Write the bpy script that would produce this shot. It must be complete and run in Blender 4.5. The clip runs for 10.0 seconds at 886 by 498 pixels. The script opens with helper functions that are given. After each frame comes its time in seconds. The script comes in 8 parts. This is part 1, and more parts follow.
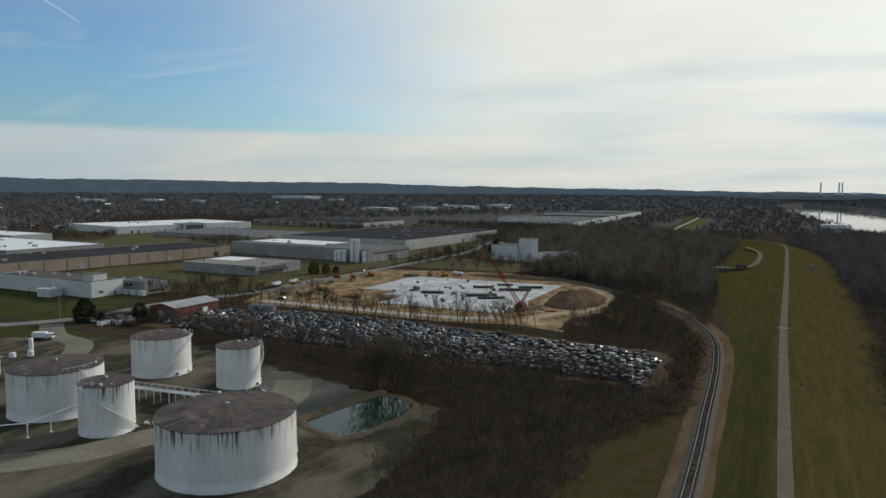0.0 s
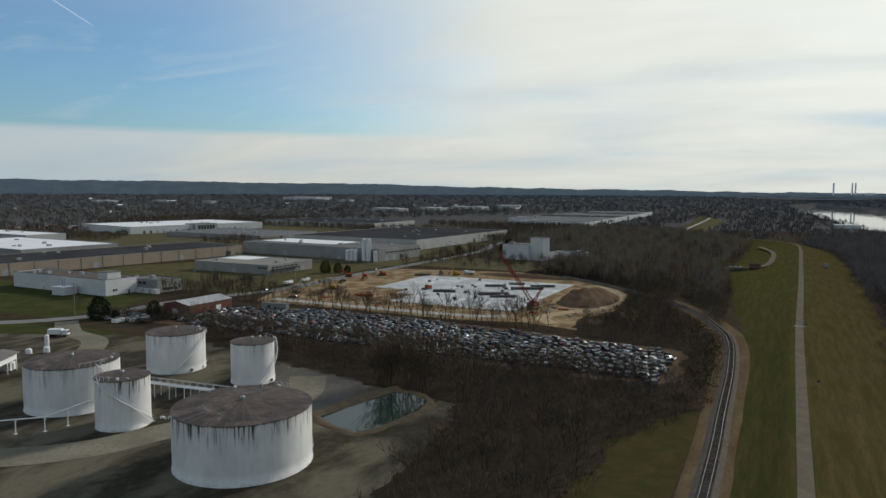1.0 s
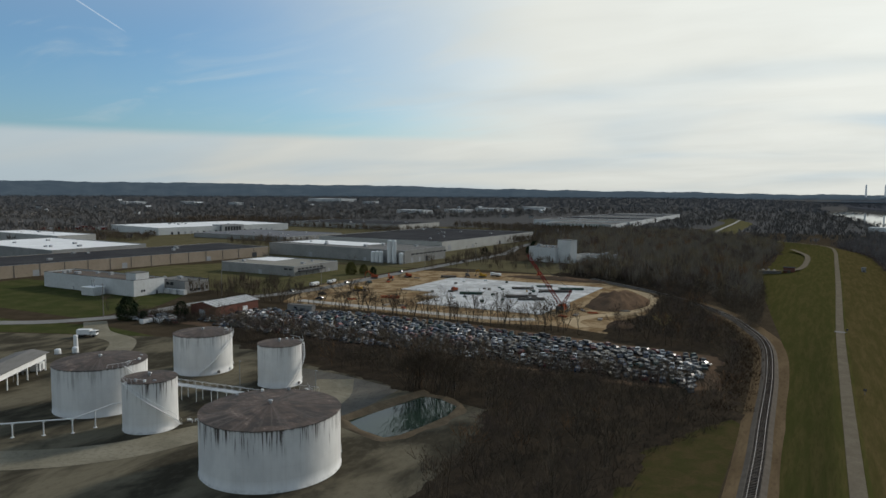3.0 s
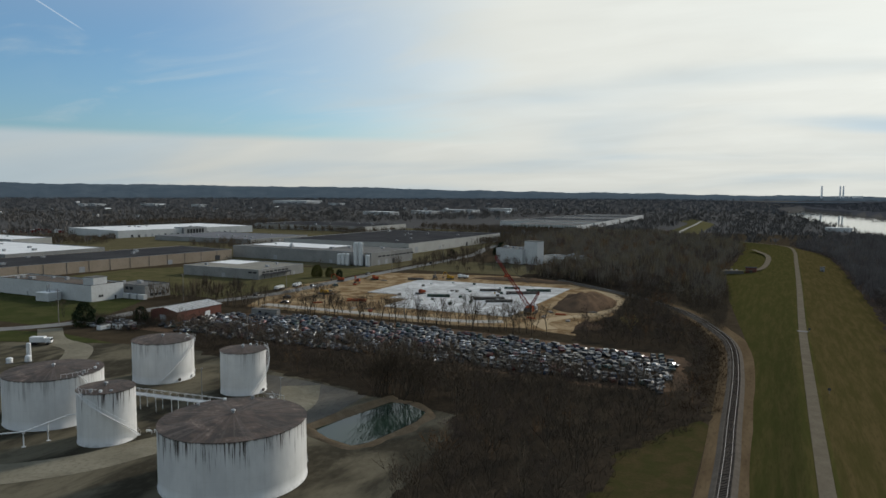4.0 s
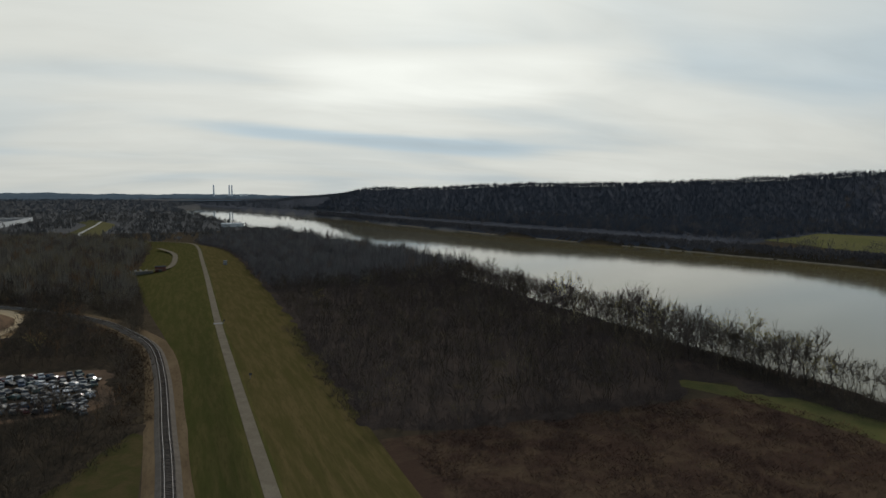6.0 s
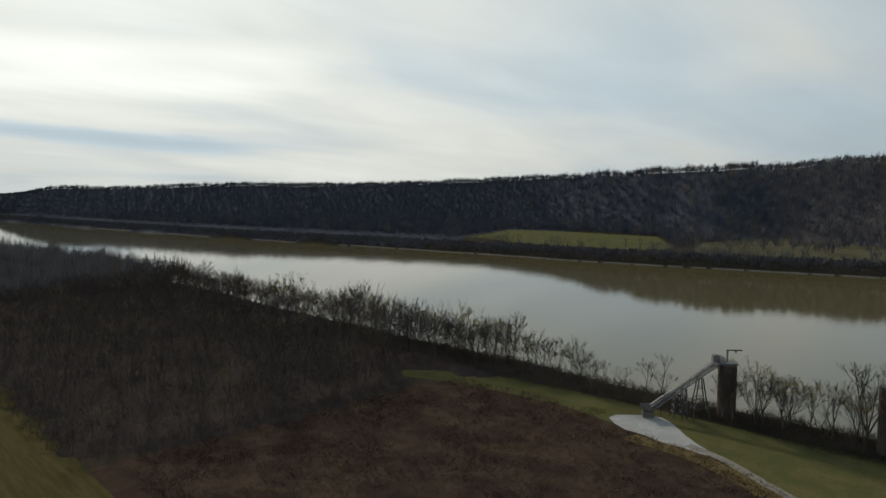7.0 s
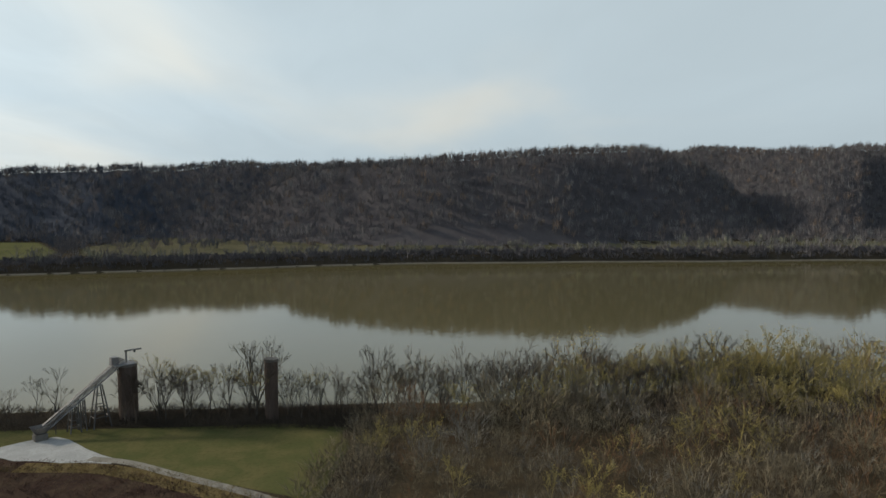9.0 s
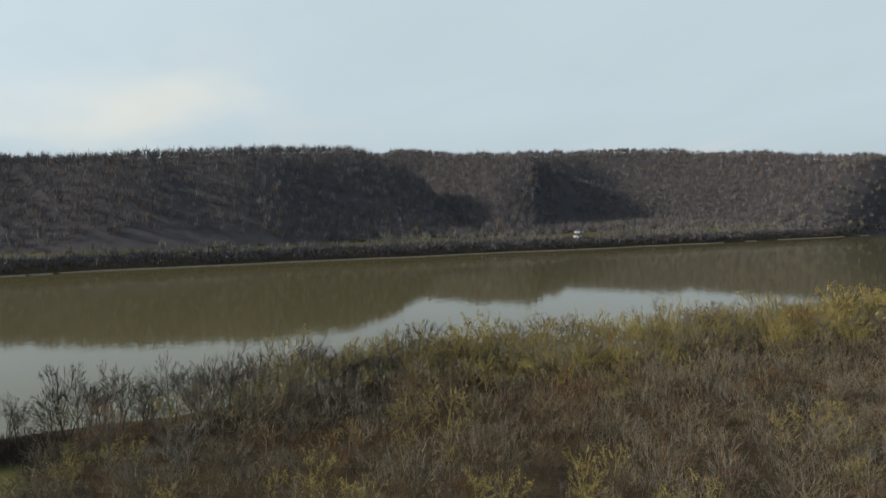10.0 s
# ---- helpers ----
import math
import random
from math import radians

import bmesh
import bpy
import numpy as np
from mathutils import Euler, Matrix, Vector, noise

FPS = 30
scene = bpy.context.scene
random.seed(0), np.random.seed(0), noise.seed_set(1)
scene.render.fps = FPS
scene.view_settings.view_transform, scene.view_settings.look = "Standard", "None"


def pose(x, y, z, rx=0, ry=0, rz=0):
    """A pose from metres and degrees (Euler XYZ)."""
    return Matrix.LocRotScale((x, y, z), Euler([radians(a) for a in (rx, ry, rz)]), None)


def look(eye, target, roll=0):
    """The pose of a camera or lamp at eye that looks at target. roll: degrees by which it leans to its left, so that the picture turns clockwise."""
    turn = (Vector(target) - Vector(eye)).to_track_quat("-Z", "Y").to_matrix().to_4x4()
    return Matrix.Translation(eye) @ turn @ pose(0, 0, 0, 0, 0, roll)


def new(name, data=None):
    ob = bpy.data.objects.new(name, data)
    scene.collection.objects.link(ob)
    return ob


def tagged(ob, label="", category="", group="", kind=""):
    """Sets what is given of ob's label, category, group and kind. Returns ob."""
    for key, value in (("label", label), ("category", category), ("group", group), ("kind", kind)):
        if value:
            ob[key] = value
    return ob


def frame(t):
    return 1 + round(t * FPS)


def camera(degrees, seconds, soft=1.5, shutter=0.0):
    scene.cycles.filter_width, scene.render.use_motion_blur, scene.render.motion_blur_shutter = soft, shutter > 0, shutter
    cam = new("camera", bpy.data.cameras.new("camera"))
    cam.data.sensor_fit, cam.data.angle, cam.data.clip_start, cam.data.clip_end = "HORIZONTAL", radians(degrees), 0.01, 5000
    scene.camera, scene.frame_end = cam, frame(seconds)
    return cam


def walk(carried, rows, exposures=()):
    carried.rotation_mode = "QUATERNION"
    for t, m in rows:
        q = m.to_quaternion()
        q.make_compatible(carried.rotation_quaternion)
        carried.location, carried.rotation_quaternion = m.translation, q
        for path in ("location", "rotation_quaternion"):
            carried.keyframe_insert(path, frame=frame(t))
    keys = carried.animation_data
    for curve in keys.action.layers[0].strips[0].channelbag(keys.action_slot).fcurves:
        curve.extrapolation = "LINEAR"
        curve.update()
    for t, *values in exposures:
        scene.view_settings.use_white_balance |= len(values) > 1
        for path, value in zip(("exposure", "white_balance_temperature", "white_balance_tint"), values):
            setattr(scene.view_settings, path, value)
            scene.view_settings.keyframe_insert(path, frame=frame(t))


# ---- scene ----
# ---- camera: a drone that hangs over the levee and turns to its right ----
cam = camera(64.8, 10.0, shutter=0.0)
PATH = [  # seconds, x, y, z, yaw, pitch, roll
    (0.0, 0.0, 0.0, 57.0, 25.5, -4.85, -0.31),
    (0.5, -0.51, -0.23, 56.2, 25.68, -4.78, -0.25),
    (1.0, -1.17, -0.34, 55.56, 26.3, -4.76, -0.25),
    (1.5, -1.95, -0.11, 55.23, 26.88, -4.74, -0.23),
    (2.0, -2.77, 0.4, 55.15, 27.38, -4.69, -0.26),
    (2.5, -3.67, 1.19, 55.14, 27.86, -4.65, -0.25),
    (2.7, -3.98, 1.67, 55.15, 28.02, -4.63, -0.26),
    (3.2, -4.78, 2.89, 55.19, 28.45, -4.6, -0.3),
    (3.6, -5.41, 3.87, 55.22, 28.8, -4.57, -0.32),
    (3.8, -5.73, 4.35, 55.24, 28.4, -4.56, -0.34),
    (4.0, -6.1, 4.83, 55.29, 25.5, -4.48, -0.21),
    (4.2, -6.52, 5.29, 55.36, 21.2, -4.46, -0.14),
    (4.5, -7.14, 5.98, 55.47, 14.19, -4.44, -0.02),
    (5.0, -8.41, 6.8, 55.57, 2.58, -4.44, 0.05),
    (5.5, -9.57, 7.64, 55.81, -9.12, -4.52, 0.17),
    (5.7, -9.95, 7.95, 55.87, -13.92, -4.57, 0.28),
    (6.2, -10.92, 8.67, 55.88, -25.95, -4.61, 0.18),
    (6.8, -12.08, 9.54, 55.89, -40.18, -4.65, 0.05),
    (7.0, -12.37, 9.71, 55.83, -44.11, -4.66, 0.05),
    (7.5, -12.62, 9.84, 55.7, -55.88, -4.67, 0.08),
    (8.0, -12.17, 10.14, 55.41, -67.85, -4.69, 0.15),
    (8.5, -11.48, 10.43, 54.97, -79.66, -4.67, 0.15),
    (9.0, -10.63, 10.59, 54.27, -91.41, -4.56, 0.17),
    (9.5, -9.52, 10.81, 53.58, -103.17, -4.57, 0.1),
    (10.0, -8.33, 11.02, 52.97, -115.03, -4.52, 0.09),
]
walk(cam, [(t, pose(x, y, z, 90 + p, r, w)) for t, x, y, z, w, p, r in PATH],
     exposures=[(0.0, 0.05), (2.7, 0.05), (4.5, 0.0), (5.5, -0.20), (7.0, -0.05), (7.5, 0.0), (8.3, 0.15), (9.0, 0.30), (10.0, 0.45)])

# ---- world, sun ----
SUN_AZ, SUN_EL = 20.0, 24.0  # degrees: from +y towards +x, above the horizon


def direction(az, el):
    a, e = radians(az), radians(el)
    return Vector((math.sin(a) * math.cos(e), math.cos(a) * math.cos(e), math.sin(e)))


class Nodes:
    """Short hand for node trees."""

    def __init__(self, tree):
        self.tree = tree
        tree.nodes.clear()

    def add(self, kind, ins=None, op="", curve="", data="", clamp=False):
        n = self.tree.nodes.new(kind)
        if op:
            n.operation = op
        if curve:
            n.interpolation_type = curve
        if data:
            n.data_type = data
        if clamp:
            n.use_clamp = True
        for k, v in (ins or {}).items():
            if isinstance(v, bpy.types.NodeSocket):
                self.tree.links.new(v, n.inputs[k])
            else:
                n.inputs[k].default_value = v
        return n

    def math(self, op, a, b=0.0, c=0.0, clamp=False):
        return self.add("ShaderNodeMath", {0: a, 1: b, 2: c}, op=op, clamp=clamp).outputs[0]

    def step(self, x, a, b, lo=0.0, hi=1.0):
        n = self.add("ShaderNodeMapRange", {0: x, 1: a, 2: b, 3: lo, 4: hi}, curve="SMOOTHSTEP")
        return n.outputs[0]

    def dot(self, v, w):
        return self.add("ShaderNodeVectorMath", {0: v, 1: tuple(w)}, op="DOT_PRODUCT").outputs["Value"]

    def noise(self, vec, scale, detail=4.0, rough=0.55, dist=0.0):
        return self.add("ShaderNodeTexNoise", {"Vector": vec, "Scale": scale, "Detail": detail, "Roughness": rough, "Distortion": dist}).outputs["Fac"]

    def mix(self, fac, a, b):
        n = self.add("ShaderNodeMix", data="RGBA")
        for sock, v in ((n.inputs["Factor"], fac), (n.inputs[6], a), (n.inputs[7], b)):
            if isinstance(v, bpy.types.NodeSocket):
                self.tree.links.new(v, sock)
            else:
                sock.default_value = v if isinstance(v, float) else (*v, 1.0)[:4]
        return n.outputs[2]

    def scale(self, vec, s):
        return self.add("ShaderNodeVectorMath", {0: vec, 1: tuple(s)}, op="MULTIPLY").outputs[0]


def make_world():
    world = bpy.data.worlds.new("sky")
    scene.world = world
    world.use_nodes = True
    n = Nodes(world.node_tree)
    way = n.add("ShaderNodeTexCoord").outputs["Generated"]
    z = n.add("ShaderNodeSeparateXYZ", {0: way}).outputs[2]
    air = n.add("ShaderNodeTexSky")
    air.sky_type, air.sun_disc = "NISHITA", False
    air.sun_elevation, air.sun_rotation = radians(SUN_EL), radians(SUN_AZ)
    air.altitude, air.dust_density, air.ozone_density = 150.0, 1.5, 1.5
    sky = air.outputs[0]
    clear = n.add("ShaderNodeVectorMath", {0: sky, 1: (0.070, 0.098, 0.118)}, op="MULTIPLY").outputs[0]
    # cloud sheets lie flat, so they narrow towards the horizon
    h = n.math("MAXIMUM", n.math("ADD", z, 0.16), 0.03)
    flat = n.add("ShaderNodeVectorMath", {0: way, 1: n.add("ShaderNodeCombineXYZ", {0: h, 1: h, 2: 1.0}).outputs[0]}, op="DIVIDE").outputs[0]
    flat = n.scale(flat, (1.0, 1.0, 0.0))
    soft = n.noise(n.scale(flat, (0.55, 1.0, 1.0)), 0.75, 3.0, 0.45, 0.5)
    fine = n.noise(n.scale(flat, (0.6, 1.3, 1.0)), 2.2, 5.0, 0.55, 0.6)
    wob = n.math("ADD", n.math("MULTIPLY_ADD", soft, 0.30, -0.15), n.math("MULTIPLY_ADD", fine, 0.16, -0.08))
    # the gap of blue in the north-west quarter, above a low bank of cloud
    side = n.math("ADD", n.dot(way, direction(-72, 0)), wob)
    gap = n.step(side, 0.60, 0.90)
    low = n.step(n.math("MULTIPLY_ADD", wob, 0.03, z), 0.070, 0.084)
    high = n.step(z, 0.16, 0.40, 1.0, 0.45)
    veil = n.step(fine, 0.50, 0.74, 1.0, 0.62)
    blue = n.math("MULTIPLY", n.math("MULTIPLY", n.math("MULTIPLY", gap, low), high), veil)
    # overhead, out of view, the sheet is thinned to darker blue to cut ambient light
    top = n.step(z, 0.35, 0.85, 0.0, 0.75)
    blue = n.math("MAXIMUM", blue, top)
    # the sheet is brighter towards the sun, which shines through it
    near = n.math("MAXIMUM", n.dot(way, direction(SUN_AZ, SUN_EL)), 0.0)
    glow = n.math("ADD", n.math("MULTIPLY", n.math("POWER", near, 2.0), 0.27), n.math("MULTIPLY", n.math("POWER", near, 40.0), 0.25))
    body = n.math("ADD", n.math("MULTIPLY_ADD", n.math("ADD", n.math("MULTIPLY_ADD", soft, 0.55, -0.275), n.math("MULTIPLY_ADD", fine, 0.22, -0.11)), n.math("MULTIPLY_ADD", n.math("POWER", near, 2.0), 0.85, 0.16), 0.575), glow)
    body = n.math("MULTIPLY", body, n.step(z, -0.02, 0.14, 0.87, 1.0))
    # a long grey-blue streak low in the north-east, under a bright lens of thin cloud
    part3 = n.add("ShaderNodeSeparateXYZ", {0: way})
    az = n.math("ARCTAN2", part3.outputs[0], part3.outputs[1])
    rise = n.math("SUBTRACT", n.math("MULTIPLY_ADD", wob, 0.05, z), n.math("MULTIPLY_ADD", az, -0.082, 0.096))
    streak = n.math("MULTIPLY", n.step(n.math("ABSOLUTE", rise), 0.0, 0.018, 1.0, 0.0), n.math("MULTIPLY", n.step(az, -0.10, 0.16), n.step(az, 0.36, 0.60, 1.0, 0.0)))
    lens = n.math("SUBTRACT", n.math("MULTIPLY_ADD", wob, 0.08, z), n.math("MULTIPLY_ADD", az, 0.02, 0.150))
    lens = n.math("MULTIPLY", n.step(n.math("ABSOLUTE", lens), 0.015, 0.048, 1.0, 0.0), n.math("MULTIPLY", n.step(n.math("MULTIPLY_ADD", wob, 0.3, az), 0.08, 0.24), n.step(az, 0.46, 0.72, 1.0, 0.0)))
    body = n.math("MULTIPLY", body, n.step(az, 0.75, 1.45, 1.0, 0.88))  # thicker, duller cloud to the east
    body = n.math("MULTIPLY", body, n.math("ADD", n.math("MULTIPLY_ADD", streak, -0.17, 1.0), n.math("MULTIPLY", lens, 0.22)))
    warm = n.step(n.math("ADD", n.math("ADD", n.math("MULTIPLY", near, 0.55), n.math("MULTIPLY", soft, 1.9)), n.math("SUBTRACT", n.math("SUBTRACT", n.math("MULTIPLY", lens, 0.4), n.math("MULTIPLY", streak, 0.7)), n.step(az, 0.7, 1.4, 0.0, 0.22))), 0.85, 1.55)
    grey = n.mix(warm, (0.79, 0.94, 1.02), (0.975, 1.0, 0.94))
    cloud = n.add("ShaderNodeVectorMath", {0: grey}, op="SCALE")
    n.tree.links.new(body, cloud.inputs["Scale"])
    colour = n.mix(blue, cloud.outputs[0], clear)
    # a short vapour trail across the blue
    a, b = direction(-55.4, 13.3), direction(-52.4, 11.55)
    across, along = a.cross(b).normalized(), (b - a).normalized()
    line = n.step(n.math("ABSOLUTE", n.math("MULTIPLY_ADD", fine, 0.0012, n.math("SUBTRACT", n.dot(way, across), 0.0006))), 0.0002, 0.0012, 0.32, 0.0)
    run = n.dot(way, along)
    line = n.math("MULTIPLY", line, n.math("MULTIPLY", n.step(run, float(a.dot(along)) - 0.03, float(a.dot(along)) + 0.01), n.step(run, float(b.dot(along)) - 0.012, float(b.dot(along)) + 0.006, 1.0, 0.0)))
    colour = n.mix(line, colour, (0.80, 0.86, 0.90))
    back = n.add("ShaderNodeBackground", {"Color": colour, "Strength": 1.0})
    n.add("ShaderNodeOutputWorld", {"Surface": back.outputs[0]})


make_world()
lamp = bpy.data.lights.new("sun", "SUN")
lamp.energy, lamp.angle, lamp.color = 2.6, radians(6), (1.0, 0.94, 0.84)
new("sun", lamp).matrix_world = look(direction(SUN_AZ, SUN_EL) * 100, (0, 0, 0))


# ---- materials ----
def material(name, colours, scale=1.0, rough=0.9, bump=0.3, metal=0.0, spec=0.0, stretch=(1, 1, 1), fine=9.0, spread=(0.35, 0.68), vary=0.0, soft=0.0):
    """A matt procedural surface: three colours mixed by a wide and a fine noise, with relief. vary: how much each piece differs."""
    m = bpy.data.materials.new(name)
    m.use_nodes = True
    n = Nodes(m.node_tree)
    co = n.scale(n.add("ShaderNodeTexCoord").outputs["Object"], stretch)
    wide = n.noise(co, 0.12 * scale, 5.0, 0.6, 0.4)
    close = n.noise(co, 0.12 * scale * fine, 6.0, 0.65)
    a, b, c = [tuple(q) for q in colours]
    col = n.mix(n.step(wide, *spread), a, b)
    col = n.mix(n.step(close, 0.45, 0.75, 0.0, 0.75), col, c)
    if vary:
        r = n.add("ShaderNodeObjectInfo").outputs["Random"]
        i = n.add("ShaderNodeNewGeometry").outputs["Random Per Island"]
        k = n.math("MULTIPLY_ADD", n.math("FRACT", n.math("ADD", r, i)), 2 * vary, 1 - vary)
        v = n.add("ShaderNodeVectorMath", {0: col}, op="SCALE")
        n.tree.links.new(k, v.inputs["Scale"])
        col = v.outputs[0]
    p = n.add("ShaderNodeBsdfPrincipled", {"Base Color": col, "Metallic": metal, "Specular IOR Level": spec})
    n.tree.links.new(n.step(close, 0.3, 0.7, max(rough - 0.12, 0.02), min(rough + 0.1, 1.0)), p.inputs["Roughness"])
    if soft:  # leaves and twigs too fine to build catch light from above on every side
        up = n.scale(n.add("ShaderNodeNewGeometry").outputs["Normal"], (1 - soft,) * 3)
        up = n.add("ShaderNodeVectorMath", {0: up, 1: (0.0, 0.0, soft)}, op="ADD").outputs[0]
        n.tree.links.new(n.add("ShaderNodeVectorMath", {0: up}, op="NORMALIZE").outputs[0], p.inputs["Normal"])
    elif bump:
        bp = n.add("ShaderNodeBump", {"Strength": bump, "Distance": 0.3 / scale, "Height": close})
        n.tree.links.new(bp.outputs[0], p.inputs["Normal"])
    n.add("ShaderNodeOutputMaterial", {"Surface": p.outputs[0]})
    return m


M_LITTER = material("leaf_litter", [(0.049, 0.038, 0.025), (0.068, 0.052, 0.034), (0.037, 0.029, 0.020)], 1.2)
M_GRASS = material("winter_grass", [(0.056, 0.056, 0.018), (0.082, 0.068, 0.026), (0.046, 0.043, 0.015)], 4.5, fine=5, stretch=(1, 0.10, 1))
M_GRASS_DRY = material("drier_winter_grass", [(0.060, 0.052, 0.019), (0.088, 0.067, 0.029), (0.048, 0.041, 0.016)], 4.5, fine=5, stretch=(1, 0.10, 1))
M_VERGE = material("verge_grass", [(0.048, 0.047, 0.018), (0.072, 0.054, 0.026), (0.038, 0.033, 0.015)], 2.0, fine=7)
M_LAWN = material("lawn", [(0.046, 0.055, 0.020), (0.072, 0.070, 0.030), (0.038, 0.041, 0.016)], 0.8, fine=12)
M_ROUGHGRASS = material("rough_olive_grass", [(0.082, 0.078, 0.036), (0.115, 0.100, 0.050), (0.062, 0.056, 0.030)], 0.8, fine=12)
M_MEADOW = material("meadow_grass", [(0.086, 0.086, 0.032), (0.122, 0.104, 0.042), (0.070, 0.064, 0.026)], 1.2, fine=8)
# brush and litter, toned darker than twigs to paint in the woods' inner shade
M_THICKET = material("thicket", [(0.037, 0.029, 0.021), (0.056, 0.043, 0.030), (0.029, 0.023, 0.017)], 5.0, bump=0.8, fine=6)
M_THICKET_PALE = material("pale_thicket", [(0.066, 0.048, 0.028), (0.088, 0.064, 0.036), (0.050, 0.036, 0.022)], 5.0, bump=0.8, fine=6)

M_DRYGRASS = material("dry_grass", [(0.052, 0.033, 0.024), (0.078, 0.053, 0.034), (0.038, 0.025, 0.019)], 0.9, spread=(0.42, 0.62))
M_FIELD = material("field_grass", [(0.098, 0.096, 0.038), (0.120, 0.110, 0.050), (0.084, 0.080, 0.034)], 0.15)
M_OLDFIELD = material("fallow_field", [(0.095, 0.084, 0.046), (0.125, 0.108, 0.062), (0.072, 0.060, 0.038)], 0.4)
M_PATH = material("asphalt_path", [(0.137, 0.115, 0.084), (0.170, 0.145, 0.106), (0.104, 0.089, 0.066)], 2.0)
M_ROAD = material("worn_asphalt", [(0.19, 0.185, 0.175), (0.24, 0.235, 0.22), (0.15, 0.146, 0.138)], 0.8)
M_YARD = material("oily_gravel", [(0.046, 0.041, 0.030), (0.139, 0.122, 0.086), (0.088, 0.077, 0.055)], 0.7, stretch=(1, 0.5, 1), spread=(0.40, 0.62))
M_GRAVEL = material("pale_gravel", [(0.33, 0.315, 0.28), (0.41, 0.39, 0.35), (0.26, 0.245, 0.215)], 2.0)
M_DRIVE = material("worn_gravel_drive", [(0.215, 0.190, 0.150), (0.270, 0.240, 0.190), (0.150, 0.130, 0.098)], 2.0)
M_STRAW = material("straw_grass", [(0.135, 0.096, 0.040), (0.175, 0.128, 0.056), (0.075, 0.052, 0.028)], 3.0, fine=6, spread=(0.40, 0.6))
M_BALLAST = material("ballast", [(0.112, 0.097, 0.080), (0.142, 0.122, 0.100), (0.080, 0.068, 0.056)], 4.0)
M_MUD = material("mud_shore", [(0.24, 0.185, 0.13), (0.30, 0.235, 0.17), (0.18, 0.14, 0.10)], 1.0)
M_DIRT = material("sandy_soil", [(0.19, 0.125, 0.066), (0.33, 0.245, 0.145), (0.115, 0.075, 0.045)], 1.0, spread=(0.42, 0.60))
M_DARKDIRT = material("dark_soil", [(0.11, 0.075, 0.05), (0.15, 0.10, 0.065), (0.08, 0.055, 0.04)], 1.5)
M_BARK = material("bark", [(0.072, 0.060, 0.048), (0.105, 0.088, 0.070), (0.050, 0.042, 0.034)], 6.0, stretch=(1, 1, 0.3), vary=0.25)
M_TWIG = material("twigs", [(0.082, 0.063, 0.045), (0.129, 0.097, 0.066), (0.101, 0.076, 0.054)], 1.3, bump=0, vary=0.2, soft=0.55)
M_TWIG_DARK = material("dark_twigs", [(0.050, 0.041, 0.031), (0.076, 0.060, 0.044), (0.062, 0.049, 0.036)], 1.3, bump=0, vary=0.2, soft=0.5)
M_TWIG_GREY = material("grey_twigs", [(0.152, 0.130, 0.100), (0.200, 0.172, 0.132), (0.174, 0.148, 0.114)], 1.6, bump=0, vary=0.2, soft=0.5)
M_TWIG_RUST = material("rust_twigs", [(0.135, 0.078, 0.043), (0.185, 0.105, 0.055), (0.155, 0.090, 0.048)], 1.6, bump=0, vary=0.2, soft=0.5)
M_TWIG_PLUM = material("purple_brown_twigs", [(0.077, 0.058, 0.050), (0.110, 0.082, 0.068), (0.089, 0.067, 0.057)], 1.3, bump=0, vary=0.2, soft=0.6)
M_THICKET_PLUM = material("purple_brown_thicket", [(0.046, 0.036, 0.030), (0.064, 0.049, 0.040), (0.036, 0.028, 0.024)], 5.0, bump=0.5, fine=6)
M_TWIG_PALE = material("pale_twigs", [(0.150, 0.118, 0.074), (0.215, 0.172, 0.108), (0.180, 0.142, 0.090)], 1.6, bump=0, vary=0.22, soft=0.5)
M_TWIG_OCHRE = material("twigs_with_last_leaves", [(0.370, 0.285, 0.092), (0.330, 0.255, 0.098), (0.270, 0.200, 0.080)], 1.6, bump=0, vary=0.22, soft=0.7)
M_FAR = material("far_woods", [(0.114, 0.099, 0.093), (0.151, 0.130, 0.119), (0.130, 0.113, 0.104)], 0.8, bump=0.0, vary=0.2, soft=0.55)
M_FAR_DARK = material("dark_far_woods", [(0.090, 0.081, 0.079), (0.116, 0.103, 0.099), (0.102, 0.090, 0.087)], 0.8, bump=0.0, vary=0.2, soft=0.55)
M_FAR_GREY = material("grey_far_woods", [(0.145, 0.131, 0.121), (0.191, 0.174, 0.159), (0.166, 0.151, 0.138)], 0.8, bump=0.0, vary=0.2, soft=0.55)
M_FAR_OLIVE = material("olive_far_woods", [(0.165, 0.155, 0.110), (0.210, 0.196, 0.136), (0.186, 0.174, 0.122)], 0.8, bump=0.0, vary=0.2, soft=0.55)
M_FAR_TAN = material("tan_far_woods", [(0.151, 0.114, 0.088), (0.191, 0.142, 0.107), (0.171, 0.128, 0.097)], 0.8, bump=0.0, vary=0.2, soft=0.55)
M_FAR_FLOOR = material("far_wood_floor", [(0.077, 0.067, 0.065), (0.095, 0.084, 0.079), (0.067, 0.059, 0.057)], 0.5, fine=5, soft=0.75)
# far hill woods: distance haze is painted into these bluish base colours
M_FAR_HAZED_DARK = material("dark_far_hazed_woods", [(0.066, 0.071, 0.084), (0.082, 0.087, 0.100), (0.074, 0.079, 0.092)], 0.5, bump=0.0, vary=0.1, soft=0.65)
M_FAR_HAZED = material("far_hazed_woods", [(0.078, 0.083, 0.097), (0.096, 0.100, 0.114), (0.086, 0.091, 0.104)], 0.5, bump=0.0, vary=0.1, soft=0.7)
M_PLAIN = material("plain_woods", [(0.098, 0.088, 0.078), (0.130, 0.116, 0.102), (0.110, 0.098, 0.087)], 0.25, bump=0.0, vary=0.2, soft=0.65)
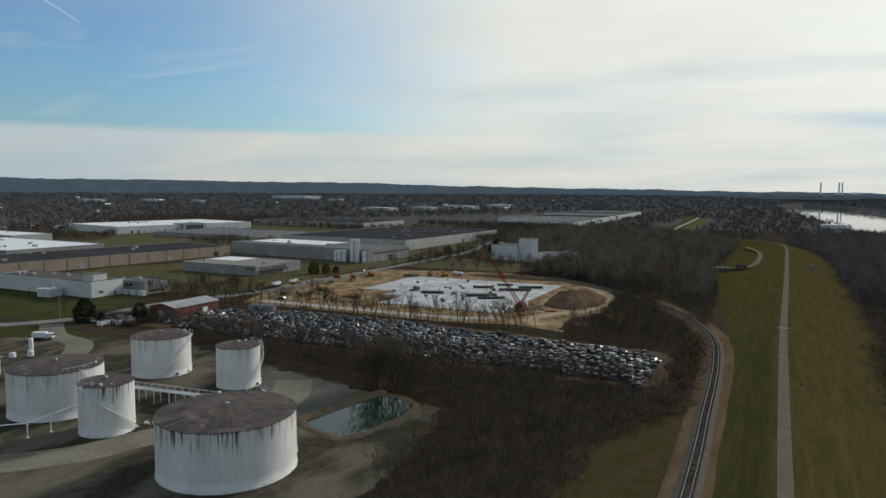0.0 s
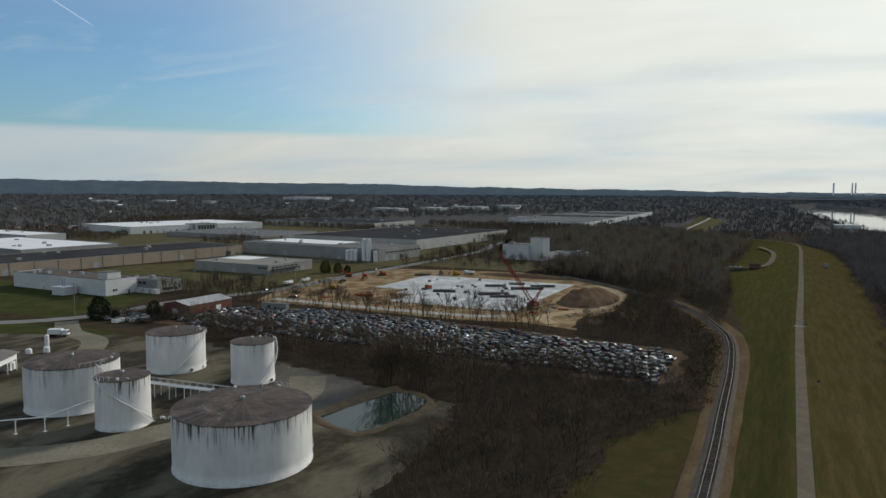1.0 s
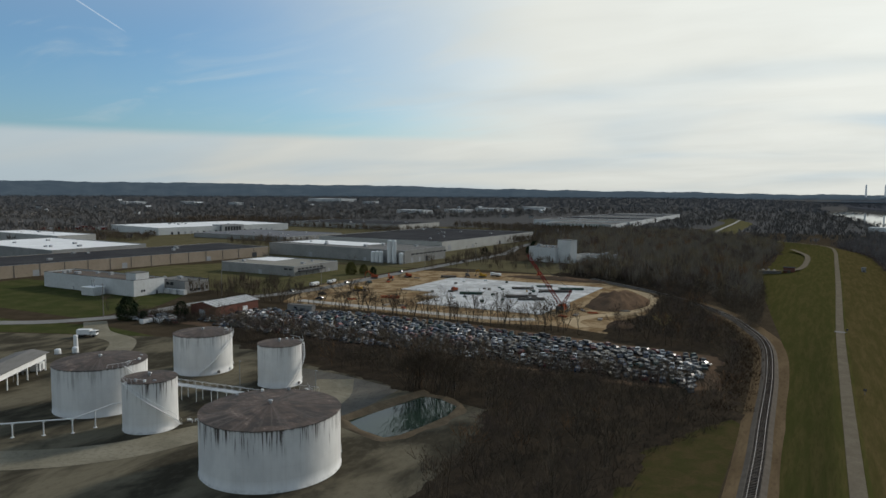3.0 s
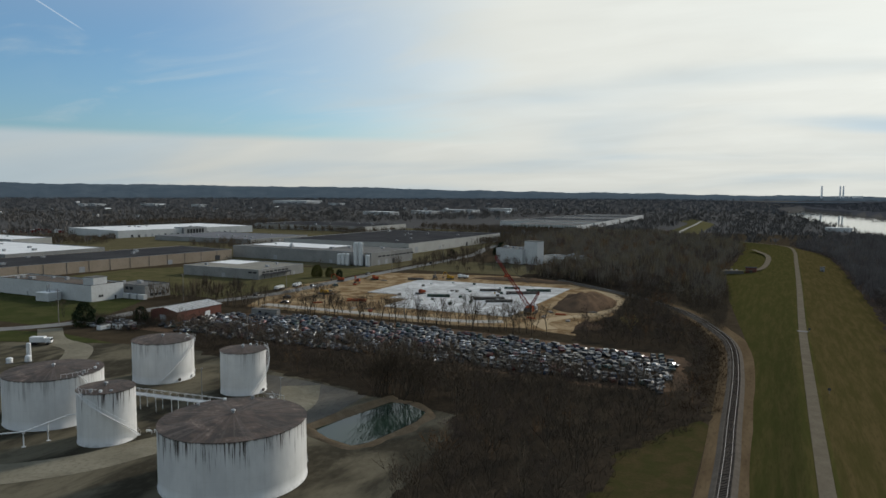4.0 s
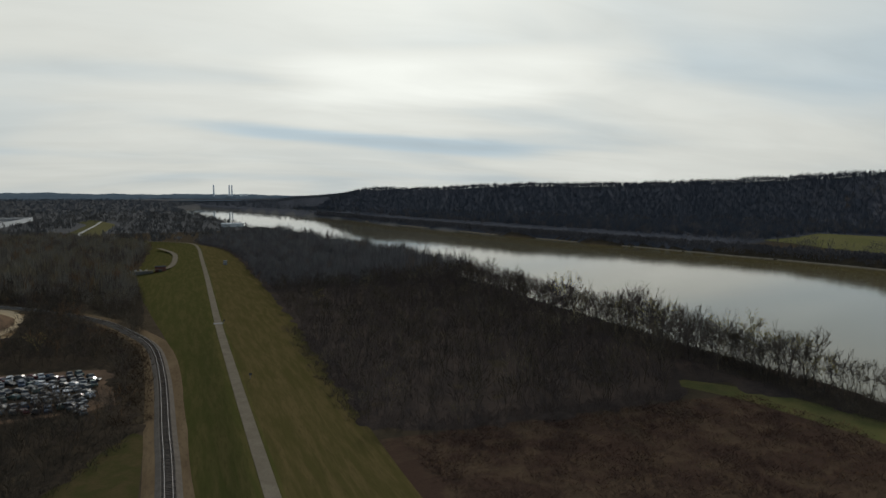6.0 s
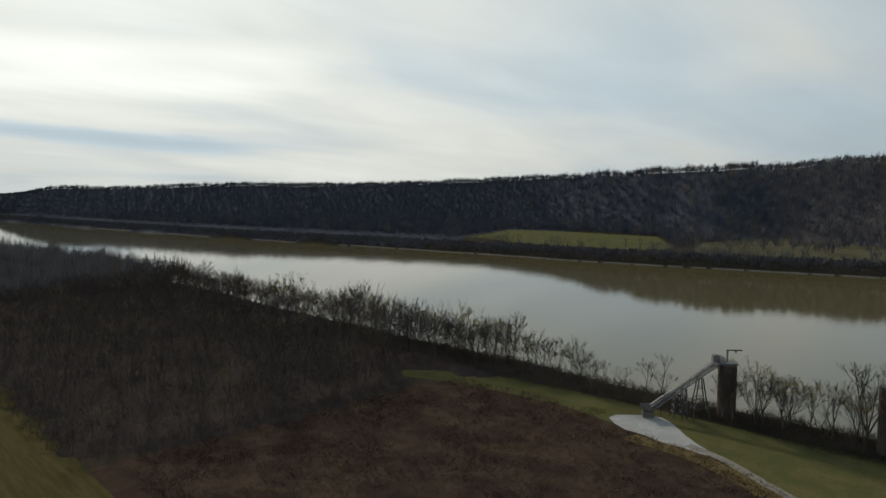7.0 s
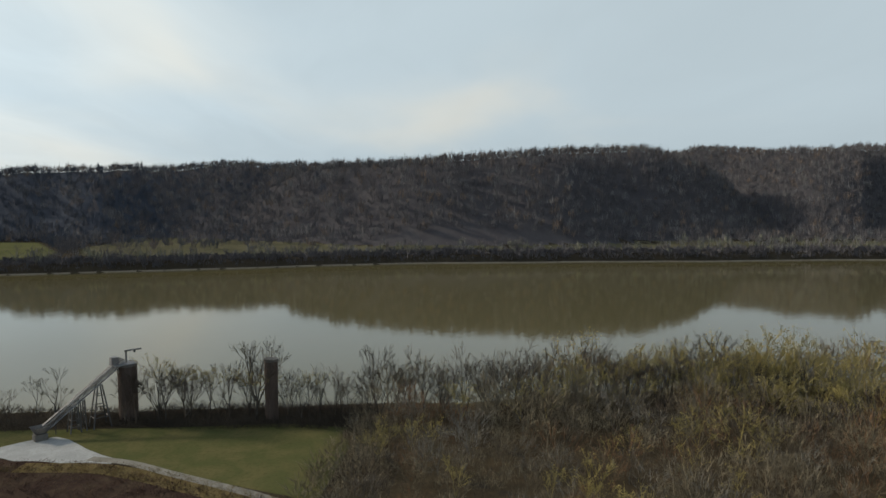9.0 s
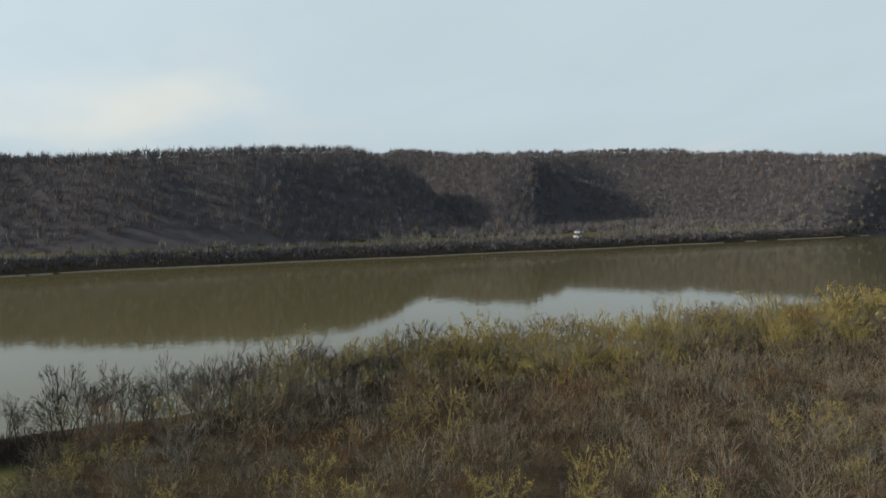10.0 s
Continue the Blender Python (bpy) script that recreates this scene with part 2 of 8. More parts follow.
M_PLAIN_DARK = material("dark_plain_woods", [(0.078, 0.074, 0.069), (0.100, 0.094, 0.086), (0.088, 0.083, 0.076)], 0.25, bump=0.0, vary=0.2, soft=0.65)
# blue-grey is haze over the far plain, put into the tree colour
M_PLAIN_HAZED = material("distant_hazed_plain_woods", [(0.098, 0.102, 0.109), (0.130, 0.133, 0.139), (0.112, 0.116, 0.122)], 0.12, bump=0.0, vary=0.25, soft=0.7)
# floor under the far woods, tinted bluish with the same painted haze
M_HAZED_FLOOR = material("far_hazed_wood_floor", [(0.060, 0.062, 0.070), (0.074, 0.076, 0.084), (0.053, 0.055, 0.062)], 0.3, fine=5, soft=0.75)
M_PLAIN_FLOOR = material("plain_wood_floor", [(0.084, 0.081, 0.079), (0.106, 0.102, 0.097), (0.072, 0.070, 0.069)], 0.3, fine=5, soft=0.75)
M_EVERGREEN = material("evergreen", [(0.022, 0.032, 0.018), (0.034, 0.046, 0.023), (0.016, 0.023, 0.014)], 2.0, bump=0, vary=0.3)


def water_material(name="river_water", murk=1.0, tint=(1.0, 1.0, 1.0)):
    m = bpy.data.materials.new(name)
    m.use_nodes = True
    n = Nodes(m.node_tree)
    co = n.add("ShaderNodeTexCoord").outputs["Object"]
    wave = n.noise(n.scale(co, (1.0, 0.6, 1.0)), 0.25, 4.0, 0.6)
    wide = n.noise(co, 0.006, 3.0, 0.5)
    col = n.mix(wide, tuple(murk * t * c for t, c in zip(tint, (0.128, 0.104, 0.042))), tuple(murk * t * c for t, c in zip(tint, (0.150, 0.122, 0.052))))
    bp = n.add("ShaderNodeBump", {"Strength": 0.035, "Distance": 0.5, "Height": wave})
    p = n.add("ShaderNodeBsdfPrincipled", {"Base Color": col, "Roughness": 0.04, "IOR": 1.33, "Normal": bp.outputs[0]})
    n.add("ShaderNodeOutputMaterial", {"Surface": p.outputs[0]})
    return m


M_WATER = water_material(murk=0.80)


# ---- mesh helpers ----
def mesh_object(name, verts, faces, mat, parent=None, label="", smooth=False):
    me = bpy.data.meshes.new(name)
    me.from_pydata([tuple(v) for v in verts], [], [tuple(f) for f in faces])
    me.materials.append(mat)
    if smooth:
        me.shade_smooth()
    ob = new(name, me)
    if parent:
        ob.parent = parent
    return tagged(ob, label)


def part(name, bm, mat, parent=None, label="", smooth=False):
    """Links a bmesh as one mesh object under a thing."""
    me = bpy.data.meshes.new(name)
    bm.normal_update()
    bm.to_mesh(me)
    bm.free()
    me.materials.append(mat)
    if smooth:
        me.shade_smooth()
    ob = new(name, me)
    if parent:
        ob.parent = parent
    return tagged(ob, label)


def tri_object(name, co, tris, mat):
    """One mesh out of large arrays of corners and triangles."""
    me = bpy.data.meshes.new(name)
    co, tris = np.asarray(co, np.float32), np.asarray(tris, np.int32)
    me.vertices.add(len(co))
    me.vertices.foreach_set("co", co.ravel())
    me.loops.add(tris.size)
    me.loops.foreach_set("vertex_index", tris.ravel())
    me.polygons.add(len(tris))
    me.polygons.foreach_set("loop_start", np.arange(0, tris.size, 3, dtype=np.int32))
    me.update(calc_edges=True)
    me.materials.append(mat)
    return new(name, me)


def box(bm, x0, x1, y0, y1, z0, z1, bevel=0.0):
    m = Matrix.LocRotScale(((x0 + x1) / 2, (y0 + y1) / 2, (z0 + z1) / 2), None, (x1 - x0, y1 - y0, z1 - z0))
    r = bmesh.ops.create_cube(bm, size=1.0, matrix=m)
    if bevel:
        edges = list({e for v in r["verts"] for e in v.link_edges})
        bmesh.ops.bevel(bm, geom=edges, offset=bevel, segments=2, affect="EDGES")
    return bm


def boxed(*args, **kw):
    return box(bmesh.new(), *args, **kw)


def beam(bm, a, b, r0, r1=None, sides=6):
    """A round bar from a to b."""
    a, b = Vector(a), Vector(b)
    d = b - a
    m = Matrix.Translation((a + b) / 2) @ d.to_track_quat("Z", "Y").to_matrix().to_4x4()
    bmesh.ops.create_cone(bm, cap_ends=True, segments=sides, radius1=r0, radius2=r0 if r1 is None else r1, depth=d.length, matrix=m)
    return bm


def thing(name, m, label, category, group=""):
    ob = new(name)
    ob.matrix_world = m
    return tagged(ob, label, category, group)


def sheet(name, corners, z, mat, label, category, cell=0.0):
    """A flat piece of ground, laid on the ground sheet."""
    bm = bmesh.new()
    bm.faces.new([bm.verts.new((x, y, z)) for x, y in corners])
    bmesh.ops.triangulate(bm, faces=bm.faces)
    return tagged(part(name, bm, mat), label, category, kind="structure")


def ribbon(points, half, z, bm=None, samples=6):
    """A smooth strip along points; half: half its width."""
    bm = bm or bmesh.new()
    pts = smooth_line(points, samples)
    last = None
    for i, p in enumerate(pts):
        a, b = pts[max(i - 1, 0)], pts[min(i + 1, len(pts) - 1)]
        s = Vector((b[1] - a[1], a[0] - b[0])).normalized() * half
        row = [bm.verts.new((p[0] - s.x, p[1] - s.y, z)), bm.verts.new((p[0] + s.x, p[1] + s.y, z))]
        if last:
            bm.faces.new((last[0], last[1], row[1], row[0]))
        last = row
    return bm


def smooth_line(points, samples=6):
    p = [Vector(q) for q in points]
    p = [2 * p[0] - p[1]] + p + [2 * p[-1] - p[-2]]
    out = []
    for i in range(1, len(p) - 2):
        for k in range(samples):
            t = k / samples
            out.append(0.5 * ((2 * p[i]) + (p[i + 1] - p[i - 1]) * t + (2 * p[i - 1] - 5 * p[i] + 4 * p[i + 1] - p[i + 2]) * t * t + (3 * p[i] - p[i - 1] - 3 * p[i + 1] + p[i + 2]) * t ** 3))
    return out + [p[-2]]


def inside(x, y, poly):
    """Which of the points lie in the polygon."""
    hit = np.zeros(len(x), bool)
    for (ax, ay), (bx, by) in zip(poly, poly[1:] + poly[:1]):
        if ay != by:
            hit ^= ((ay > y) != (by > y)) & (x < (bx - ax) * (y - ay) / (by - ay) + ax)
    return hit


# ---- the lie of the land ----
WATER_Z = -6.0
NEAR_BANK = ([-2600, -600, -300, -60, 0, 250, 400, 580, 800, 1000, 1300, 2000, 2400, 2700, 3000, 3300, 3700], [175, 178, 182, 180, 170, 165, 172, 160, 140, 125, 105, 60, 22, -5, 15, 90, 110])
FAR_BANK = ([-2600, -1000, -400, 0, 130, 264, 390, 577, 870, 1300, 1672, 2200, 2704, 3200, 3700], [680, 630, 600, 592, 570, 535, 512, 492, 440, 395, 372, 300, 216, 120, 95])
RIDGE = ([6, 9, 13, 14.5, 21, 26, 33, 41, 48, 52, 55, 59, 64, 70, 76, 85, 95, 105, 113, 119, 122, 125, 129, 139, 147, 180], [3200, 3000, 2200, 2100, 1880, 1700, 1580, 1480, 1400, 1290, 1150, 1060, 975, 1040, 1085, 1100, 1200, 1300, 1320, 1180, 1220, 1540, 1600, 1500, 1300, 1200])
RIDGE_Z = ([6, 9, 13, 14.5, 21, 26, 33, 41, 48, 52, 55, 59, 64, 70, 76, 85, 95, 105, 113, 119, 122, 125, 129, 139, 147, 180], [0, 26, 46, 60, 60, 66, 63, 66, 73, 75, 75, 77, 79, 85, 90, 90, 92, 105, 124, 108, 110, 133, 139, 124, 100, 90])
RIDGE_W = ([6, 40, 48, 55, 60, 66, 72, 80, 180], [420, 420, 360, 230, 190, 200, 300, 420, 420])
SPUR_Z = ([70, 75, 79, 82, 86, 91, 97, 103, 107, 110, 113, 116], [0, 42, 76, 82, 81, 87, 93, 99, 102, 92, 60, 0])
SPUR_R = ([70, 79, 86, 92, 100, 108, 116], [960, 890, 815, 810, 835, 920, 960])
FAR_RIM = ([-75, -58, -50, -41, -30, -25, -15, -3, 6, 10], [112, 112, 110, 104, 97, 82, 72, 57, 50, 40])


def smoothstep(a, b, x):
    t = np.clip((x - a) / (b - a), 0, 1)
    return t * t * (3 - 2 * t)


def wobble(x, y, s):
    """Smooth uneven ground, about -1 to 1."""
    x, y = x / s, y / s
    return (np.sin(x * 1.7 + 1.3 * np.sin(y * 0.9 + 0.4)) * np.sin(y * 1.3 + 1.1 * np.sin(x * 0.8 + 2)) + 0.5 * np.sin(x * 3.9 + y * 2.3 + 0.7) * np.sin(y * 3.4 - x * 1.6)) / 1.5


def banks(y):
    """Where the near and the far river bank run, at y."""
    y = np.asarray(y, float)
    return np.interp(y, *NEAR_BANK) + 3 * wobble(y * 0, y, 40), np.interp(y, *FAR_BANK) + 5 * wobble(y * 0, y, 70)


def ground_z(x, y):
    x, y = np.asarray(x, float), np.asarray(y, float)
    r, az = np.hypot(x, y), np.degrees(np.arctan2(x, y))
    z = 26 * smoothstep(1400, 4600, r) * (y > 0) * (1 - 0.75 * np.exp(-((az - 2) / 5) ** 2) * (r < 4300))
    near, far = banks(y)
    east = smoothstep(far, far + 60, x)
    R = np.interp(az, *RIDGE) + 8 * wobble(az * 20, r * 0, 60)
    fold = 1 + 0.07 * wobble(az * 18, r * 0.9, 60)
    hill = np.interp(az, *RIDGE_Z) * np.clip(smoothstep(R - np.interp(az, *RIDGE_W), R, r) * fold, 0, 1.02)
    crest = np.interp(az, *SPUR_R)
    spur = np.interp(az, *SPUR_Z) * smoothstep(crest - 220, crest, r + 10 * wobble(az * 14, r * 0.3, 40)) * (1 - 0.8 * smoothstep(crest + 30, crest + 280, r))
    z = np.maximum(z, np.maximum(hill, spur) * east * (az > 5) + 4 * smoothstep(20, 80, x - far) * (az > 5))
    channel = smoothstep(near - 5, near + 9, x) * (1 - smoothstep(far - 9, far + 5, x))
    return z * (1 - channel) - 9.5 * channel


def build_ground():
    xs = np.concatenate([np.arange(-4800, -800, 80), np.arange(-800, 100, 25), np.arange(100, 220, 4), np.arange(220, 470, 25), np.arange(470, 660, 5), np.arange(660, 1400, 20), np.arange(1400, 4900, 80)])
    ys = np.concatenate([np.arange(-2500, -600, 60), np.arange(-600, 1000, 15), np.arange(1000, 3800, 35), np.arange(3800, 4900, 80)])
    X, Y = np.meshgrid(xs, ys)
    Z = ground_z(X.ravel(), Y.ravel())
    co = np.stack([X.ravel(), Y.ravel(), Z], 1)
    i = np.arange(len(xs) * len(ys)).reshape(len(ys), len(xs))
    a, b, c, d = i[:-1, :-1].ravel(), i[:-1, 1:].ravel(), i[1:, 1:].ravel(), i[1:, :-1].ravel()
    ob = tri_object("ground", co, np.concatenate([np.stack([a, b, c], 1), np.stack([a, c, d], 1)]), M_LITTER)
    ob.data.shade_smooth()
    ob.data.materials.append(M_FAR_FLOOR)
    ob.data.materials.append(M_HAZED_FLOOR)
    ob.data.materials.append(M_PLAIN_FLOOR)
    tri = np.concatenate([np.stack([a, b, c], 1), np.stack([a, c, d], 1)])
    mid = co[tri].mean(1)
    r, east = np.hypot(mid[:, 0], mid[:, 1]), mid[:, 0] > banks(mid[:, 1])[1]
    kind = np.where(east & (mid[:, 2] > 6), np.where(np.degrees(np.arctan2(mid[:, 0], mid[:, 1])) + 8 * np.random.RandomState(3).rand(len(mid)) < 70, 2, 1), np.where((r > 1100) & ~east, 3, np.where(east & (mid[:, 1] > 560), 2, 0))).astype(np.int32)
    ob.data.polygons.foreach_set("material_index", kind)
    tagged(ob, "brown winter ground with leaf litter and low hills", "ground", kind="structure")
    ob = mesh_object("water", [(-900, -2500, WATER_Z), (1200, -2500, WATER_Z), (1200, 4000, WATER_Z), (-900, 4000, WATER_Z)], [(0, 1, 2, 3)], M_WATER)
    tagged(ob, "calm olive-brown river that mirrors hills and sky", "river", kind="structure")


build_ground()


# ---- levee, paths, railway ----
LEVEE = [(2.6, -600), (2.9, -200), (3.3, 0), (3.5, 140), (3.8, 215), (4.5, 300), (7, 445), (9, 600), (10, 700), (6, 765), (-12, 800), (-45, 830), (-90, 880), (-124, 966), (-130, 1275), (-136, 1440), (-165, 1560)]
LEVEE_Z = 5.0


def build_levee():
    line = smooth_line(LEVEE, 10)
    rows = []
    for i, p in enumerate(line):
        a, b = line[max(i - 1, 0)], line[min(i + 1, len(line) - 1)]
        s = Vector((b[1] - a[1], a[0] - b[0])).normalized()
        left = float(np.interp(p[1], [-600, 140, 250, 300, 400, 530, 760, 830], [15, 12.5, 14.5, 20, 33, 45, 45, 25]))
        right = float(np.interp(p[1], [-600, 140, 180, 250, 300, 600, 720, 800], [25, 27, 28, 32, 33, 31, 28, 22]))
        row = []
        for u, h in ((-left - 1, -0.3), (-left, 0.06), (-left * 0.80, 0.9), (-left * 0.45, 2.9), (-3.4, LEVEE_Z - 0.25), (-2.2, LEVEE_Z), (0, LEVEE_Z + 0.03), (2.2, LEVEE_Z), (3.4, LEVEE_Z - 0.25), (right * 0.45, 2.9), (right * 0.8, 0.9), (right, 0.06), (right + 1, -0.3)):
            q = p + s * u
            row.append((q.x, q.y, h + (0.10 * wobble(q.x, q.y, 9.0) if abs(u) > 4 and h > 0 else 0) + ground_z([q.x], [q.y])[0] * (p[1] > 1200)))
        rows.append(row)
    k = len(rows[0])
    verts = [v for r in rows for v in r]
    faces = [(i * k + j, i * k + j + 1, (i + 1) * k + j + 1, (i + 1) * k + j) for i in range(len(rows) - 1) for j in range(k - 1)]
    ob = mesh_object("levee", verts, faces, M_GRASS, smooth=True)
    ob.data.materials.append(M_GRASS_DRY)
    ob.data.materials.append(M_ROUGHGRASS)
    for f in ob.data.polygons:
        f.material_index = 2 if f.center.y > 900 else 1 if f.index % (k - 1) >= 7 else 0
    tagged(ob, "long grassy flood levee with a paved crest", "levee", kind="structure")
    ob = part("levee_path", ribbon(LEVEE[:12], 1.35, LEVEE_Z + 0.09, samples=10), M_PATH)
    tagged(ob, "narrow worn asphalt path along the levee crest", "path", kind="structure")
    ob = part("far_levee_path", ribbon([(-104, 905), (-122, 975), (-130, 1275), (-136, 1440)], 2.2, LEVEE_Z + 0.5, samples=10), M_GRAVEL)
    tagged(ob, "pale path on the far stretch of levee", "path", kind="structure")


RAIL = [(-11, -300), (-12, 0), (-13, 137), (-14, 181), (-15.5, 235), (-19, 278), (-27, 308), (-42, 345), (-75, 390), (-130, 440)]
build_levee()


# ---- trees ----
def tube(co, tri, a, b, r0, r1):
    a, b = np.asarray(a, float), np.asarray(b, float)
    d = b - a
    u = np.cross(d, (0.31, 0.17, 0.93) if abs(d[2]) < 0.8 * np.linalg.norm(d) else (1.0, 0.1, 0.0))
    u /= np.linalg.norm(u) + 1e-9
    v = np.cross(d, u) / (np.linalg.norm(d) + 1e-9)
    k = len(co)
    for p, r in ((a, r0), (b, r1)):
        for g in (0, 2.0944, 4.18879):
            co.append(p + r * (u * math.cos(g) + v * math.sin(g)))
    for i in range(3):
        j = (i + 1) % 3
        tri.append((k + i, k + j, k + 3 + j))
        tri.append((k + i, k + 3 + j, k + 3 + i))


def slivers(rnd, a, b, n, reach, width, up=0.25, loose=0.5):
    """n thin twigs that leave the branches from a to b, as single long triangles."""
    i = rnd.randint(len(a), size=n)
    s = a[i] + (b[i] - a[i]) * rnd.uniform(0.25, 1.05, (n, 1))
    d = (b[i] - a[i]) / (np.linalg.norm(b[i] - a[i], axis=1, keepdims=True) + 1e-9)
    d = d * 0.65 + rnd.normal(size=(n, 3)) * loose + np.array([0, 0, up])
    d *= reach * rnd.uniform(0.6, 1.4, (n, 1)) / (np.linalg.norm(d, axis=1, keepdims=True) + 1e-9)
    w = np.cross(d, rnd.normal(size=(n, 3)))
    w *= width * 0.5 / (np.linalg.norm(w, axis=1, keepdims=True) + 1e-9)
    return np.stack([s - w, s + w, s + d], 1).reshape(-1, 3)


def grown_tree(seed, height, forks, twigs, width, low=0.25, fan=0.5, stems=1, thick=0.014, reach=0.055, bend=0.16, solid=9):
    """Arrays for a leafless tree that forks again and again: forks gives the branches at each fork; those past the solid ones, and the twigs, are slivers."""
    rnd = np.random.RandomState(seed)
    co, tri, ends, fine = [], [], [], []
    front = []
    for i in range(stems):
        g, lean = i * 2.4 + rnd.rand() * 2, (0.06 if stems == 1 else 0.30) * rnd.uniform(0.5, 1.2)
        d = np.array([math.cos(g) * lean, math.sin(g) * lean, 1.0])
        front.append((d * 0 + np.array([math.cos(g), math.sin(g), 0]) * (0.15 if stems > 1 else 0), d, height * low * rnd.uniform(0.8, 1.2), height * thick / math.sqrt(stems)))
    for level, n in enumerate(forks + [0]):
        after = []
        for s, d, length, r in front:
            d = d / np.linalg.norm(d)
            m = s + d * length * 0.5 + rnd.normal(size=3) * length * 0.05
            d2 = d + np.array([0, 0, bend]) + rnd.normal(size=3) * 0.08
            e = m + d2 / np.linalg.norm(d2) * length * 0.5
            if n and level >= solid:
                w = np.cross(e - s, rnd.normal(size=3))
                fine.append(np.stack([s - w * r * 1.2 / np.linalg.norm(w), s + w * r * 1.2 / np.linalg.norm(w), e + (e - s) * 0.25]))
            elif n:
                tube(co, tri, s, m, r, r * 0.82)
                tube(co, tri, m, e, r * 0.82, r * 0.62)
            else:
                ends.append((s, e))
            g = rnd.rand() * 6.283
            for k in range(n):
                g += 6.283 / n + rnd.uniform(-0.5, 0.5)
                tip = 1.0 if k < 2 else rnd.uniform(0.35, 0.95)
                p = m + (e - m) * (2 * tip - 1) if tip > 0.5 else s + (m - s) * 2 * tip
                u = np.cross(d, (0.3, 0.9, 0.1))
                u /= np.linalg.norm(u)
                v = np.cross(d, u)
                out = fan * rnd.uniform(0.55, 1.25) * (0.35 if k == 0 else 1.0)
                after.append((p, d + (u * math.cos(g) + v * math.sin(g)) * out, length * rnd.uniform(0.60, 0.86) if level else height * rnd.uniform(0.24, 0.36), r * (0.62 if k == 0 else 0.5)))
        front = after
    a, b = np.array([q[0] for q in ends]), np.array([q[1] for q in ends])
    d = b - a
    w = np.cross(d, rnd.normal(size=d.shape))
    w *= max(width * 0.9, 0.04) / (np.linalg.norm(w, axis=1, keepdims=True) + 1e-9)
    tco = np.concatenate([*fine, np.stack([a - w, a + w, b + d * 0.2], 1).reshape(-1, 3), slivers(rnd, a, b, twigs, height * reach, width, 0.10, 0.62)])
    co, tri = np.array(co).reshape(-1, 3), np.array(tri, int).reshape(-1, 3)
    k = height / tco[:, 2].max()
    return co * k, tri, tco * k, np.arange(len(tco)).reshape(-1, 3)


def leafed(t, seed, leaves, size):
    """The same tree with small leaves left on its twigs."""
    rnd = np.random.RandomState(seed)
    tips = t[2].reshape(-1, 3, 3)
    i = rnd.randint(len(tips), size=leaves)
    c = tips[i, 0] + (tips[i, 2] - tips[i, 0]) * rnd.rand(leaves, 1) + rnd.normal(size=(leaves, 3)) * 0.25
    u, v = rnd.normal(size=(leaves, 3)), rnd.normal(size=(leaves, 3))
    lco = np.stack([c + u * size * 0.35, c - u * size * 0.2 + v * size * 0.25, c + v * size * 0.35], 1).reshape(-1, 3)
    return np.concatenate([t[2], lco]), np.arange(len(tips) * 3 + leaves * 3).reshape(-1, 3)


def hill_tree(seed, height, blades, width, spread):
    """A far bare tree: two stems and a rounded crown of slivers that rise and spread from its middle."""
    rnd = np.random.RandomState(seed)
    g, q = rnd.rand(blades) * 6.283, np.sqrt(rnd.rand(blades))
    side = np.stack([np.cos(g), np.sin(g), np.zeros(blades)], 1)
    top = height * (0.52 + 0.50 * np.sqrt(1 - 0.85 * q * q) * rnd.uniform(0.65, 1.0, blades)) * (1 + 0.12 * np.sin(3 * g + seed))
    e = side * (height * spread * q)[:, None]
    s = e * rnd.uniform(0.35, 0.85, (blades, 1)) + rnd.normal(size=(blades, 3)) * np.array([0.03, 0.03, 0]) * height
    e[:, 2] = top
    s[:, 2] = top - height * rnd.uniform(0.28, 0.58, blades)
    w = np.cross(e - s, rnd.normal(size=(blades, 3)))
    w *= width * 0.5 * rnd.uniform(0.6, 1.3, (blades, 1)) / (np.linalg.norm(w, axis=1, keepdims=True) + 1e-9)
    co = np.stack([s - w, s + w, e], 1).reshape(-1, 3)
    stem = np.array([(-0.25, 0, -1), (0.25, 0, -1), (0, 0, height * 0.8), (0, -0.25, -1), (0, 0.25, -1), (0, 0, height * 0.75)])
    co = np.concatenate([stem, co])
    return co, np.arange(len(co)).reshape(-1, 3)


def shrub(seed, height, stems, width, spread=0.5):
    rnd = np.random.RandomState(seed)
    tco = []
    for k in range(stems):
        g, o = rnd.rand() * 6.283, spread * height * math.sqrt(rnd.rand())
        s = np.array([math.cos(g) * o * 0.7, math.sin(g) * o * 0.7, height * rnd.uniform(0, 0.45)])
        d = np.array([math.cos(g) * o * rnd.rand(), math.sin(g) * o * rnd.rand(), height * rnd.uniform(0.3, 0.6)]) + rnd.normal(size=3) * height * 0.13
        w = np.cross(d, rnd.normal(size=3))
        w *= width * 0.5 / (np.linalg.norm(w) + 1e-9)
        tco += [s - w, s + w, s + d]
    tco = np.array(tco)
    return tco, np.arange(len(tco)).reshape(-1, 3)


def scatter(poly, gap, seed, holes=()):
    """Uneven points in a polygon, about gap metres apart."""
    rnd = np.random.RandomState(seed)
    p = np.array(poly)
    x, y = np.meshgrid(np.arange(p[:, 0].min(), p[:, 0].max(), gap), np.arange(p[:, 1].min(), p[:, 1].max(), gap))
    x, y = x.ravel() + rnd.uniform(-0.55, 0.55, x.size) * gap, y.ravel() + rnd.uniform(-0.55, 0.55, y.size) * gap
    keep = inside(x, y, poly) & (rnd.rand(len(x)) < 0.93)
    for h in holes:
        keep &= ~inside(x, y, h)
    return x[keep], y[keep], rnd


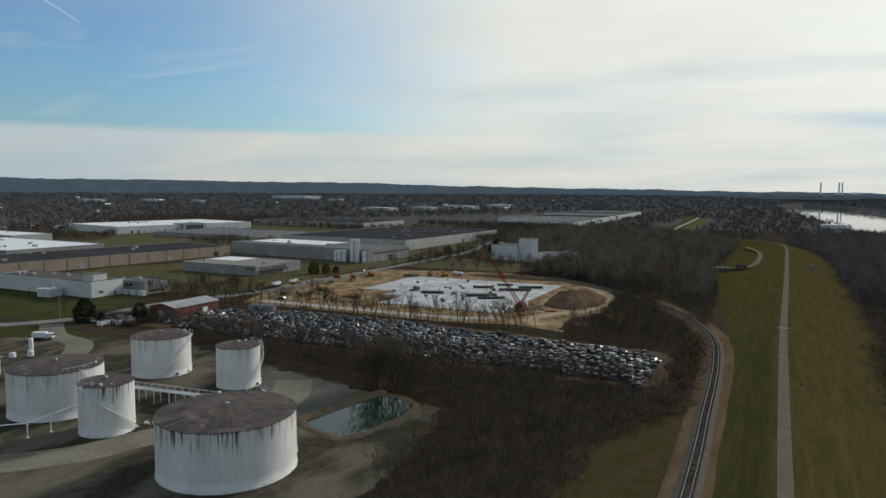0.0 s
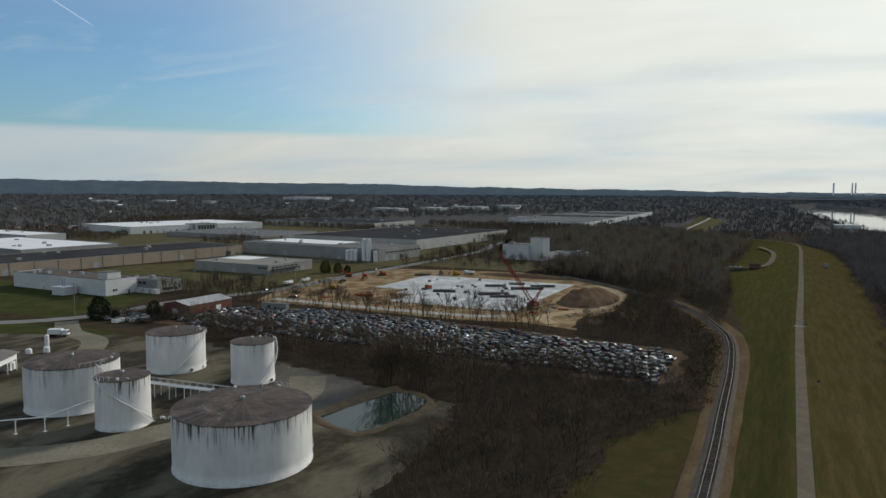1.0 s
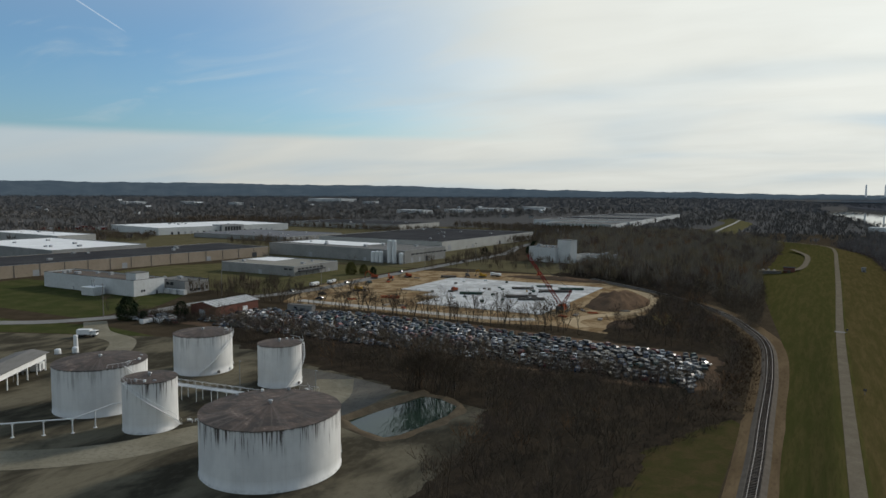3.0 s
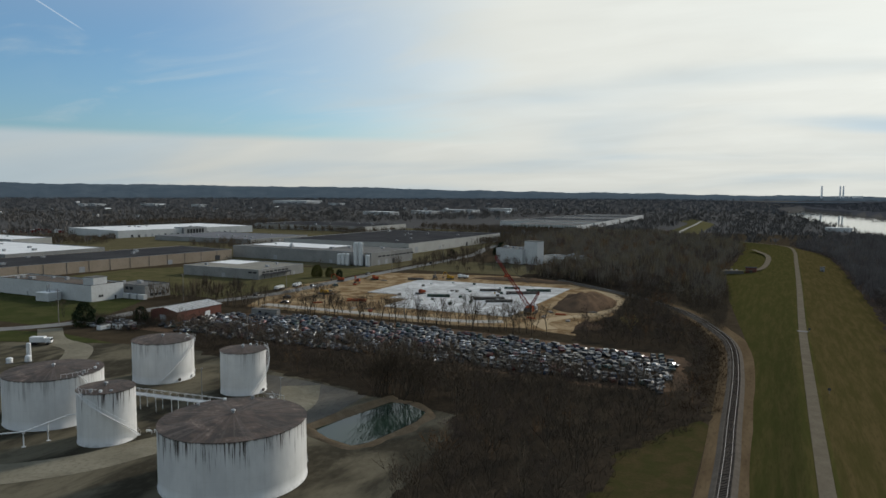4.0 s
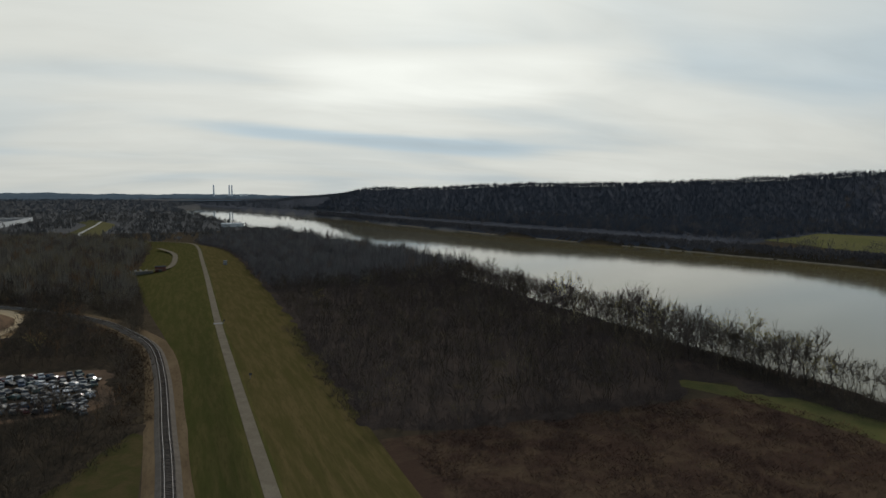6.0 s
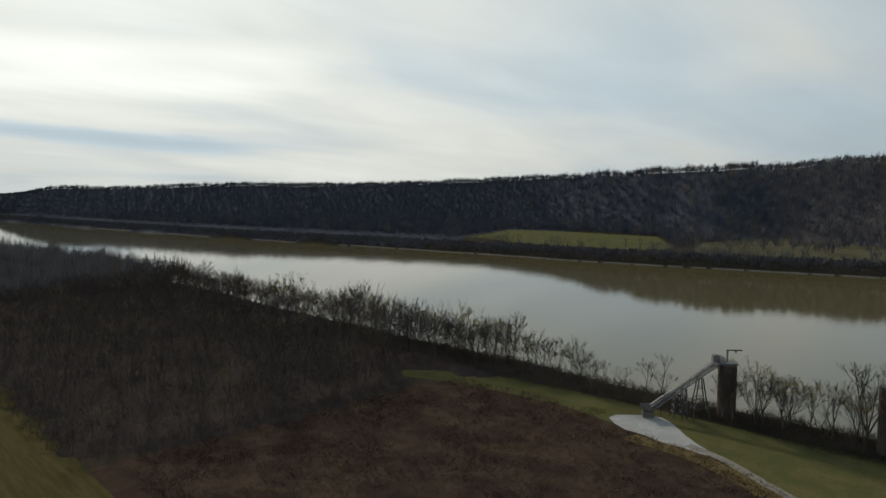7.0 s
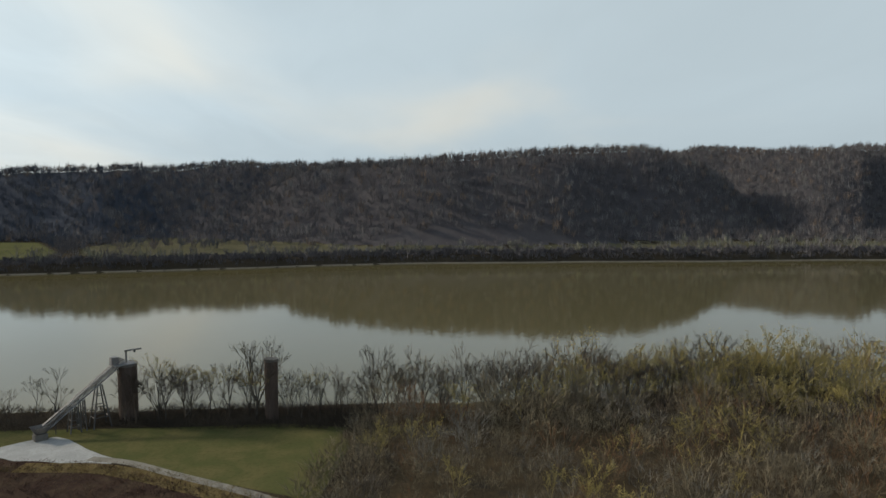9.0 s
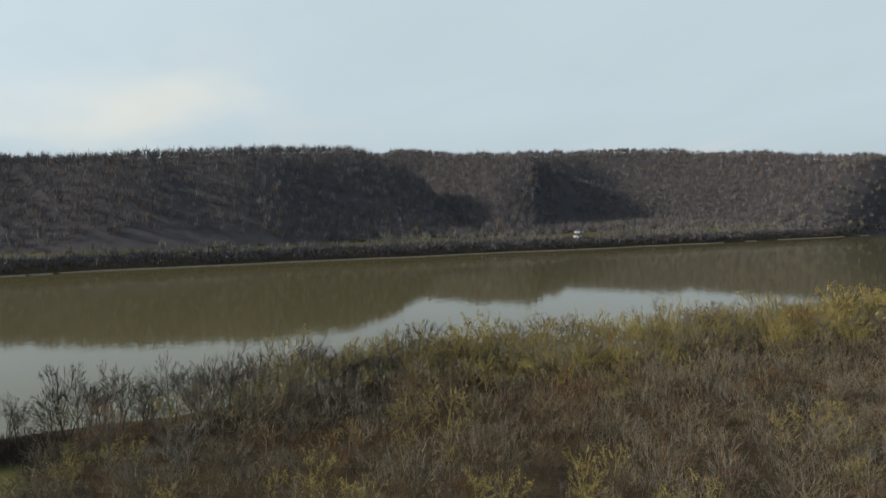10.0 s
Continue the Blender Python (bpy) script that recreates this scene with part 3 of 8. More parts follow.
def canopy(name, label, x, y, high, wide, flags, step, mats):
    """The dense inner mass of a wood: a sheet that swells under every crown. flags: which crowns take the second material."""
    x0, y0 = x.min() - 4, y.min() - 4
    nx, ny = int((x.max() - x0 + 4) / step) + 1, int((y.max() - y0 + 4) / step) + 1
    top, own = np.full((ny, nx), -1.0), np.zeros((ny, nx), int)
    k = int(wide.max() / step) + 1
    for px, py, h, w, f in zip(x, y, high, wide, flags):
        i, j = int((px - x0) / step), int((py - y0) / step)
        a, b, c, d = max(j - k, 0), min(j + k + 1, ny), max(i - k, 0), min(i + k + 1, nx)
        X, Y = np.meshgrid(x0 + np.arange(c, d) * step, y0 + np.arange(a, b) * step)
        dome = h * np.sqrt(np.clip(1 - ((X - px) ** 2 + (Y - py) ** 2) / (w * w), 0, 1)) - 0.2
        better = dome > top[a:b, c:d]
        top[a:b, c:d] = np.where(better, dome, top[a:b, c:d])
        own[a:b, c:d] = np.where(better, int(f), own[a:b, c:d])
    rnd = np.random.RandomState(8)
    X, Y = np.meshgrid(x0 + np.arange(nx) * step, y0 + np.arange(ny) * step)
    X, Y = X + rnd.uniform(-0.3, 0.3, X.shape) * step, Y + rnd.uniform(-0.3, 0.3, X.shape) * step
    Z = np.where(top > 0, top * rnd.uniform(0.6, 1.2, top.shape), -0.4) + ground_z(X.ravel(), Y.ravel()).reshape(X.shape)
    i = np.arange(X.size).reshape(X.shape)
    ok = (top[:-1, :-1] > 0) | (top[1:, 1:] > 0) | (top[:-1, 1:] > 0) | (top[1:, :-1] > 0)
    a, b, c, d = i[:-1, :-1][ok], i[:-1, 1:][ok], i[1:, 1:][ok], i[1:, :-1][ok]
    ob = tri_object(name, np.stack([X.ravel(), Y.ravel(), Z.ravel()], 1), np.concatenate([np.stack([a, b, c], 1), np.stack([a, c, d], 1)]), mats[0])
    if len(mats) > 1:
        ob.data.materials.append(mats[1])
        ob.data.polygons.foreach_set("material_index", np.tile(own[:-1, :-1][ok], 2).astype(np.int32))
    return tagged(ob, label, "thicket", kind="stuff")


def planted(name, kinds, x, y, rnd, mat, label, lo=0.75, hi=1.2, sink=0.2, sizes=None):
    """Many alike plants in one mesh."""
    z = ground_z(x, y)
    pick, turn, size = rnd.randint(len(kinds), size=len(x)), rnd.rand(len(x)) * 6.283, rnd.uniform(lo, hi, len(x)) if sizes is None else sizes
    cos, tris, k = [], [], 0
    for i, (co, tri) in enumerate(kinds):
        s = np.where(pick == i)[0]
        if not len(s):
            continue
        c, sn, g = np.cos(turn[s])[:, None], np.sin(turn[s])[:, None], size[s][:, None]
        w = g * (0.85 + 0.3 * rnd.rand(len(s)))[:, None]
        X = (co[None, :, 0] * c - co[None, :, 1] * sn) * w + x[s][:, None]
        Y = (co[None, :, 0] * sn + co[None, :, 1] * c) * w + y[s][:, None]
        Z = co[None, :, 2] * g + z[s][:, None] - sink
        cos.append(np.stack([X, Y, Z], 2).reshape(-1, 3))
        tris.append((tri[None] + (k + np.arange(len(s)) * len(co))[:, None, None]).reshape(-1, 3))
        k += len(s) * len(co)
    ob = tri_object(name, np.concatenate(cos), np.concatenate(tris), mat)
    return tagged(ob, label, "trees", kind="stuff")


def joined(t):
    return np.concatenate([t[0], t[2]]), np.concatenate([t[1], t[3] + len(t[0])])


FINE = [grown_tree(s, 14, [3, 3, 3], 150, 0.085, 0.16 + 0.05 * (s % 3), 0.6, 1 + s % 2, 0.012, 0.08, solid=1) for s in range(7)]
MIDDLE = [grown_tree(20 + s, 14, [3, 3, 3], 115, 0.115, 0.2 + 0.04 * (s % 3), 0.6, 1 + s % 2, 0.013, 0.085, solid=1) for s in range(7)]
SPARSE = [hill_tree(30 + s, 14, 44, 0.34, 0.38) for s in range(6)]
COARSE = [hill_tree(40 + s, 14, 21, 0.66, 0.36 + 0.04 * (s % 3)) for s in range(8)]
THIN = [hill_tree(50 + s, 12, 8, 1.9, 0.6) for s in range(5)]
BRUSH = [shrub(60 + s, 2.6, 18, 0.12, 0.9) for s in range(5)]
WEEDS = [shrub(70 + s, 1.0, 18, 0.08, 1.3) for s in range(5)]

SLIM = [grown_tree(300 + s, 14, [3, 3, 3], 220, 0.065, 0.22 + 0.06 * (s % 3), 0.46, 1 + s % 2, 0.014, 0.06, solid=1) for s in range(6)]
DEEP = [grown_tree(380 + s, 14, [4, 3, 2], 60, 0.18, 0.16, 0.62, 1 + s % 2, 0.014, 0.10, solid=0)[2:] for s in range(6)]
SCRUBBY = [grown_tree(340 + s, 14, [4, 3, 2], 175, 0.085, 0.10, 0.62, 2 + s % 2, 0.010, 0.09, 0.20, solid=0) for s in range(7)]
LEAFY_ROUND = [leafed(grown_tree(360 + s, 14, [4, 3, 3], 70, 0.08, 0.16, 0.60, 1, 0.012, 0.07, solid=1), s, 380, 0.60) for s in range(6)]
LEAFY_FAR = [leafed((0, 0, t[0], t[1]), s, 130, 0.95) for s, t in enumerate(DEEP)]

WOODS = {
    "left_near": [(-22, 196), (-22, 186), (-30, 172), (-37, 152), (-38, 60), (-58, 60), (-66, 120), (-70, 148), (-74, 164), (-102, 169), (-144, 177), (-190, 189), (-215, 200), (-215, 212), (-120, 204), (-60, 204), (-27, 203), (-29, 252), (-45, 256), (-72, 262), (-76, 285), (-70, 335), (-72, 380), (-100, 425), (-150, 452), (-140, 500), (-100, 520), (-64, 440), (-56, 400), (-52, 350), (-38, 305), (-29, 275), (-25, 245), (-24, 215)],
    "left_far": [(-100, 425), (-160, 455), (-150, 560), (-240, 620), (-270, 760), (-262, 990), (-150, 1000), (-100, 900), (-50, 845), (-33, 760), (-40, 545), (-37, 500), (-31, 440), (-28, 400), (-30, 358), (-52, 385)],
    "right": [(33, 240), (32, 170), (45, 160), (100, 158), (124, 164), (130, 176), (141, 164), (150, 140), (153, 128), (162, 128), (165, 250), (171, 400), (158, 580), (136, 800), (120, 1000), (60, 1000), (10, 820), (40, 700), (40, 400)],
    "south": [(106, 27), (146, 27), (160, 20), (174, -20), (178, -60), (177, -300), (176, -420), (75, -420), (40, -220), (44, -95), (70, -55), (86, 10)],
}


def shares(rnd, n, parts):
    """Deals n plants out among kinds of the given shares."""
    edge = np.cumsum(parts) / np.sum(parts)
    return np.searchsorted(edge, rnd.rand(n))


def plant_wood(key, gap, seed, lo, hi, kinds, mass, tints, leaf, far_tints=None):
    """One wood: bare trees in several tints over a dark floor of litter and brush, some with their last leaves."""
    x, y, rnd = scatter(WOODS[key], gap, seed)
    size = lo + (hi - lo) * np.clip(rnd.rand(len(x)) * 0.7 + 0.3 + 0.35 * wobble(x, y, 14), 0, 1)
    size = size * rnd.uniform(0.62, 1.28, len(x))
    if key == "south":
        size = size * np.interp(x, [100, 140, 165], [0.82, 1.0, 1.4]) * np.interp(y, [-60, 20], [1.0, 0.85])
    if key == "right":
        size = size * np.interp(x, [40, 90, 150], [0.78, 0.95, 1.30])
    deep = (y > 420) | (y < -215)
    tint = shares(rnd, len(x), [q for _, q in tints])
    ochre = rnd.rand(len(x)) + 0.40 * wobble(x, y, 22) < leaf(x, y)
    for i, (mat, _) in enumerate(tints):
        pick = (tint == i) & ~ochre & ~deep
        if pick.any():
            planted("woods", [joined(t) for t in kinds], x[pick], y[pick], rnd, mat, "dense leafless winter woods, grey-brown", sizes=size[pick])
        pick = (tint == i) & deep & ~(ochre if key == "south" else deep & False)
        if pick.any():
            planted("woods", DEEP if key == "south" else SPARSE, x[pick], y[pick], rnd, far_tints[i] if far_tints else mat, "dense leafless winter woods farther off", sizes=size[pick])
    pick = ochre & ~deep
    if pick.any():
        planted("woods", LEAFY_ROUND, x[pick], y[pick], rnd, M_TWIG_OCHRE, "thin trees with the last ochre leaves", sizes=size[pick])
    if key == "south":
        planted("woods", LEAFY_FAR, x[ochre & deep], y[ochre & deep], rnd, M_TWIG_OCHRE, "far trees with the last ochre leaves", sizes=size[ochre & deep])
        some = (rnd.rand(len(x)) < 0.10) & ~deep
        planted("woods", [joined(t) for t in SLIM], x[some] + 1.5, y[some] + 1.5, rnd, M_TWIG_GREY, "slender pale bare trees standing out of the woods", sizes=size[some] * 1.12)
    # low brush and litter whose dark tone also stands for shade between trunks
    canopy("wood_mass", "dark brown brush and litter under the woods, inner shade in its tone", x, y, size * 14 * 0.07, 3.2 + size * 14 * 0.2, ochre, 2.2 if key in ("south", "left_near") else 3.2, [mass])


def south_leaf(x, y):
    return np.interp(x, [100, 132, 150, 175], [0.02, 0.10, 0.55, 0.75]) * np.interp(y, [-70, -30, 10], [1, 0.35, 0.0])


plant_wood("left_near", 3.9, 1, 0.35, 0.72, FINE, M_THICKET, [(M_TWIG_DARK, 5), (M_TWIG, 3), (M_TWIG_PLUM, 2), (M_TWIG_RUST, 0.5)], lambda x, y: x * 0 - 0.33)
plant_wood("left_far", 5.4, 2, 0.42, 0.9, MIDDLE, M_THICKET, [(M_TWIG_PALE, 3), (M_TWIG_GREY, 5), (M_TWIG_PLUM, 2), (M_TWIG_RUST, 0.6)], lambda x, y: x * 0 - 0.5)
# its trees past y 420 get paler tints, haze worked into their colour
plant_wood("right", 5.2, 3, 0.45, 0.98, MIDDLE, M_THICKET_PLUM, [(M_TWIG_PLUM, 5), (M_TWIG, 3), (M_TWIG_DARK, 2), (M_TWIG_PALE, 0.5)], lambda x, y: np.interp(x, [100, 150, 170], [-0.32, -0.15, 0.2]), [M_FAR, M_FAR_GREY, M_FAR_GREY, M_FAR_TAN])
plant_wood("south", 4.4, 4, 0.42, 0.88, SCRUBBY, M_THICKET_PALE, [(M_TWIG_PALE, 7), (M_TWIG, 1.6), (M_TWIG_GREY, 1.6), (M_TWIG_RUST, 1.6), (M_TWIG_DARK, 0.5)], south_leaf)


FAR_FIELD = [(566, 575), (640, 600), (722, 640), (738, 560), (726, 412), (585, 318), (560, 350), (552, 468)]
FAR_MEADOW = [(640, 335), (780, 330), (720, 150), (690, 0), (690, -200), (690, -420), (740, -640), (700, -900), (668, -900), (648, -400), (628, -100), (612, 100), (585, 230), (575, 300)]


def hill_points(gap, seed):
    """Trees on the hills beyond the river, set about gap metres apart on uneven rings."""
    rnd = np.random.RandomState(seed)
    xs, ys = [], []
    for r in np.arange(560, 2350, gap):
        n = int(math.radians(143) * r / gap)
        az = np.radians(9 + 143 * (np.arange(n) + rnd.rand(n)) / n)
        q = r + rnd.uniform(-0.6, 0.6, n) * gap
        xs.append(q * np.sin(az))
        ys.append(q * np.cos(az))
    x, y = np.concatenate(xs), np.concatenate(ys)
    z, r, az = ground_z(x, y), np.hypot(x, y), np.degrees(np.arctan2(x, y))
    keep = (r < np.interp(az, *RIDGE) + 40) & (z > 3.9) & (x > np.interp(y, *FAR_BANK) + 60) & (rnd.rand(len(x)) < np.interp(r, [1200, 2000], [1.0, 0.6]))
    keep &= ~inside(x, y, FAR_MEADOW) | (z > 6.2) | (rnd.rand(len(x)) < 0.2)
    keep &= ~inside(x, y, FAR_FIELD)
    return x[keep], y[keep], rnd


x, y, rnd = hill_points(8.0, 5)
# the more distant bearings take the tints with haze painted in
hazed = np.degrees(np.arctan2(x, y)) + 34 * rnd.rand(len(x)) < 82
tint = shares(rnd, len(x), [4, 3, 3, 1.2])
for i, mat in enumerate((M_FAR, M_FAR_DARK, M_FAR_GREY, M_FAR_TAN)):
    s = (tint == i) & ~hazed
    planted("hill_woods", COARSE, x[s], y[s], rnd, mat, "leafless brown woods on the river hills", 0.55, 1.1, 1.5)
for i, mat in enumerate((M_FAR_HAZED, M_FAR_HAZED_DARK)):
    s = (tint % 2 == i) & hazed
    planted("hill_woods", COARSE, x[s], y[s], rnd, mat, "leafless woods on the far hills, coloured blue-grey for haze", 0.55, 1.05, 1.5)


def plain_points(n, seed):
    rnd = np.random.RandomState(seed)
    az, r = np.radians(rnd.uniform(-66, 14, n)), 850 + 3700 * rnd.rand(n) ** 0.9
    x, y = r * np.sin(az), r * np.cos(az)
    keep = ~((x > np.interp(y, *NEAR_BANK) - 6) & (x < np.interp(y, *FAR_BANK) + 4))
    keep &= wobble(x, y, 260) + 0.5 * rnd.rand(n) > np.where((r < 1700) & (x < -260), -0.1, -1.0)
    keep &= ~((np.abs(x + 130) < 34) & (y < 1450)) & ~((np.abs(x - 72) < 40) & (y > 1150) & (y < 1235)) & ~inside(x, y, [(-640, 860), (-270, 1000), (-270, 1700), (-480, 1700), (-760, 1020)]) & ~inside(x, y, [(-850, 560), (-500, 560), (-250, 1000), (-700, 1010)])
    return x[keep], y[keep], rnd


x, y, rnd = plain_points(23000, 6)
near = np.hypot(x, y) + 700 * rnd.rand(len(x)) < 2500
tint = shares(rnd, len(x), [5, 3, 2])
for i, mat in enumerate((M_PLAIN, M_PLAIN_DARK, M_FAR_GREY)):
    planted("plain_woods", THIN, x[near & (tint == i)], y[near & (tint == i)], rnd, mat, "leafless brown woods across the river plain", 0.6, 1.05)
planted("plain_woods", THIN, x[~near], y[~near], rnd, M_PLAIN_HAZED, "distant woods across the river plain, coloured blue-grey for haze", 0.6, 1.0)


# ---- ground cover ----
M_TRACK = material("beaten_track", [(0.175, 0.157, 0.114), (0.235, 0.212, 0.157), (0.120, 0.108, 0.081)], 0.9, spec=0.03)
YARD = [(-420, 20), (-420, 120), (-300, 150), (-222, 183), (-185, 187), (-144, 175), (-102, 168), (-74, 160), (-68, 120), (-60, 20)]
sheet("tank_yard", YARD, 0.03, M_YARD, "oil-stained gravel and dirt of the tank yard", "yard")
sheet("lawn", [(-440, 190), (-440, 262), (-300, 262), (-280, 225), (-284, 192)], 0.04, M_LAWN, "mown green lawn beside the white works", "lawn")
sheet("roadside_grass", [(-420, 120), (-420, 172), (-300, 176), (-262, 186), (-225, 182), (-300, 152)], 0.04, M_LAWN, "patchy grass beside the tank yard road", "grass")
sheet("works_grass", [(-430, 282), (-430, 358), (-395, 420), (-300, 440), (-264, 440), (-268, 284)], 0.03, M_ROUGHGRASS, "rough winter grass between the warehouses", "grass")
M_YARDGREY = material("trodden_gravel", [(0.105, 0.097, 0.084), (0.145, 0.134, 0.114), (0.075, 0.068, 0.058)], 0.9, stretch=(1, 0.5, 1))
sheet("works_ground", [(-900, 442), (-900, 640), (-760, 1000), (-300, 1010), (-275, 700), (-262, 442)], 0.02, M_OLDFIELD, "rough pale winter grass round the far warehouses", "grass")
sheet("yard_gravel", [(-152, 172), (-130, 171), (-106, 166.5), (-104.5, 142), (-112, 129), (-122, 146)], 0.05, M_YARDGREY, "grey trodden gravel beside the pond", "yard")
sheet("plant_field", [(-250, 455), (-248, 530), (-120, 525), (-130, 470), (-165, 455)], 0.03, M_OLDFIELD, "fallow field in front of the white plant", "field")
sheet("building_site", [(-247, 286), (-268, 344), (-252, 430), (-163, 450), (-100, 418), (-77, 380), (-72, 330), (-76, 272), (-100, 278), (-128, 270), (-240, 270)], 0.03, M_DIRT, "bare sandy soil of a building site", "ground")
sheet("meadow", [(126, 178), (124, 168), (131, 150), (132.5, 138), (135, 116), (132, 100), (131, 78), (109, 30), (148, 26), (152, 45), (150, 66), (149, 100), (148, 132), (144, 150), (137, 164)], 0.045, M_MEADOW, "short green grass beside the river", "meadow")
sheet("brush_field", [(29, 158), (100, 157), (136, 155), (139, 123), (131, 100), (130, 80), (107, 32), (60, 10), (29, 10)], 0.03, M_DRYGRASS, "rough field of dead brown weeds", "field")
sheet("verge", [(-34, 20), (-36, 150), (-28, 170), (-21, 184), (-18.5, 180), (-18, 20)], 0.03, M_VERGE, "grassy verge beside the railway", "verge")
sheet("car_lot", [(-240, 205), (-242, 246), (-210, 262), (-150, 266), (-30, 252), (-26, 202), (-110, 204)], 0.03, M_DARKDIRT, "dark trodden soil of the scrap car lot", "ground")
sheet("gravel_pad", [(138, 102.6), (140.6, 100), (143.2, 97), (144.2, 93.5), (142.6, 90.2), (139.5, 86.6), (136.4, 83.2), (133.0, 78.6), (130.0, 73.6), (127.9, 74.5), (128.6, 80), (128.6, 85), (129.8, 90), (130.0, 95), (132.2, 99.4), (135, 102.6)], 0.07, M_GRAVEL, "pale gravel pad at the foot of the conveyor", "pad")
tagged(part("gravel_drive", ribbon([(131, 80), (128.4, 71), (122.6, 60.5), (114, 44.5), (109, 36), (98, 14), (80, -20)], 1.15, 0.08), M_DRIVE), "pale gravel drive across the meadow", "drive", kind="structure")
tagged(part("straw_verge", ribbon([(126.5, 92), (126.2, 84), (125.6, 76), (122, 66), (117.4, 57), (110, 43), (104.6, 33), (95, 14), (78, -18)], 2.4, 0.06), M_STRAW), "strip of straw-coloured dead grass beside the gravel drive", "verge", kind="structure")
tagged(part("service_lane", ribbon([(-60, 520), (-25, 531), (-15, 548), (-11, 600), (-12, 674), (-25, 740)], 2.0, 3.2), M_PATH), "narrow lane down the side of the levee", "lane", kind="structure")
tagged(part("street", ribbon([(-500, 120), (-330, 158), (-277, 196), (-272, 254), (-255, 309), (-256, 380), (-254, 467), (-255, 590), (-277, 700), (-285, 1000)], 4.2, 0.09), M_ROAD), "grey worn asphalt street through the works", "road", kind="structure")
tagged(part("yard_lane", ribbon([(-272, 190), (-250, 176), (-228, 170), (-208, 150), (-196, 138)], 4.5, 0.08), M_TRACK), "pale worn lane into the tank yard", "road", kind="structure")
tagged(part("yard_track", ribbon([(-190, 60), (-150, 82), (-134, 97), (-128, 112), (-120, 128), (-118, 148), (-128, 166)], 5.5, 0.06), M_TRACK), "beaten pale dirt track between the tanks", "track", kind="structure")


def shore(name, label, ys, which, offs, lift, mat):
    """A strip that follows the slope of a river bank."""
    bank = banks(ys)[which]
    n = len(offs)
    co = [(float(b + o), float(y), float(ground_z([b + o], [y])[0]) + lift) for y, b in zip(ys, bank) for o in offs]
    faces = [(i * n + j, i * n + j + 1, (i + 1) * n + j + 1, (i + 1) * n + j) for i in range(len(ys) - 1) for j in range(n - 1)]
    tagged(mesh_object(name, co, faces, mat, smooth=True), label, "shore", kind="structure")


shore("shore_far", "bare tan mud along the far shore", np.arange(-1100, 1500, 10.0), 1, (-5.6, -4.9, -4.2, -3.5, -2.9), 0.5, M_MUD)



def terrain_sheet(name, poly, step, lift, mat, label, category):
    """A patch of another cover that follows the ground."""
    p = np.array(poly)
    xs, ys = np.arange(p[:, 0].min(), p[:, 0].max() + step, step), np.arange(p[:, 1].min(), p[:, 1].max() + step, step)
    X, Y = np.meshgrid(xs, ys)
    keep = (inside(X.ravel(), Y.ravel(), poly) & (ground_z(X.ravel(), Y.ravel()) < 6.5)).reshape(X.shape)
    co = np.stack([X.ravel(), Y.ravel(), ground_z(X.ravel(), Y.ravel()) + lift], 1)
    i = np.arange(X.size).reshape(X.shape)
    ok = keep[:-1, :-1] & keep[1:, 1:] & keep[:-1, 1:] & keep[1:, :-1]
    a, b, c, d = i[:-1, :-1][ok], i[:-1, 1:][ok], i[1:, 1:][ok], i[1:, :-1][ok]
    return tagged(tri_object(name, co, np.concatenate([np.stack([a, b, c], 1), np.stack([a, c, d], 1)]), mat), label, category, kind="structure")


terrain_sheet("far_field", FAR_FIELD, 4.0, 0.4, M_FIELD, "green winter field on the far bank", "field")
terrain_sheet("far_meadow", FAR_MEADOW, 5.0, 0.5, M_OLDFIELD, "pale fallow strip along the far flood plain", "field")

# ---- railway ----
M_STEEL = material("rail_steel", [(0.26, 0.25, 0.24), (0.20, 0.17, 0.15), (0.32, 0.31, 0.30)], 3.0, rough=0.45, metal=0.6)
M_TIE = material("tie_wood", [(0.085, 0.07, 0.058), (0.11, 0.09, 0.075), (0.06, 0.05, 0.042)], 4.0, vary=0.3)
rail_line = smooth_line(RAIL, 40)


def offset_line(line, d):
    out = []
    for i, p in enumerate(line):
        a, b = line[max(i - 1, 0)], line[min(i + 1, len(line) - 1)]
        out.append(p + Vector((b[1] - a[1], a[0] - b[0])).normalized() * d)
    return out


def extruded(line, section):
    """A bar of the given cross-section (side, height) along a line."""
    bm = bmesh.new()
    last = None
    for i, p in enumerate(line):
        a, b = line[max(i - 1, 0)], line[min(i + 1, len(line) - 1)]
        s = Vector((b[1] - a[1], a[0] - b[0])).normalized()
        row = [bm.verts.new((p.x + s.x * u, p.y + s.y * u, h)) for u, h in section]
        if last:
            for j in range(len(row) - 1):
                bm.faces.new((last[j], last[j + 1], row[j + 1], row[j]))
        last = row
    return bm


M_RAILVERGE = material("trackside_grass", [(0.105, 0.074, 0.043), (0.145, 0.105, 0.062), (0.072, 0.050, 0.032)], 1.5, stretch=(1, 0.25, 1))
tagged(part("railway_verge", extruded(rail_line, [(-4.9, 0.02), (-4.0, 0.16), (5.0, 0.16), (6.8, 0.02)]), M_RAILVERGE), "strip of dead tan grass beside the railway", "verge", kind="structure")
tagged(part("railway_bed", extruded(rail_line, [(-2.5, 0.17), (-1.5, 0.70), (1.5, 0.70), (2.5, 0.17)]), M_BALLAST), "grey stone ballast under the railway", "railway bed", kind="structure")
track = thing("railway_track", pose(0, 0, 0), "single railway track with steel rails on dark wooden ties", "railway")
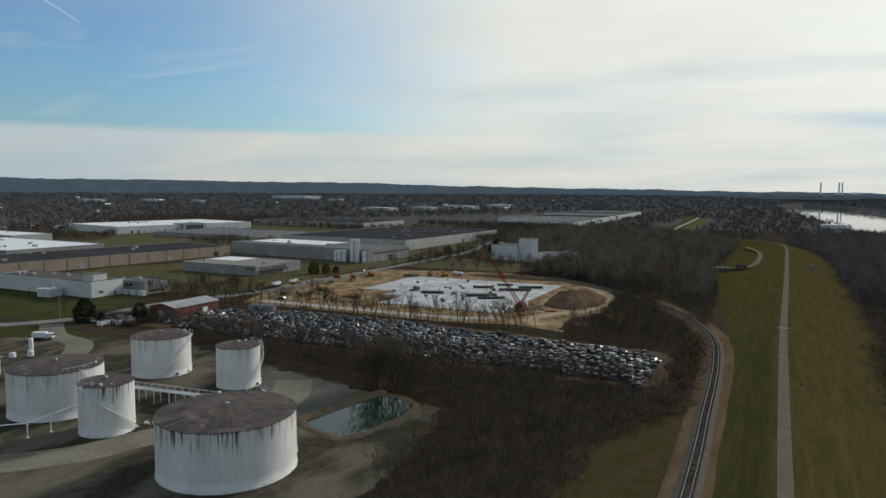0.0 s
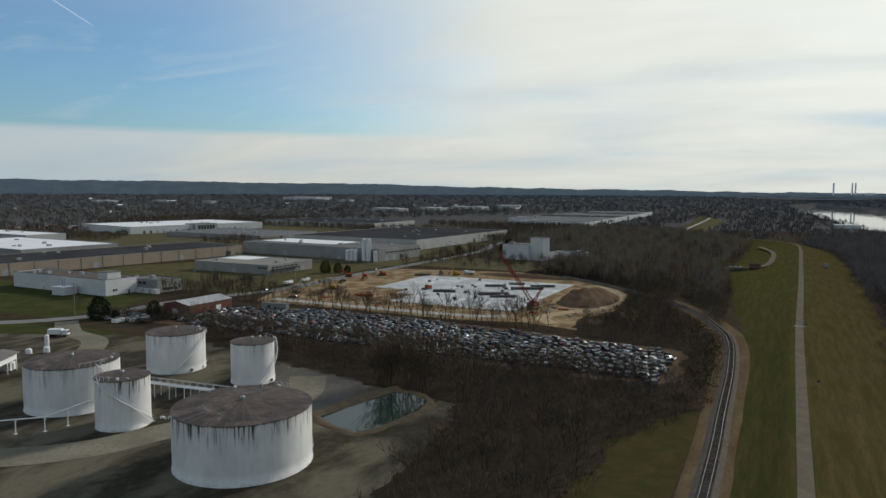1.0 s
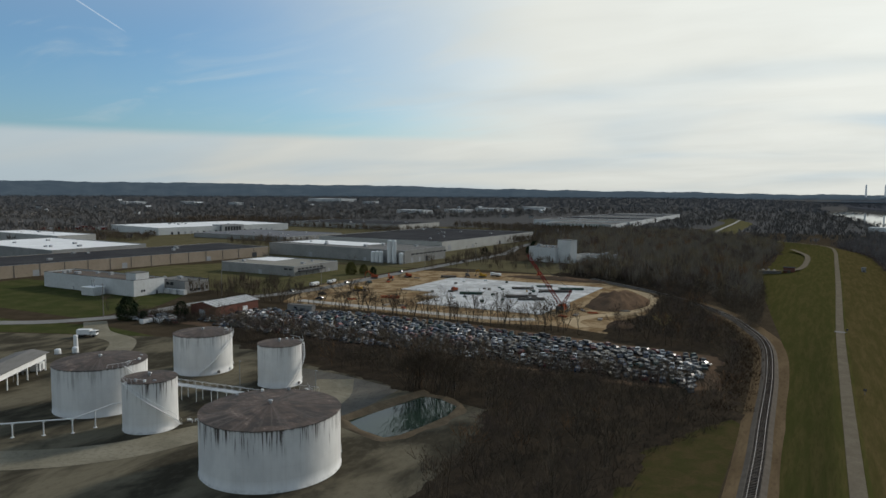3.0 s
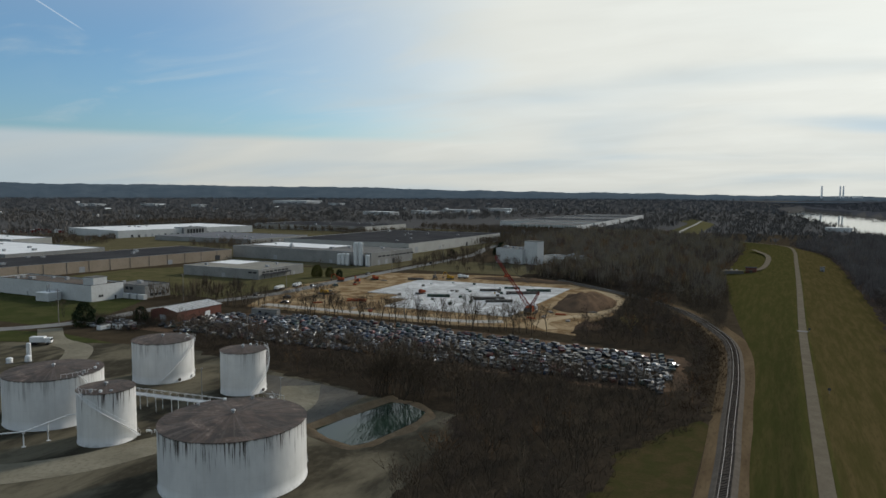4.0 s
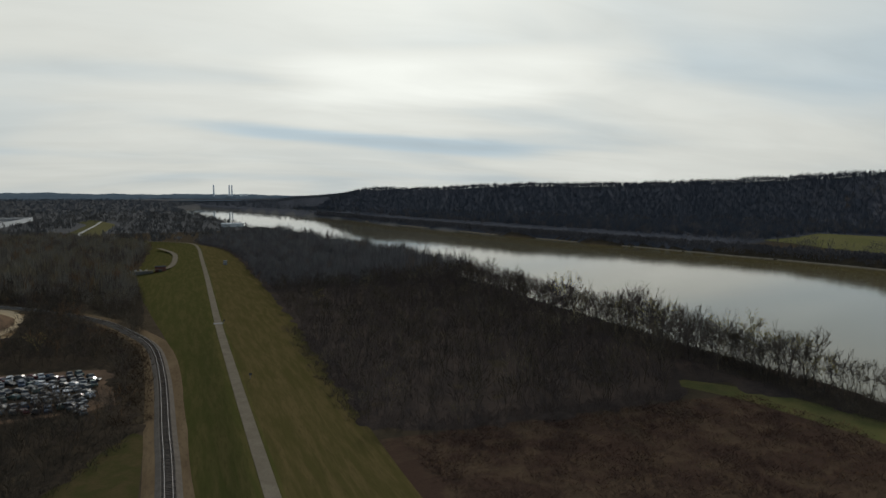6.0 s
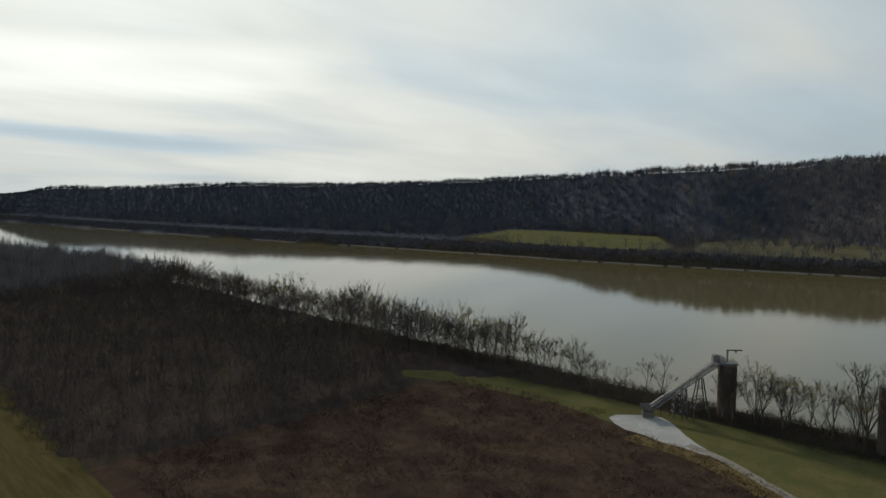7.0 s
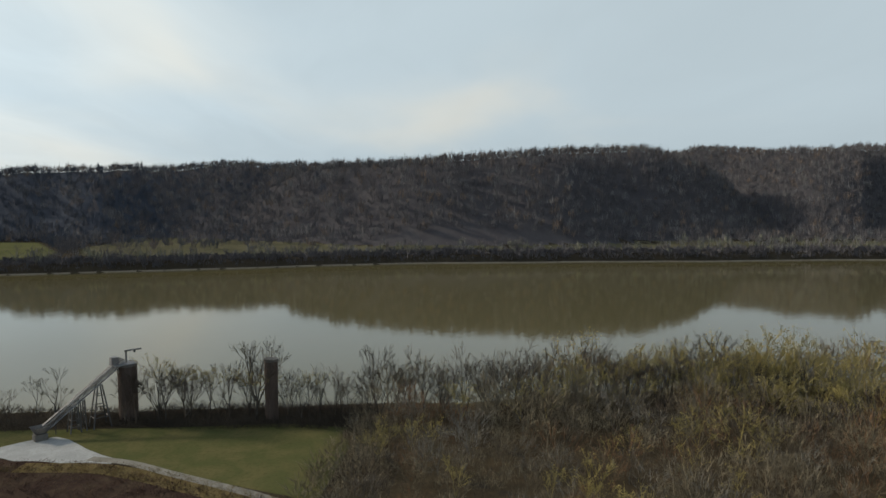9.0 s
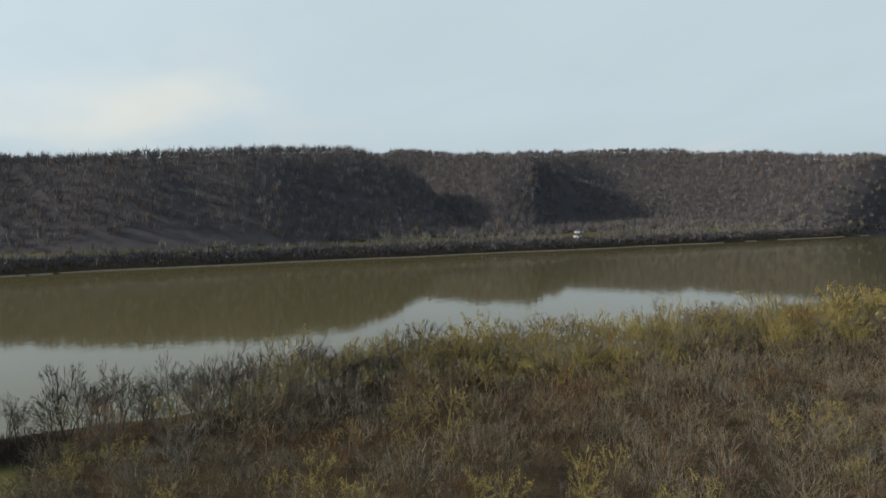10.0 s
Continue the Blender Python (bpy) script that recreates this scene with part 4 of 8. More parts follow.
for side in (-0.75, 0.75):
    part("rail", extruded(offset_line(rail_line, side), [(-0.075, 0.74), (-0.06, 0.93), (0.06, 0.93), (0.075, 0.74)]), M_STEEL, track, "worn bright steel rail")


def lay_ties():
    me = bpy.data.meshes.new("tie")
    bm = boxed(-1.3, 1.3, -0.12, 0.12, 0, 0.16)
    bm.to_mesh(me)
    bm.free()
    me.materials.append(M_TIE)
    run, count, bm = 0.0, 0, bmesh.new()
    for a, b in zip(rail_line[:-1], rail_line[1:]):
        d = b - a
        while run < d.length:
            p = a + d * (run / d.length)
            m = Matrix.Translation((p.x, p.y, 0.66)) @ Matrix.Rotation(math.atan2(d.y, d.x) - math.pi / 2, 4, "Z")
            if 115 < p.y < 345 and count < 290:
                ob = new("tie", me)
                ob.parent = track
                ob.matrix_local = m
                count += 1
            elif p.y > 60:
                for v in bmesh.ops.create_cube(bm, size=1, matrix=m @ Matrix.Diagonal((2.6, 0.24, 0.16, 1)))["verts"]:
                    v.co.z += 0.08
            run += 0.8
        run -= d.length
    tagged(part("ties_beyond", bm, M_TIE, track), kind="stuff")


lay_ties()

# ---- storage tanks ----
TANK_H = 11.8


def tank_paint(dirt=1.0):
    m = bpy.data.materials.new("stained_white_paint")
    m.use_nodes = True
    n = Nodes(m.node_tree)
    co = n.add("ShaderNodeTexCoord").outputs["Object"]
    z = n.add("ShaderNodeSeparateXYZ", {0: co}).outputs[2]
    ring = n.scale(co, (1, 1, 0.0))
    streak = n.noise(n.scale(co, (1.1, 1.1, 0.035)), 1.6, 6.0, 0.7)
    reach = n.math("MULTIPLY_ADD", n.math("POWER", n.noise(ring, 0.5, 5.0, 0.75), 1.6), -17.0, 13.2)
    drip = n.math("MULTIPLY", n.step(streak, 0.50, 0.585), n.step(n.math("SUBTRACT", z, reach), 0.0, 3.2))
    drip = n.math("MULTIPLY", drip, dirt)
    rim = n.math("MULTIPLY", n.step(z, TANK_H - 0.55, TANK_H - 0.1), n.step(streak, 0.40, 0.52))
    foot = n.math("MULTIPLY", n.step(z, 0.9, 0.1), n.step(n.noise(co, 1.2, 5.0, 0.7), 0.45, 0.6))
    cloud = n.noise(n.scale(co, (1, 1, 0.5)), 0.25, 5.0, 0.6)
    white = n.mix(n.step(cloud, 0.35, 0.7), (0.555, 0.553, 0.54), (0.65, 0.645, 0.625))
    course = n.math("FRACT", n.math("MULTIPLY", z, 1 / 2.36))
    seam = n.math("MULTIPLY", n.step(course, 0.035, 0.0), 0.35)
    col = n.mix(seam, white, (0.45, 0.42, 0.38))
    col = n.mix(n.math("MULTIPLY", n.step(streak, 0.48, 0.62), 0.10), col, (0.35, 0.31, 0.26))
    col = n.mix(n.math("MAXIMUM", n.math("MAXIMUM", drip, rim), n.math("MULTIPLY", foot, 0.3 * dirt)), col, (0.055, 0.045, 0.038))
    p = n.add("ShaderNodeBsdfPrincipled", {"Base Color": col, "Roughness": 0.6, "Specular IOR Level": 0.3})
    n.add("ShaderNodeOutputMaterial", {"Surface": p.outputs[0]})
    return m


def tank_roof_rust():
    m = bpy.data.materials.new("rusted_tank_roof")
    m.use_nodes = True
    n = Nodes(m.node_tree)
    co = n.add("ShaderNodeTexCoord").outputs["Object"]
    big = n.noise(co, 0.16, 6.0, 0.65, 0.9)
    fine = n.noise(co, 1.3, 6.0, 0.7)
    polar = n.add("ShaderNodeTexGradient", {0: co})
    polar.gradient_type = "RADIAL"
    ray = n.noise(n.add("ShaderNodeCombineXYZ", {0: n.math("MULTIPLY", polar.outputs[1], 60.0), 1: n.math("MULTIPLY", big, 3.0)}).outputs[0], 1.0, 4.0, 0.7)
    col = n.mix(n.step(big, 0.40, 0.62), (0.052, 0.044, 0.040), (0.098, 0.073, 0.060))
    col = n.mix(n.step(n.math("MULTIPLY_ADD", fine, 0.3, ray), 0.60, 0.86, 0.0, 0.36), col, (0.20, 0.17, 0.152))
    col = n.mix(n.math("MULTIPLY", n.step(big, 0.54, 0.68), n.step(fine, 0.45, 0.62)), col, (0.27, 0.215, 0.18))
    col = n.mix(n.step(fine, 0.55, 0.75, 0.0, 0.7), col, (0.045, 0.034, 0.030))
    bp = n.add("ShaderNodeBump", {"Strength": 0.3, "Distance": 0.1, "Height": fine})
    p = n.add("ShaderNodeBsdfPrincipled", {"Base Color": col, "Roughness": 0.85, "Specular IOR Level": 0.15, "Normal": bp.outputs[0]})
    n.add("ShaderNodeOutputMaterial", {"Surface": p.outputs[0]})
    return m


M_TANK, M_TANK_CLEAN, M_TANKROOF = tank_paint(), tank_paint(0.35), tank_roof_rust()
M_WHITE = material("white_paint", [(0.72, 0.73, 0.73), (0.64, 0.65, 0.65), (0.50, 0.49, 0.46)], 2.0, rough=0.55, bump=0.1)
M_DARKSTEEL = material("dark_steel", [(0.10, 0.095, 0.09), (0.14, 0.13, 0.12), (0.07, 0.065, 0.06)], 3.0, rough=0.6, metal=0.3)
M_GALV = material("galvanised_steel", [(0.36, 0.37, 0.38), (0.30, 0.31, 0.32), (0.25, 0.25, 0.25)], 3.0, rough=0.5, metal=0.4)


def revolve(bm, profile, segs):
    rings = [[bm.verts.new((r * math.cos(2 * math.pi * i / segs), r * math.sin(2 * math.pi * i / segs), z)) for i in range(segs)] if r > 1e-6 else [bm.verts.new((0, 0, z))] for r, z in profile]
    for a, b in zip(rings[:-1], rings[1:]):
        for i in range(segs):
            j = (i + 1) % segs
            if len(b) == 1:
                bm.faces.new((a[i], a[j], b[0]))
            elif len(a) == 1:
                bm.faces.new((a[0], b[j], b[i]))
            else:
                bm.faces.new((a[i], a[j], b[j], b[i]))
    return bm


def storage_tank(x, y, R, stair_from, stair_to, label, seed):
    ob = thing("storage_tank", pose(x, y, 0), label, "storage tank", "oil storage tanks")
    rnd = random.Random(seed)
    prof = [(R + 0.16, 0.0), (R + 0.16, 0.10), (R + 0.02, 0.12)]
    for c in range(5):
        r = R + 0.02 - 0.006 * c
        prof += [(r, 0.12 + c * 2.336), (r - 0.003, 0.10 + (c + 1) * 2.336)]
    shell = part("shell", revolve(bmesh.new(), prof, 72), M_TANK if seed in (3, 9) else M_TANK_CLEAN, ob, smooth=False)
    shell.data.shade_smooth()
    part("rim", revolve(bmesh.new(), [(R - 0.02, TANK_H - 0.10), (R + 0.10, TANK_H - 0.10), (R + 0.10, TANK_H), (R - 0.02, TANK_H + 0.01)], 72), M_TANKROOF, ob, "rusty steel rim")
    rise = R / 14
    roof = part("roof", revolve(bmesh.new(), [(R + 0.06, TANK_H), (R * 0.66, TANK_H + rise * 0.40), (R * 0.33, TANK_H + rise * 0.75), (0, TANK_H + rise)], 72), M_TANKROOF, ob, "dark rust-stained low cone roof")
    turn = Matrix.Rotation(rnd.random() * 6.28, 4, "Z")
    roof.data.transform(turn)
    part("roof_vent", revolve(bmesh.new(), [(0.28, TANK_H + rise - 0.1), (0.28, TANK_H + rise + 0.5), (0.5, TANK_H + rise + 0.5), (0.4, TANK_H + rise + 0.7), (0, TANK_H + rise + 0.75)], 12), M_GALV, roof, "grey roof vent with a cap")
    for k in range(3):
        g = radians(stair_to + 14 + 26 * k)
        bm = bmesh.new()
        beam(bm, ((R - 1.4) * math.cos(g), (R - 1.4) * math.sin(g), TANK_H), ((R - 1.4) * math.cos(g), (R - 1.4) * math.sin(g), TANK_H + 0.75 - 0.2 * k), 0.35, 0.35, 10)
        part("hatch", bm, M_WHITE if k == 1 else M_GALV, roof, "round roof hatch")
    # stair that winds up the shell
    a0, a1 = radians(stair_from), radians(stair_to)
    steps = 46
    bm, rails = bmesh.new(), bmesh.new()
    last = None
    for i in range(steps + 1):
        f = i / steps
        g, h = a0 + (a1 - a0) * f, 0.25 + (TANK_H - 0.1) * f
        m = Matrix.Rotation(g, 4, "Z")
        box_m = m @ Matrix.LocRotScale((R + 0.50, 0, h), None, (0.80, 0.26, 0.04))
        bmesh.ops.create_cube(bm, size=1, matrix=box_m)
        p = m @ Vector((R + 0.92, 0, h))
        if last is not None:
            beam(bm, last, p, 0.07, sides=4)
            beam(rails, last + Vector((0, 0, 1.05)), p + Vector((0, 0, 1.05)), 0.035, sides=4)
        if i % 4 == 0:
            beam(rails, p, p + Vector((0, 0, 1.05)), 0.03, sides=4)
        last = p
    stair = part("stair", bm, M_WHITE, ob, "white steel winding stair")
    part("handrail", rails, M_WHITE, stair)
    bm = bmesh.new()
    pts = [Vector(((R - 0.15) * math.cos(a1 + k * 0.16 * 8 / R), (R - 0.15) * math.sin(a1 + k * 0.16 * 8 / R), TANK_H)) for k in range(-3, 4)]
    for a, b in zip(pts[:-1], pts[1:]):
        beam(bm, a + Vector((0, 0, 1.0)), b + Vector((0, 0, 1.0)), 0.03, sides=4)
        beam(bm, a, a + Vector((0, 0, 1.0)), 0.03, sides=4)
    part("roof_railing", bm, M_WHITE, roof)
    g = radians(stair_from + 40)
    for k, dz in ((0, 0.75), (1, 0.75), (2, 1.2)):
        gg = g + k * 5.0 / R
        bm = bmesh.new()
        d = Vector((math.cos(gg), math.sin(gg), 0))
        beam(bm, d * (R - 0.1) + Vector((0, 0, dz)), d * (R + 0.28) + Vector((0, 0, dz)), 0.36, 0.36, 12)
        beam(bm, d * (R + 0.22) + Vector((0, 0, dz)), d * (R + 0.32) + Vector((0, 0, dz)), 0.46, 0.46, 12)
        part("manhole", bm, M_TANK if k else M_DARKSTEEL, ob, "bolted round manhole")
    return ob


storage_tank(-99.9, 107.2, 13.9, 55, 100, "large white oil tank with dark drip stains and a rusty roof", 3)
storage_tank(-139.9, 155.2, 6.2, 327, 425, "slim white oil tank with a winding stair, dull grey roof", 5)
storage_tank(-171.1, 155.6, 8.7, 306, 388, "white oil tank with a stair and a rust-grey roof", 7)
storage_tank(-140.9, 111.5, 6.1, 395, 268, "slim white oil tank with long black streaks under its rim", 9)
storage_tank(-165.7, 116.5, 11.2, 405, 352, "wide white oil tank with a dark roof and few drips", 11)


# ---- pipes and pump yard ----
def pipe_run(name, label, pts, r, post_at, mat=None):
    ob = thing(name, pose(0, 0, 0), label, "pipe")
    bm = bmesh.new()
    for a, b in zip(pts[:-1], pts[1:]):
        beam(bm, a, b, r, sides=8)
        bmesh.ops.create_uvsphere(bm, u_segments=8, v_segments=6, radius=r * 1.1, matrix=Matrix.Translation(b))
    part("pipe", bm, mat or M_WHITE, ob)
    for x, y, z in post_at:
        bm = bmesh.new()
        beam(bm, (x, y, 0), (x, y, z), 0.14, sides=8)
        box(bm, x - 0.35, x + 0.35, y - 0.35, y + 0.35, 0, 0.12)
        box(bm, x - 0.4, x + 0.4, y - 0.12, y + 0.12, z - 0.25, z - 0.05)
        part("post", bm, M_WHITE, ob)
    return ob


pipe_run("overhead_pipe", "white pipe on steel posts beside a tank", [(-176, 78, 3.3), (-161.3, 91.2, 3.3), (-156.6, 95.4, 3.4), (-152.3, 99.5, 3.4), (-149.5, 108, 5.0), (-147.0, 111, 5.2)], 0.16, [(-168, 85, 3.2), (-161.3, 91.2, 3.2), (-156.6, 95.4, 3.3), (-152.3, 99.5, 3.3), (-151.3, 104.5, 4.2)])


def pipe_rack():
    ob = thing("pipe_rack", pose(0, 0, 0), "white steel pipe rack with a walkway between tanks", "pipe rack")
    a, b = Vector((-156.5, 130.5, 3.6)), Vector((-127, 133.5, 3.6))
    d = (b - a).normalized()
    s = Vector((-d.y, d.x, 0))
    for u in (-0.9, -0.45, 0.0, 0.45):
        part("pipe", beam(bmesh.new(), a + s * u, b + s * u, 0.13, sides=8), M_WHITE, ob)
    for k in range(7):
        p = a + (b - a) * (k / 6)
        bm = bmesh.new()
        for u in (-1.2, 1.2):
            q = p + s * u
            beam(bm, (q.x, q.y, 0), (q.x, q.y, 3.6), 0.10, sides=6)
        beam(bm, p - s * 1.3 - Vector((0, 0, 0.18)), p + s * 1.3 - Vector((0, 0, 0.18)), 0.09, sides=6)
        part("trestle", bm, M_WHITE, ob)
    bm = bmesh.new()
    for u in (0.75, 1.3):
        beam(bm, a + s * u + Vector((0, 0, 1.1)), b + s * u + Vector((0, 0, 1.1)), 0.04, sides=5)
        for k in range(13):
            p = a + (b - a) * (k / 12) + s * u
            beam(bm, p, p + Vector((0, 0, 1.1)), 0.035, sides=5)
    part("walkway_rail", bm, M_WHITE, ob)
    bm = bmesh.new()
    for k in range(24):
        p = a + (b - a) * ((k + 0.5) / 24) + s * 1.02
        bmesh.ops.create_cube(bm, size=1, matrix=Matrix.Translation(p) @ Matrix.Rotation(math.atan2(d.y, d.x), 4, "Z") @ Matrix.Diagonal((1.1, 0.6, 0.05, 1)))
    part("walkway", bm, M_GALV, ob, "grey grating walkway")


pipe_rack()
for k, (dx, dy) in enumerate(((0, 0), (1.6, 1.2), (3.0, 2.2), (4.6, 2.4))):
    x, y = -135.2 + dx, 118 + dy
    ob = thing("valve", pose(x, y, 0, 0, 0, 30 * k), "white pipe valve with a hand wheel on the ground", "valve", "yard valves")
    bm = bmesh.new()
    beam(bm, (-0.9, 0, 0.55), (0.9, 0, 0.55), 0.17, sides=8)
    beam(bm, (-0.35, 0, 0.55), (0.35, 0, 0.55), 0.32, sides=10)
    beam(bm, (-0.8, 0, 0), (-0.8, 0, 0.5), 0.12, sides=6)
    beam(bm, (0.8, 0, 0), (0.8, 0, 0.5), 0.12, sides=6)
    part("valve_body", bm, M_WHITE, ob)
    bm = bmesh.new()
    beam(bm, (0, 0, 0.6), (0, 0, 1.25), 0.05, sides=6)
    beam(bm, (0, 0, 1.2), (0, 0, 1.27), 0.32, sides=12)
    part("hand_wheel", bm, M_DARKSTEEL, ob)

M_SHEDROOF = material("grey_metal_roof", [(0.17, 0.165, 0.155), (0.21, 0.20, 0.19), (0.13, 0.125, 0.115)], 0.8, rough=0.6, bump=0.15, stretch=(1, 0.2, 1))


def loading_shed():
    ob = thing("loading_shed", pose(-212, 131, 0, 0, 0, 33), "long white open-sided loading shed with grey roof", "shed")
    part("wall", boxed(-8.5, 0, -28, 0, 3.6, 5.6), M_WHITE, ob, "white fascia band")
    part("back_wall", boxed(-8.5, -8.2, -28, 0, 0, 3.6), M_WHITE, ob)
    bm = bmesh.new()
    for z0, x0, x1, z1 in ((5.6, -9.2, -4.2, 6.6),):
        v = [bm.verts.new(p) for p in ((x0, -28.6, z0), (x0, 0.6, z0), (x1, 0.6, z1), (x1, -28.6, z1), (0.8, 0.6, z0), (0.8, -28.6, z0))]
        w = [bm.verts.new(q.co - Vector((0, 0, 0.15))) for q in v]
        for f in ((0, 1, 2, 3), (3, 2, 4, 5)):
            bm.faces.new([v[i] for i in f])
            bm.faces.new([w[i] for i in reversed(f)])
        for i, j in ((0, 1), (1, 2), (2, 4), (4, 5), (5, 3), (3, 0)):
            bm.faces.new((v[i], w[i], w[j], v[j]))
    part("roof", bm, M_SHEDROOF, ob)
    for k in range(6):
        part("column", boxed(-0.35, -0.05, -27.8 + k * 5.5, -27.5 + k * 5.5, 0, 3.6), M_WHITE, ob)


loading_shed()
ob = thing("propane_tank", pose(-214.5, 123, 0, 0, 0, 65), "white horizontal gas tank on saddles", "gas tank")
bm = revolve(bmesh.new(), [(0, -3.4), (0.7, -3.2), (1.15, -2.6), (1.25, -2.0), (1.25, 2.0), (1.15, 2.6), (0.7, 3.2), (0, 3.4)], 20)
bm.transform(Matrix.Translation((0, 0, 2.1)) @ Matrix.Rotation(math.pi / 2, 4, "Y"))
part("vessel", bm, M_WHITE, ob, smooth=True)
for x in (-1.8, 1.8):
    part("saddle", boxed(x - 0.2, x + 0.2, -0.9, 0.9, 0, 1.1), M_GALV, ob)
part("dome", beam(bmesh.new(), (0, 0, 3.2), (0, 0, 3.7), 0.35, 0.35, 12), M_WHITE, ob)
ob = thing("pump_cabinet", pose(-214, 129.5, 0, 0, 0, 33), "white metal equipment cabinet on a skid", "cabinet")
part("body", boxed(-1.4, 1.4, -1.8, 1.8, 0.2, 2.6, bevel=0.05), M_WHITE, ob)
part("skid", boxed(-1.6, 1.6, -2, 2, 0, 0.2), M_DARKSTEEL, ob)
part("door", boxed(1.4, 1.44, -0.5, 0.5, 0.3, 2.2), M_GALV, ob)
for px, py, h, r in ((-233.6, 155.3, 4.6, 0.75), (-226, 150, 2.2, 1.0), (-229.5, 146, 1.9, 1.0)):
    ob = thing("vertical_vessel", pose(px, py, 0), "small white upright vessel with a domed top", "vessel", "upright vessels")
    part("vessel", revolve(bmesh.new(), [(r, 0.3), (r, h - 0.4), (r * 0.7, h - 0.12), (0, h)], 16), M_WHITE, ob)
    part("base", beam(bmesh.new(), (0, 0, 0), (0, 0, 0.3), r * 1.15, r * 1.15, 16), M_GALV, ob)
pipe_run("yard_pipes", "bent white pipework beside the loading shed", [(-205, 134, 3.2), (-202, 133, 3.2), (-200.5, 132, 3.2), (-200.5, 132, 0.8), (-196, 127, 0.8)], 0.2, [(-203, 133.4, 3.0), (-198, 129, 0.7)])
pipe_run("yard_pipes", "bent white pipework beside a tank", [(-206, 138, 4.0), (-203.5, 136.5, 4.0), (-203, 136, 1.0), (-192, 128, 1.0)], 0.16, [(-199, 133, 0.9), (-195, 130.3, 0.9)])
for i, (x, y) in enumerate(((-207, 118), (-147, 146.5), (-121.5, 148.5))):
    ob = thing("lamp_post", pose(x, y, 0), "thin grey steel lamp post in the tank yard", "lamp post", "yard lamp posts")
    part("pole", beam(bmesh.new(), (0, 0, 0), (0, 0, 7.5 if i else 4.5), 0.09, 0.06, 8), M_GALV, ob)
    part("lamp", boxed(-0.25, 0.55, -0.15, 0.15, 7.35 if i else 4.35, 7.5 if i else 4.5, bevel=0.03), M_GALV, ob)

# pond with low banks
POND = [(-102.5, 136.5), (-101.2, 142), (-99.6, 150), (-98.2, 157), (-96.8, 163.2), (-91.5, 163.4), (-84.5, 159.5), (-83.2, 152), (-84.6, 142), (-86.2, 134.5), (-88.5, 131.2), (-96, 133.0)]
M_POND = water_material("pond_water", 0.30, (0.45, 1.0, 1.7))
M_PONDBANK = material("pond_bank_earth", [(0.115, 0.088, 0.058), (0.16, 0.125, 0.085), (0.075, 0.058, 0.040)], 2.5)
ob = sheet("pond", POND, 0.16, M_POND, "still dark green water of a settling pond", "pond")
bm = bmesh.new()
c = Vector((-92, 148))
pond_ring = smooth_line([*POND, POND[0]], 4)
rows = []
for p in pond_ring:
    d = (p - c).normalized()
    rows.append([bm.verts.new((*(p + d * u), h)) for u, h in (((-0.5, 0.05), (0.5, 0.5), (2.0, 1.2), (2.6, 1.25), (4.6, 0.02)) if p.x < -96.5 and p.y > 136 else ((-0.5, 0.08), (0.3, 0.22), (0.9, 0.30), (1.6 + 0.5 * math.sin(p.y * 0.9), 0.2), (2.8 + 0.8 * math.sin(p.y * 0.7), 0.02)))])
for a, b in zip(rows[:-1], rows[1:]):
    for j in range(4):
        bm.faces.new((a[j], a[j + 1], b[j + 1], b[j]))
tagged(part("pond_bank", bm, M_PONDBANK, smooth=True), "low tan earth bank round the pond", "bank", kind="structure")


# ---- warehouses and works ----
M_TAN = material("tan_panel", [(0.30, 0.245, 0.185), (0.34, 0.28, 0.22), (0.25, 0.20, 0.155)], 0.6, bump=0.1)
M_OFFWHITE = material("white_panel", [(0.50, 0.51, 0.51), (0.56, 0.57, 0.57), (0.40, 0.40, 0.39)], 0.7, bump=0.1)
M_GREYWALL = material("grey_panel", [(0.23, 0.23, 0.225), (0.28, 0.28, 0.27), (0.19, 0.19, 0.185)], 0.6, bump=0.1)
M_PALEWALL = material("pale_grey_panel", [(0.36, 0.36, 0.34), (0.41, 0.41, 0.39), (0.30, 0.30, 0.29)], 0.6, bump=0.1)
M_DARKROOF = material("dark_membrane_roof", [(0.045, 0.045, 0.048), (0.065, 0.065, 0.066), (0.035, 0.035, 0.037)], 0.35, bump=0.1)
M_GREYROOF = material("grey_membrane_roof", [(0.15, 0.148, 0.14), (0.19, 0.185, 0.175), (0.12, 0.118, 0.112)], 0.35, bump=0.1)
M_TANROOF = material("weathered_tan_roof", [(0.235, 0.225, 0.195), (0.275, 0.26, 0.225), (0.19, 0.18, 0.155)], 0.4, bump=0.1)
M_BROWNROOF = material("brown_gravel_roof", [(0.12, 0.10, 0.088), (0.15, 0.13, 0.11), (0.09, 0.075, 0.065)], 0.5, bump=0.2)
M_WHITEROOF = material("white_membrane_roof", [(0.78, 0.78, 0.77), (0.70, 0.70, 0.69), (0.62, 0.62, 0.60)], 0.35, bump=0.05)
M_BRICK = material("red_brick", [(0.140, 0.068, 0.054), (0.175, 0.084, 0.066), (0.105, 0.052, 0.042)], 3.0, bump=0.2)
M_GLASS = material("dark_window_glass", [(0.02, 0.023, 0.027), (0.03, 0.033, 0.037), (0.015, 0.018, 0.02)], 1.0, rough=0.3, bump=0, spec=0.4)
M_DOOR = material("painted_door", [(0.30, 0.31, 0.32), (0.36, 0.37, 0.38), (0.25, 0.26, 0.27)], 2.0, rough=0.6, bump=0.1)
M_DARKTRIM = material("dark_trim", [(0.06, 0.062, 0.068), (0.08, 0.082, 0.09), (0.05, 0.05, 0.055)], 1.0)


